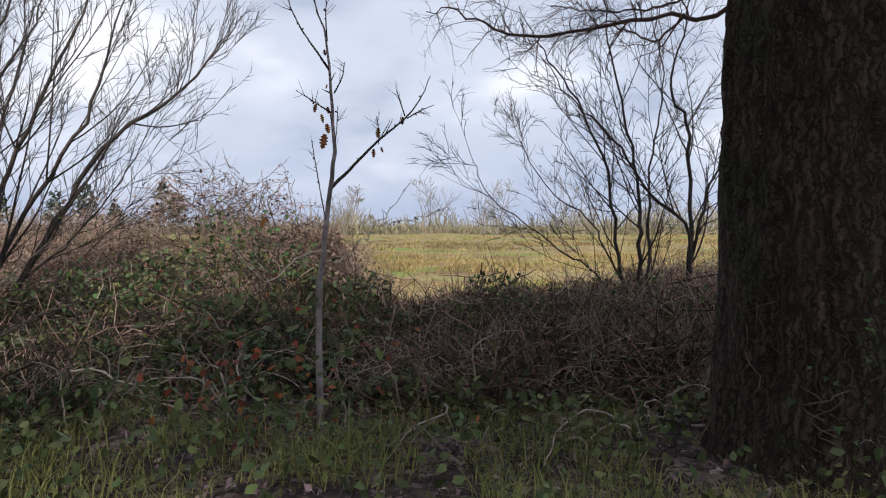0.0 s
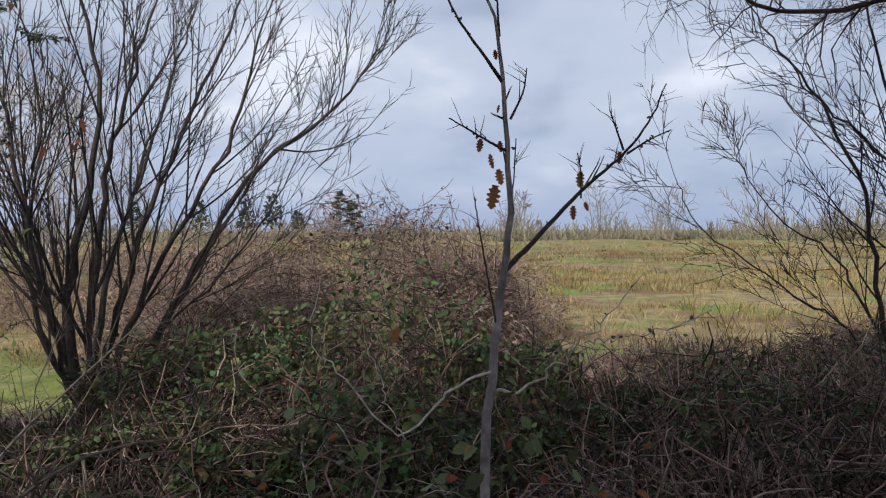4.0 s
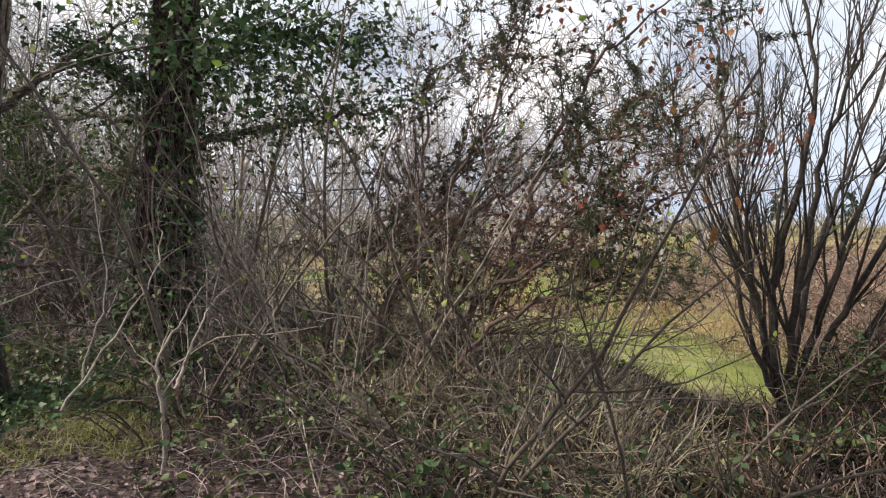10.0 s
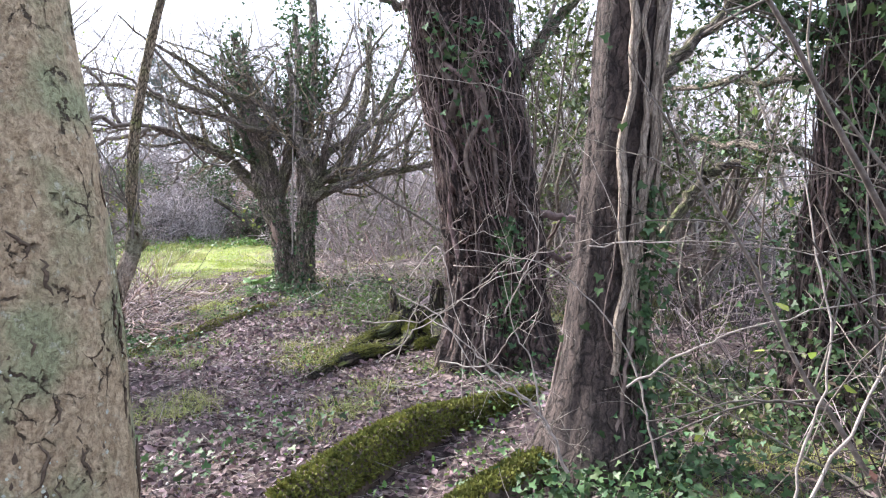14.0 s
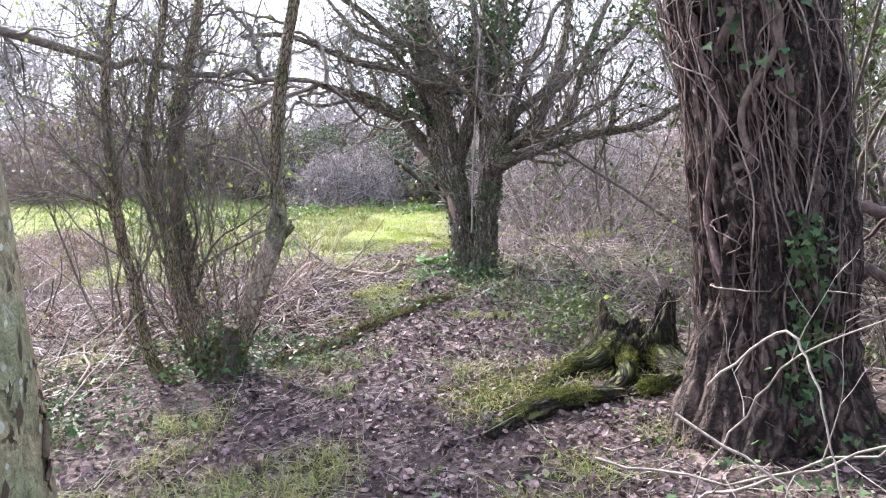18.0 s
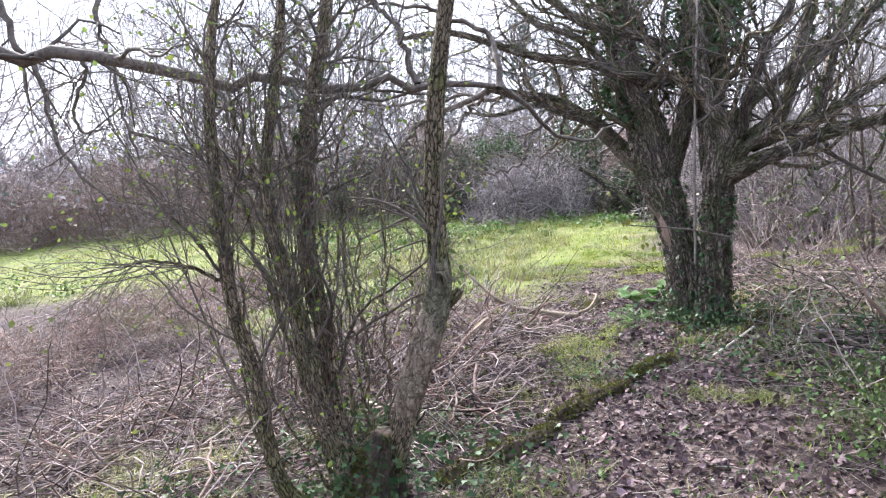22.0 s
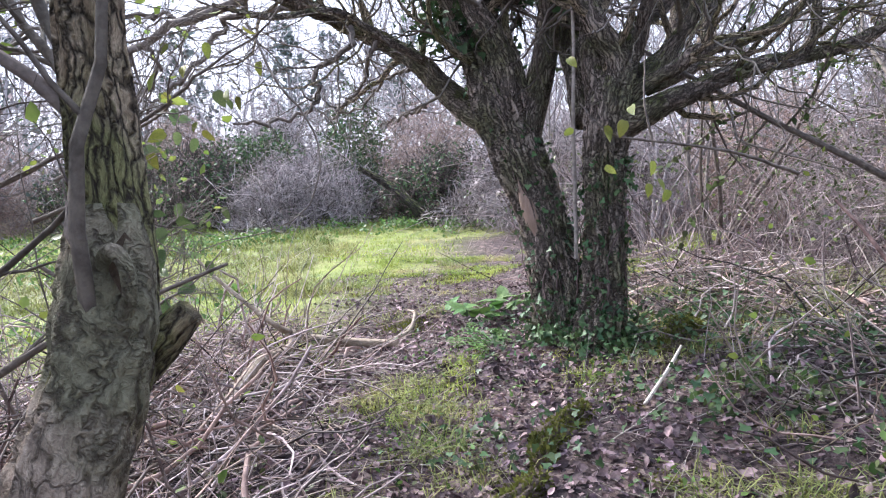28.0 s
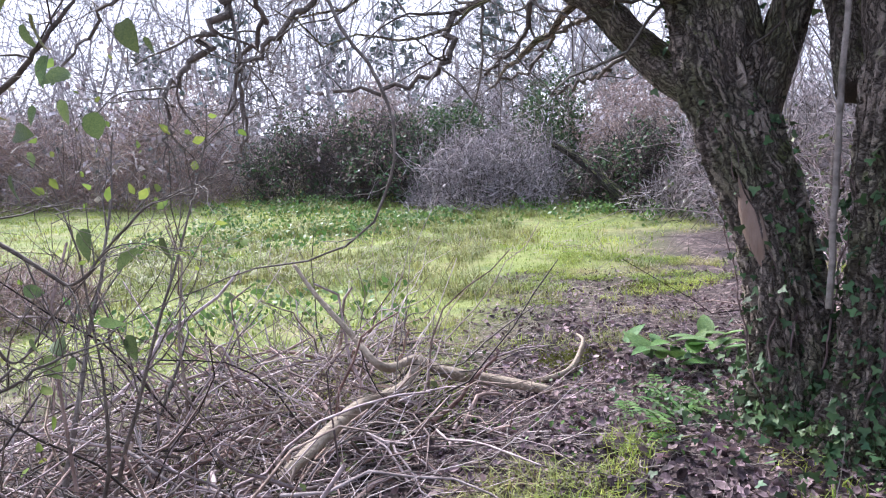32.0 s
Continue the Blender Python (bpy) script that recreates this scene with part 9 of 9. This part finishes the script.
c = np.vstack([np.stack([rng.uniform(-12.5, -3, 260), rng.uniform(-4.6, 0.8, 260)], 1), np.array([(-7.50, -1.54, 0.44), (-7.82, -1.58, 0.43), (-7.29, -1.50, 0.45), (-7.89, -0.73, 0.50), (-7.92, -0.79, 0.50), (-11.45, -2.77, 0.38), (-11.09, -2.70, 0.45), (-13.98, -5.15, 0.11), (-11.74, -4.75, 0.16)])[:, :2]])
k = np.r_[np.full(260, 46), np.full(9, 1800)]
w = np.r_[rng.uniform(0.03, 0.09, 260), 0.2, 0.16, 0.15, 0.14, 0.1, 0.08, 0.07, 0.14, 0.1]
xy = np.repeat(c, k, 0) + rng.normal(size=(k.sum(), 2)) * np.repeat(w, k)[:, None]
p = on_ground(xy) + np.stack([np.zeros(len(xy))] * 2 + [rng.uniform(0.0, 0.014, len(xy))], 1)
g.scatter(LEAFLET, p, rng.normal(size=p.shape) + (0, 0, 0.5), rng.normal(size=p.shape), rng.uniform(0.008, 0.02, len(p)))
solid("moss_patches", g, M_MOSS, "bright patches of moss on the leafy soil", "moss", "stuff")
g = Geo()
n = 300000
xy = np.stack([rng.uniform(-15, 1.5, n), rng.uniform(-9, 2.6, n)], 1)
path_y = np.interp(xy[:, 0], [-14, -10.5, -8, -5, -3, 0], [-4.6, -3.6, -2.4, -0.8, 0.0, 0.8])
near = np.exp(-((xy[:, 1] - path_y) / 2.2) ** 2)
xy = xy[(meadow(xy[:, 0], xy[:, 1]) < 0.3 + 0.5 * rng.random(n)) & (rng.random(n) < (0.6 + 0.45 * wob2(xy[:, 0], xy[:, 1], 0.7, 15)) * (0.5 + 0.5 * near))]
p = on_ground(xy) + (0, 0, 0.006)
g.scatter(CURL, p, rng.normal(size=p.shape) * (1, 1, 0.5), rng.normal(size=p.shape) * 0.7 + (0, 0, 1), 0.011 + 0.036 * rng.random(len(p)) ** 1.8)
n = 16000
c = np.stack([rng.uniform(-12.5, -2.5, n), np.zeros(n)], 1)
c[:, 1] = np.interp(c[:, 0], [-12.5, -10.5, -8, -5, -3], [-3.9, -3.4, -2.3, -0.8, 0.0]) + rng.normal(size=n) * 1.0
p = on_ground(c) + (0, 0, 0.012)
g.scatter(CURLED, p, rng.normal(size=p.shape) * (1, 1, 0.5), rng.normal(size=p.shape) * 0.8 + (0, 0, 1), 0.022 + 0.04 * rng.random(n) ** 1.8)
solid("fallen_leaves", g, M_LITTER, "dry brown and pinkish fallen leaves covering the path", "leaves", "stuff")
g = Geo()
n = 8000
xy = np.stack([rng.uniform(-13, -1, n), rng.uniform(-6, 1.6, n)], 1)
st = on_ground(xy) + (0, 0, 0.012)
w = rng.normal(size=(n, 3)) * (1, 1, 0.1)
P, R = grow(st, w, rng.uniform(0.06, 0.4, n), rng.uniform(0.001, 0.0038, n), 3, 0.2)
P[:, :, 2] = np.maximum(P[:, :, 2], height(P[:, :, 0].ravel(), P[:, :, 1].ravel()).reshape(n, -1) + 0.006)
g.tubes(P, R, 3)
solid("fallen_twigs", g, M_GREYTWIG, "broken twigs strewn on the ground", "twigs", "stuff")
g = Geo()
cl = np.array([(-5.0, 0.75), (-4.7, 0.5), (-5.3, 1.2), (-5.9, 1.4), (-6.2, 1.5), (-10.9, -2.9), (-11.6, -2.6), (-8.0, -3.4), (-7.6, -3.2), (-9.4, -3.2), (-12.4, -2.6), (-8.4, -0.5), (-7.0, 0.3), (-6.6, 1.0), (-10.9, -1.9), (-11.4, -3.9)])
cl = np.vstack([cl, np.stack([rng.uniform(-12.3, -9.3, 7), rng.uniform(-2.7, -1.6, 7)], 1), np.array([(-5.0, 0.6), (-5.1, 0.8), (-4.9, 0.35), (-5.3, 0.95), (-5.2, 1.1), (-6.1, 1.7), (-5.9, 1.6), (-6.4, 1.5), (-4.8, 0.75)]), np.stack([rng.uniform(-12.5, -5, 18), rng.uniform(-1.4, 1.2, 18)], 1), np.stack([rng.uniform(-9, -6, 9), rng.uniform(-4.4, -3.2, 9)], 1)])
c = np.repeat(cl, 110, 0) + rng.normal(size=(110 * len(cl), 2)) * 0.22
p = on_ground(c) + np.stack([np.zeros(len(c))] * 2 + [rng.uniform(0.02, 0.14, len(c))], 1)
g.scatter(IVYLEAF, p, rng.normal(size=p.shape), rng.normal(size=p.shape) * 0.5 + (0.2, 0, 1), rng.uniform(0.02, 0.045, len(p)))
solid("ground_ivy", g, M_IVY, "patches of dark ivy creeping over the bank", "ivy", "stuff")
dock = thing("dock_plant", (-11.86, -4.11, 0.24), "clump of broad bright green leaves at the old tree's foot", "plant")
DOCK_MESH = leaf_mesh("dock_leaf", (ovate(0.22)[0], ovate(0.22)[1]), M_DOCK)
for i in range(24):
    a_, t_ = rng.uniform(0, 6.28), rng.uniform(0.3, 1.2)
    single_leaf(dock, np.array(dock.location) + (0.13 * rng.normal(), 0.13 * rng.normal(), rng.uniform(0.02, 0.1)), (math.cos(a_), math.sin(a_), t_), rng.uniform(0.14, 0.25), DOCK_MESH, nrm=(0, 0, 1))
g = Geo()
c = np.stack([rng.uniform(-12.5, -3.5, 300), rng.uniform(-4.8, 0.6, 300)], 1)
c = c[wob2(c[:, 0], c[:, 1], 0.9, 44) > -0.1]
p = np.repeat(on_ground(c), 16, 0) + rng.normal(size=(16 * len(c), 3)) * (0.07, 0.07, 0.0) + np.stack([np.zeros(16 * len(c))] * 2 + [rng.uniform(0.01, 0.07, 16 * len(c))], 1)
g.scatter(LEAF, p, rng.normal(size=p.shape) + (0, 0, 0.3), rng.normal(size=p.shape) * 0.6 + (0, 0, 1), rng.uniform(0.012, 0.035, len(p)))
solid("seedling_patches", g, M_WEED, "small green seedlings and weeds among dead leaves", "weeds", "stuff")
g = Geo()
n = 700
c = np.stack([rng.uniform(-9, -3.5, n), np.zeros(n)], 1)
c[:, 1] = np.interp(c[:, 0], [-10.5, -8, -5, -3], [-3.4, -2.2, -0.7, 0.1]) + rng.normal(size=n) * 0.35
a = np.arange(6) * np.pi / 3
PEB = (np.vstack([[(0, 0, 0.55)], np.stack([0.8 * np.cos(a), 0.6 * np.sin(a), 0.3 + 0 * a], 1), np.stack([np.cos(a), 0.75 * np.sin(a), -0.2 + 0 * a], 1)]), np.array([(0, 1 + i, 1 + (i + 1) % 6) for i in range(6)] + [(1 + i, 7 + i, 1 + (i + 1) % 6) for i in range(6)] + [(7 + i, 7 + (i + 1) % 6, 1 + (i + 1) % 6) for i in range(6)]))
p = on_ground(c)
g.scatter(PEB, p, rng.normal(size=p.shape) * (1, 1, 0.1), rng.normal(size=p.shape) * 0.2 + (0, 0, 1), 0.005 + 0.016 * rng.random(n) ** 2)
solid("pebbles", g, mottled("pebble", (0.22, 0.19, 0.18), (0.42, 0.38, 0.36), 20, 0.8, 0.2, 80, island=0.4), "small grey stones trodden into the path", "stones", "stuff")
fern = thing("fern", (-11.05, -3.85, hz(-11.05, -3.85)), "tuft of green fern fronds at the old tree's foot", "fern")
n = 16
st = np.repeat([[-11.05, -3.85, hz(-11.05, -3.85)]], n, 0) + rng.normal(size=(n, 3)) * (0.08, 0.08, 0)
P, R = grow(st, rng.normal(size=(n, 3)) * (1, 1, 0) + (0.4, 0, 0.9), rng.uniform(0.25, 0.4, n), np.full(n, 0.003), 12, 0.05, 0, 0.3, 0.25)
M_FERN = mottled("fern_frond", (0.06, 0.13, 0.03), (0.13, 0.22, 0.05), 8, 0.5, 0, 50, island=0.3, trans=0.3)
for i in range(n):
    g = Geo().tubes(P[i:i + 1], R[i:i + 1], 3)
    for k in range(2, 12):
        T = unit(P[i, k] - P[i, k - 1])
        s = unit(np.cross(T, (0, 0, 1)))
        for sg in (-1, 1):
            g.scatter((LEAF[0] * (0.5, 1, 1), LEAF[1]), P[i, k:k + 1], (s * sg + T * 0.4)[None], np.array([[0, 0, 1.0]]), 0.075 * (1.1 - k / 13))
    part("frond", g, M_FERN, fern)
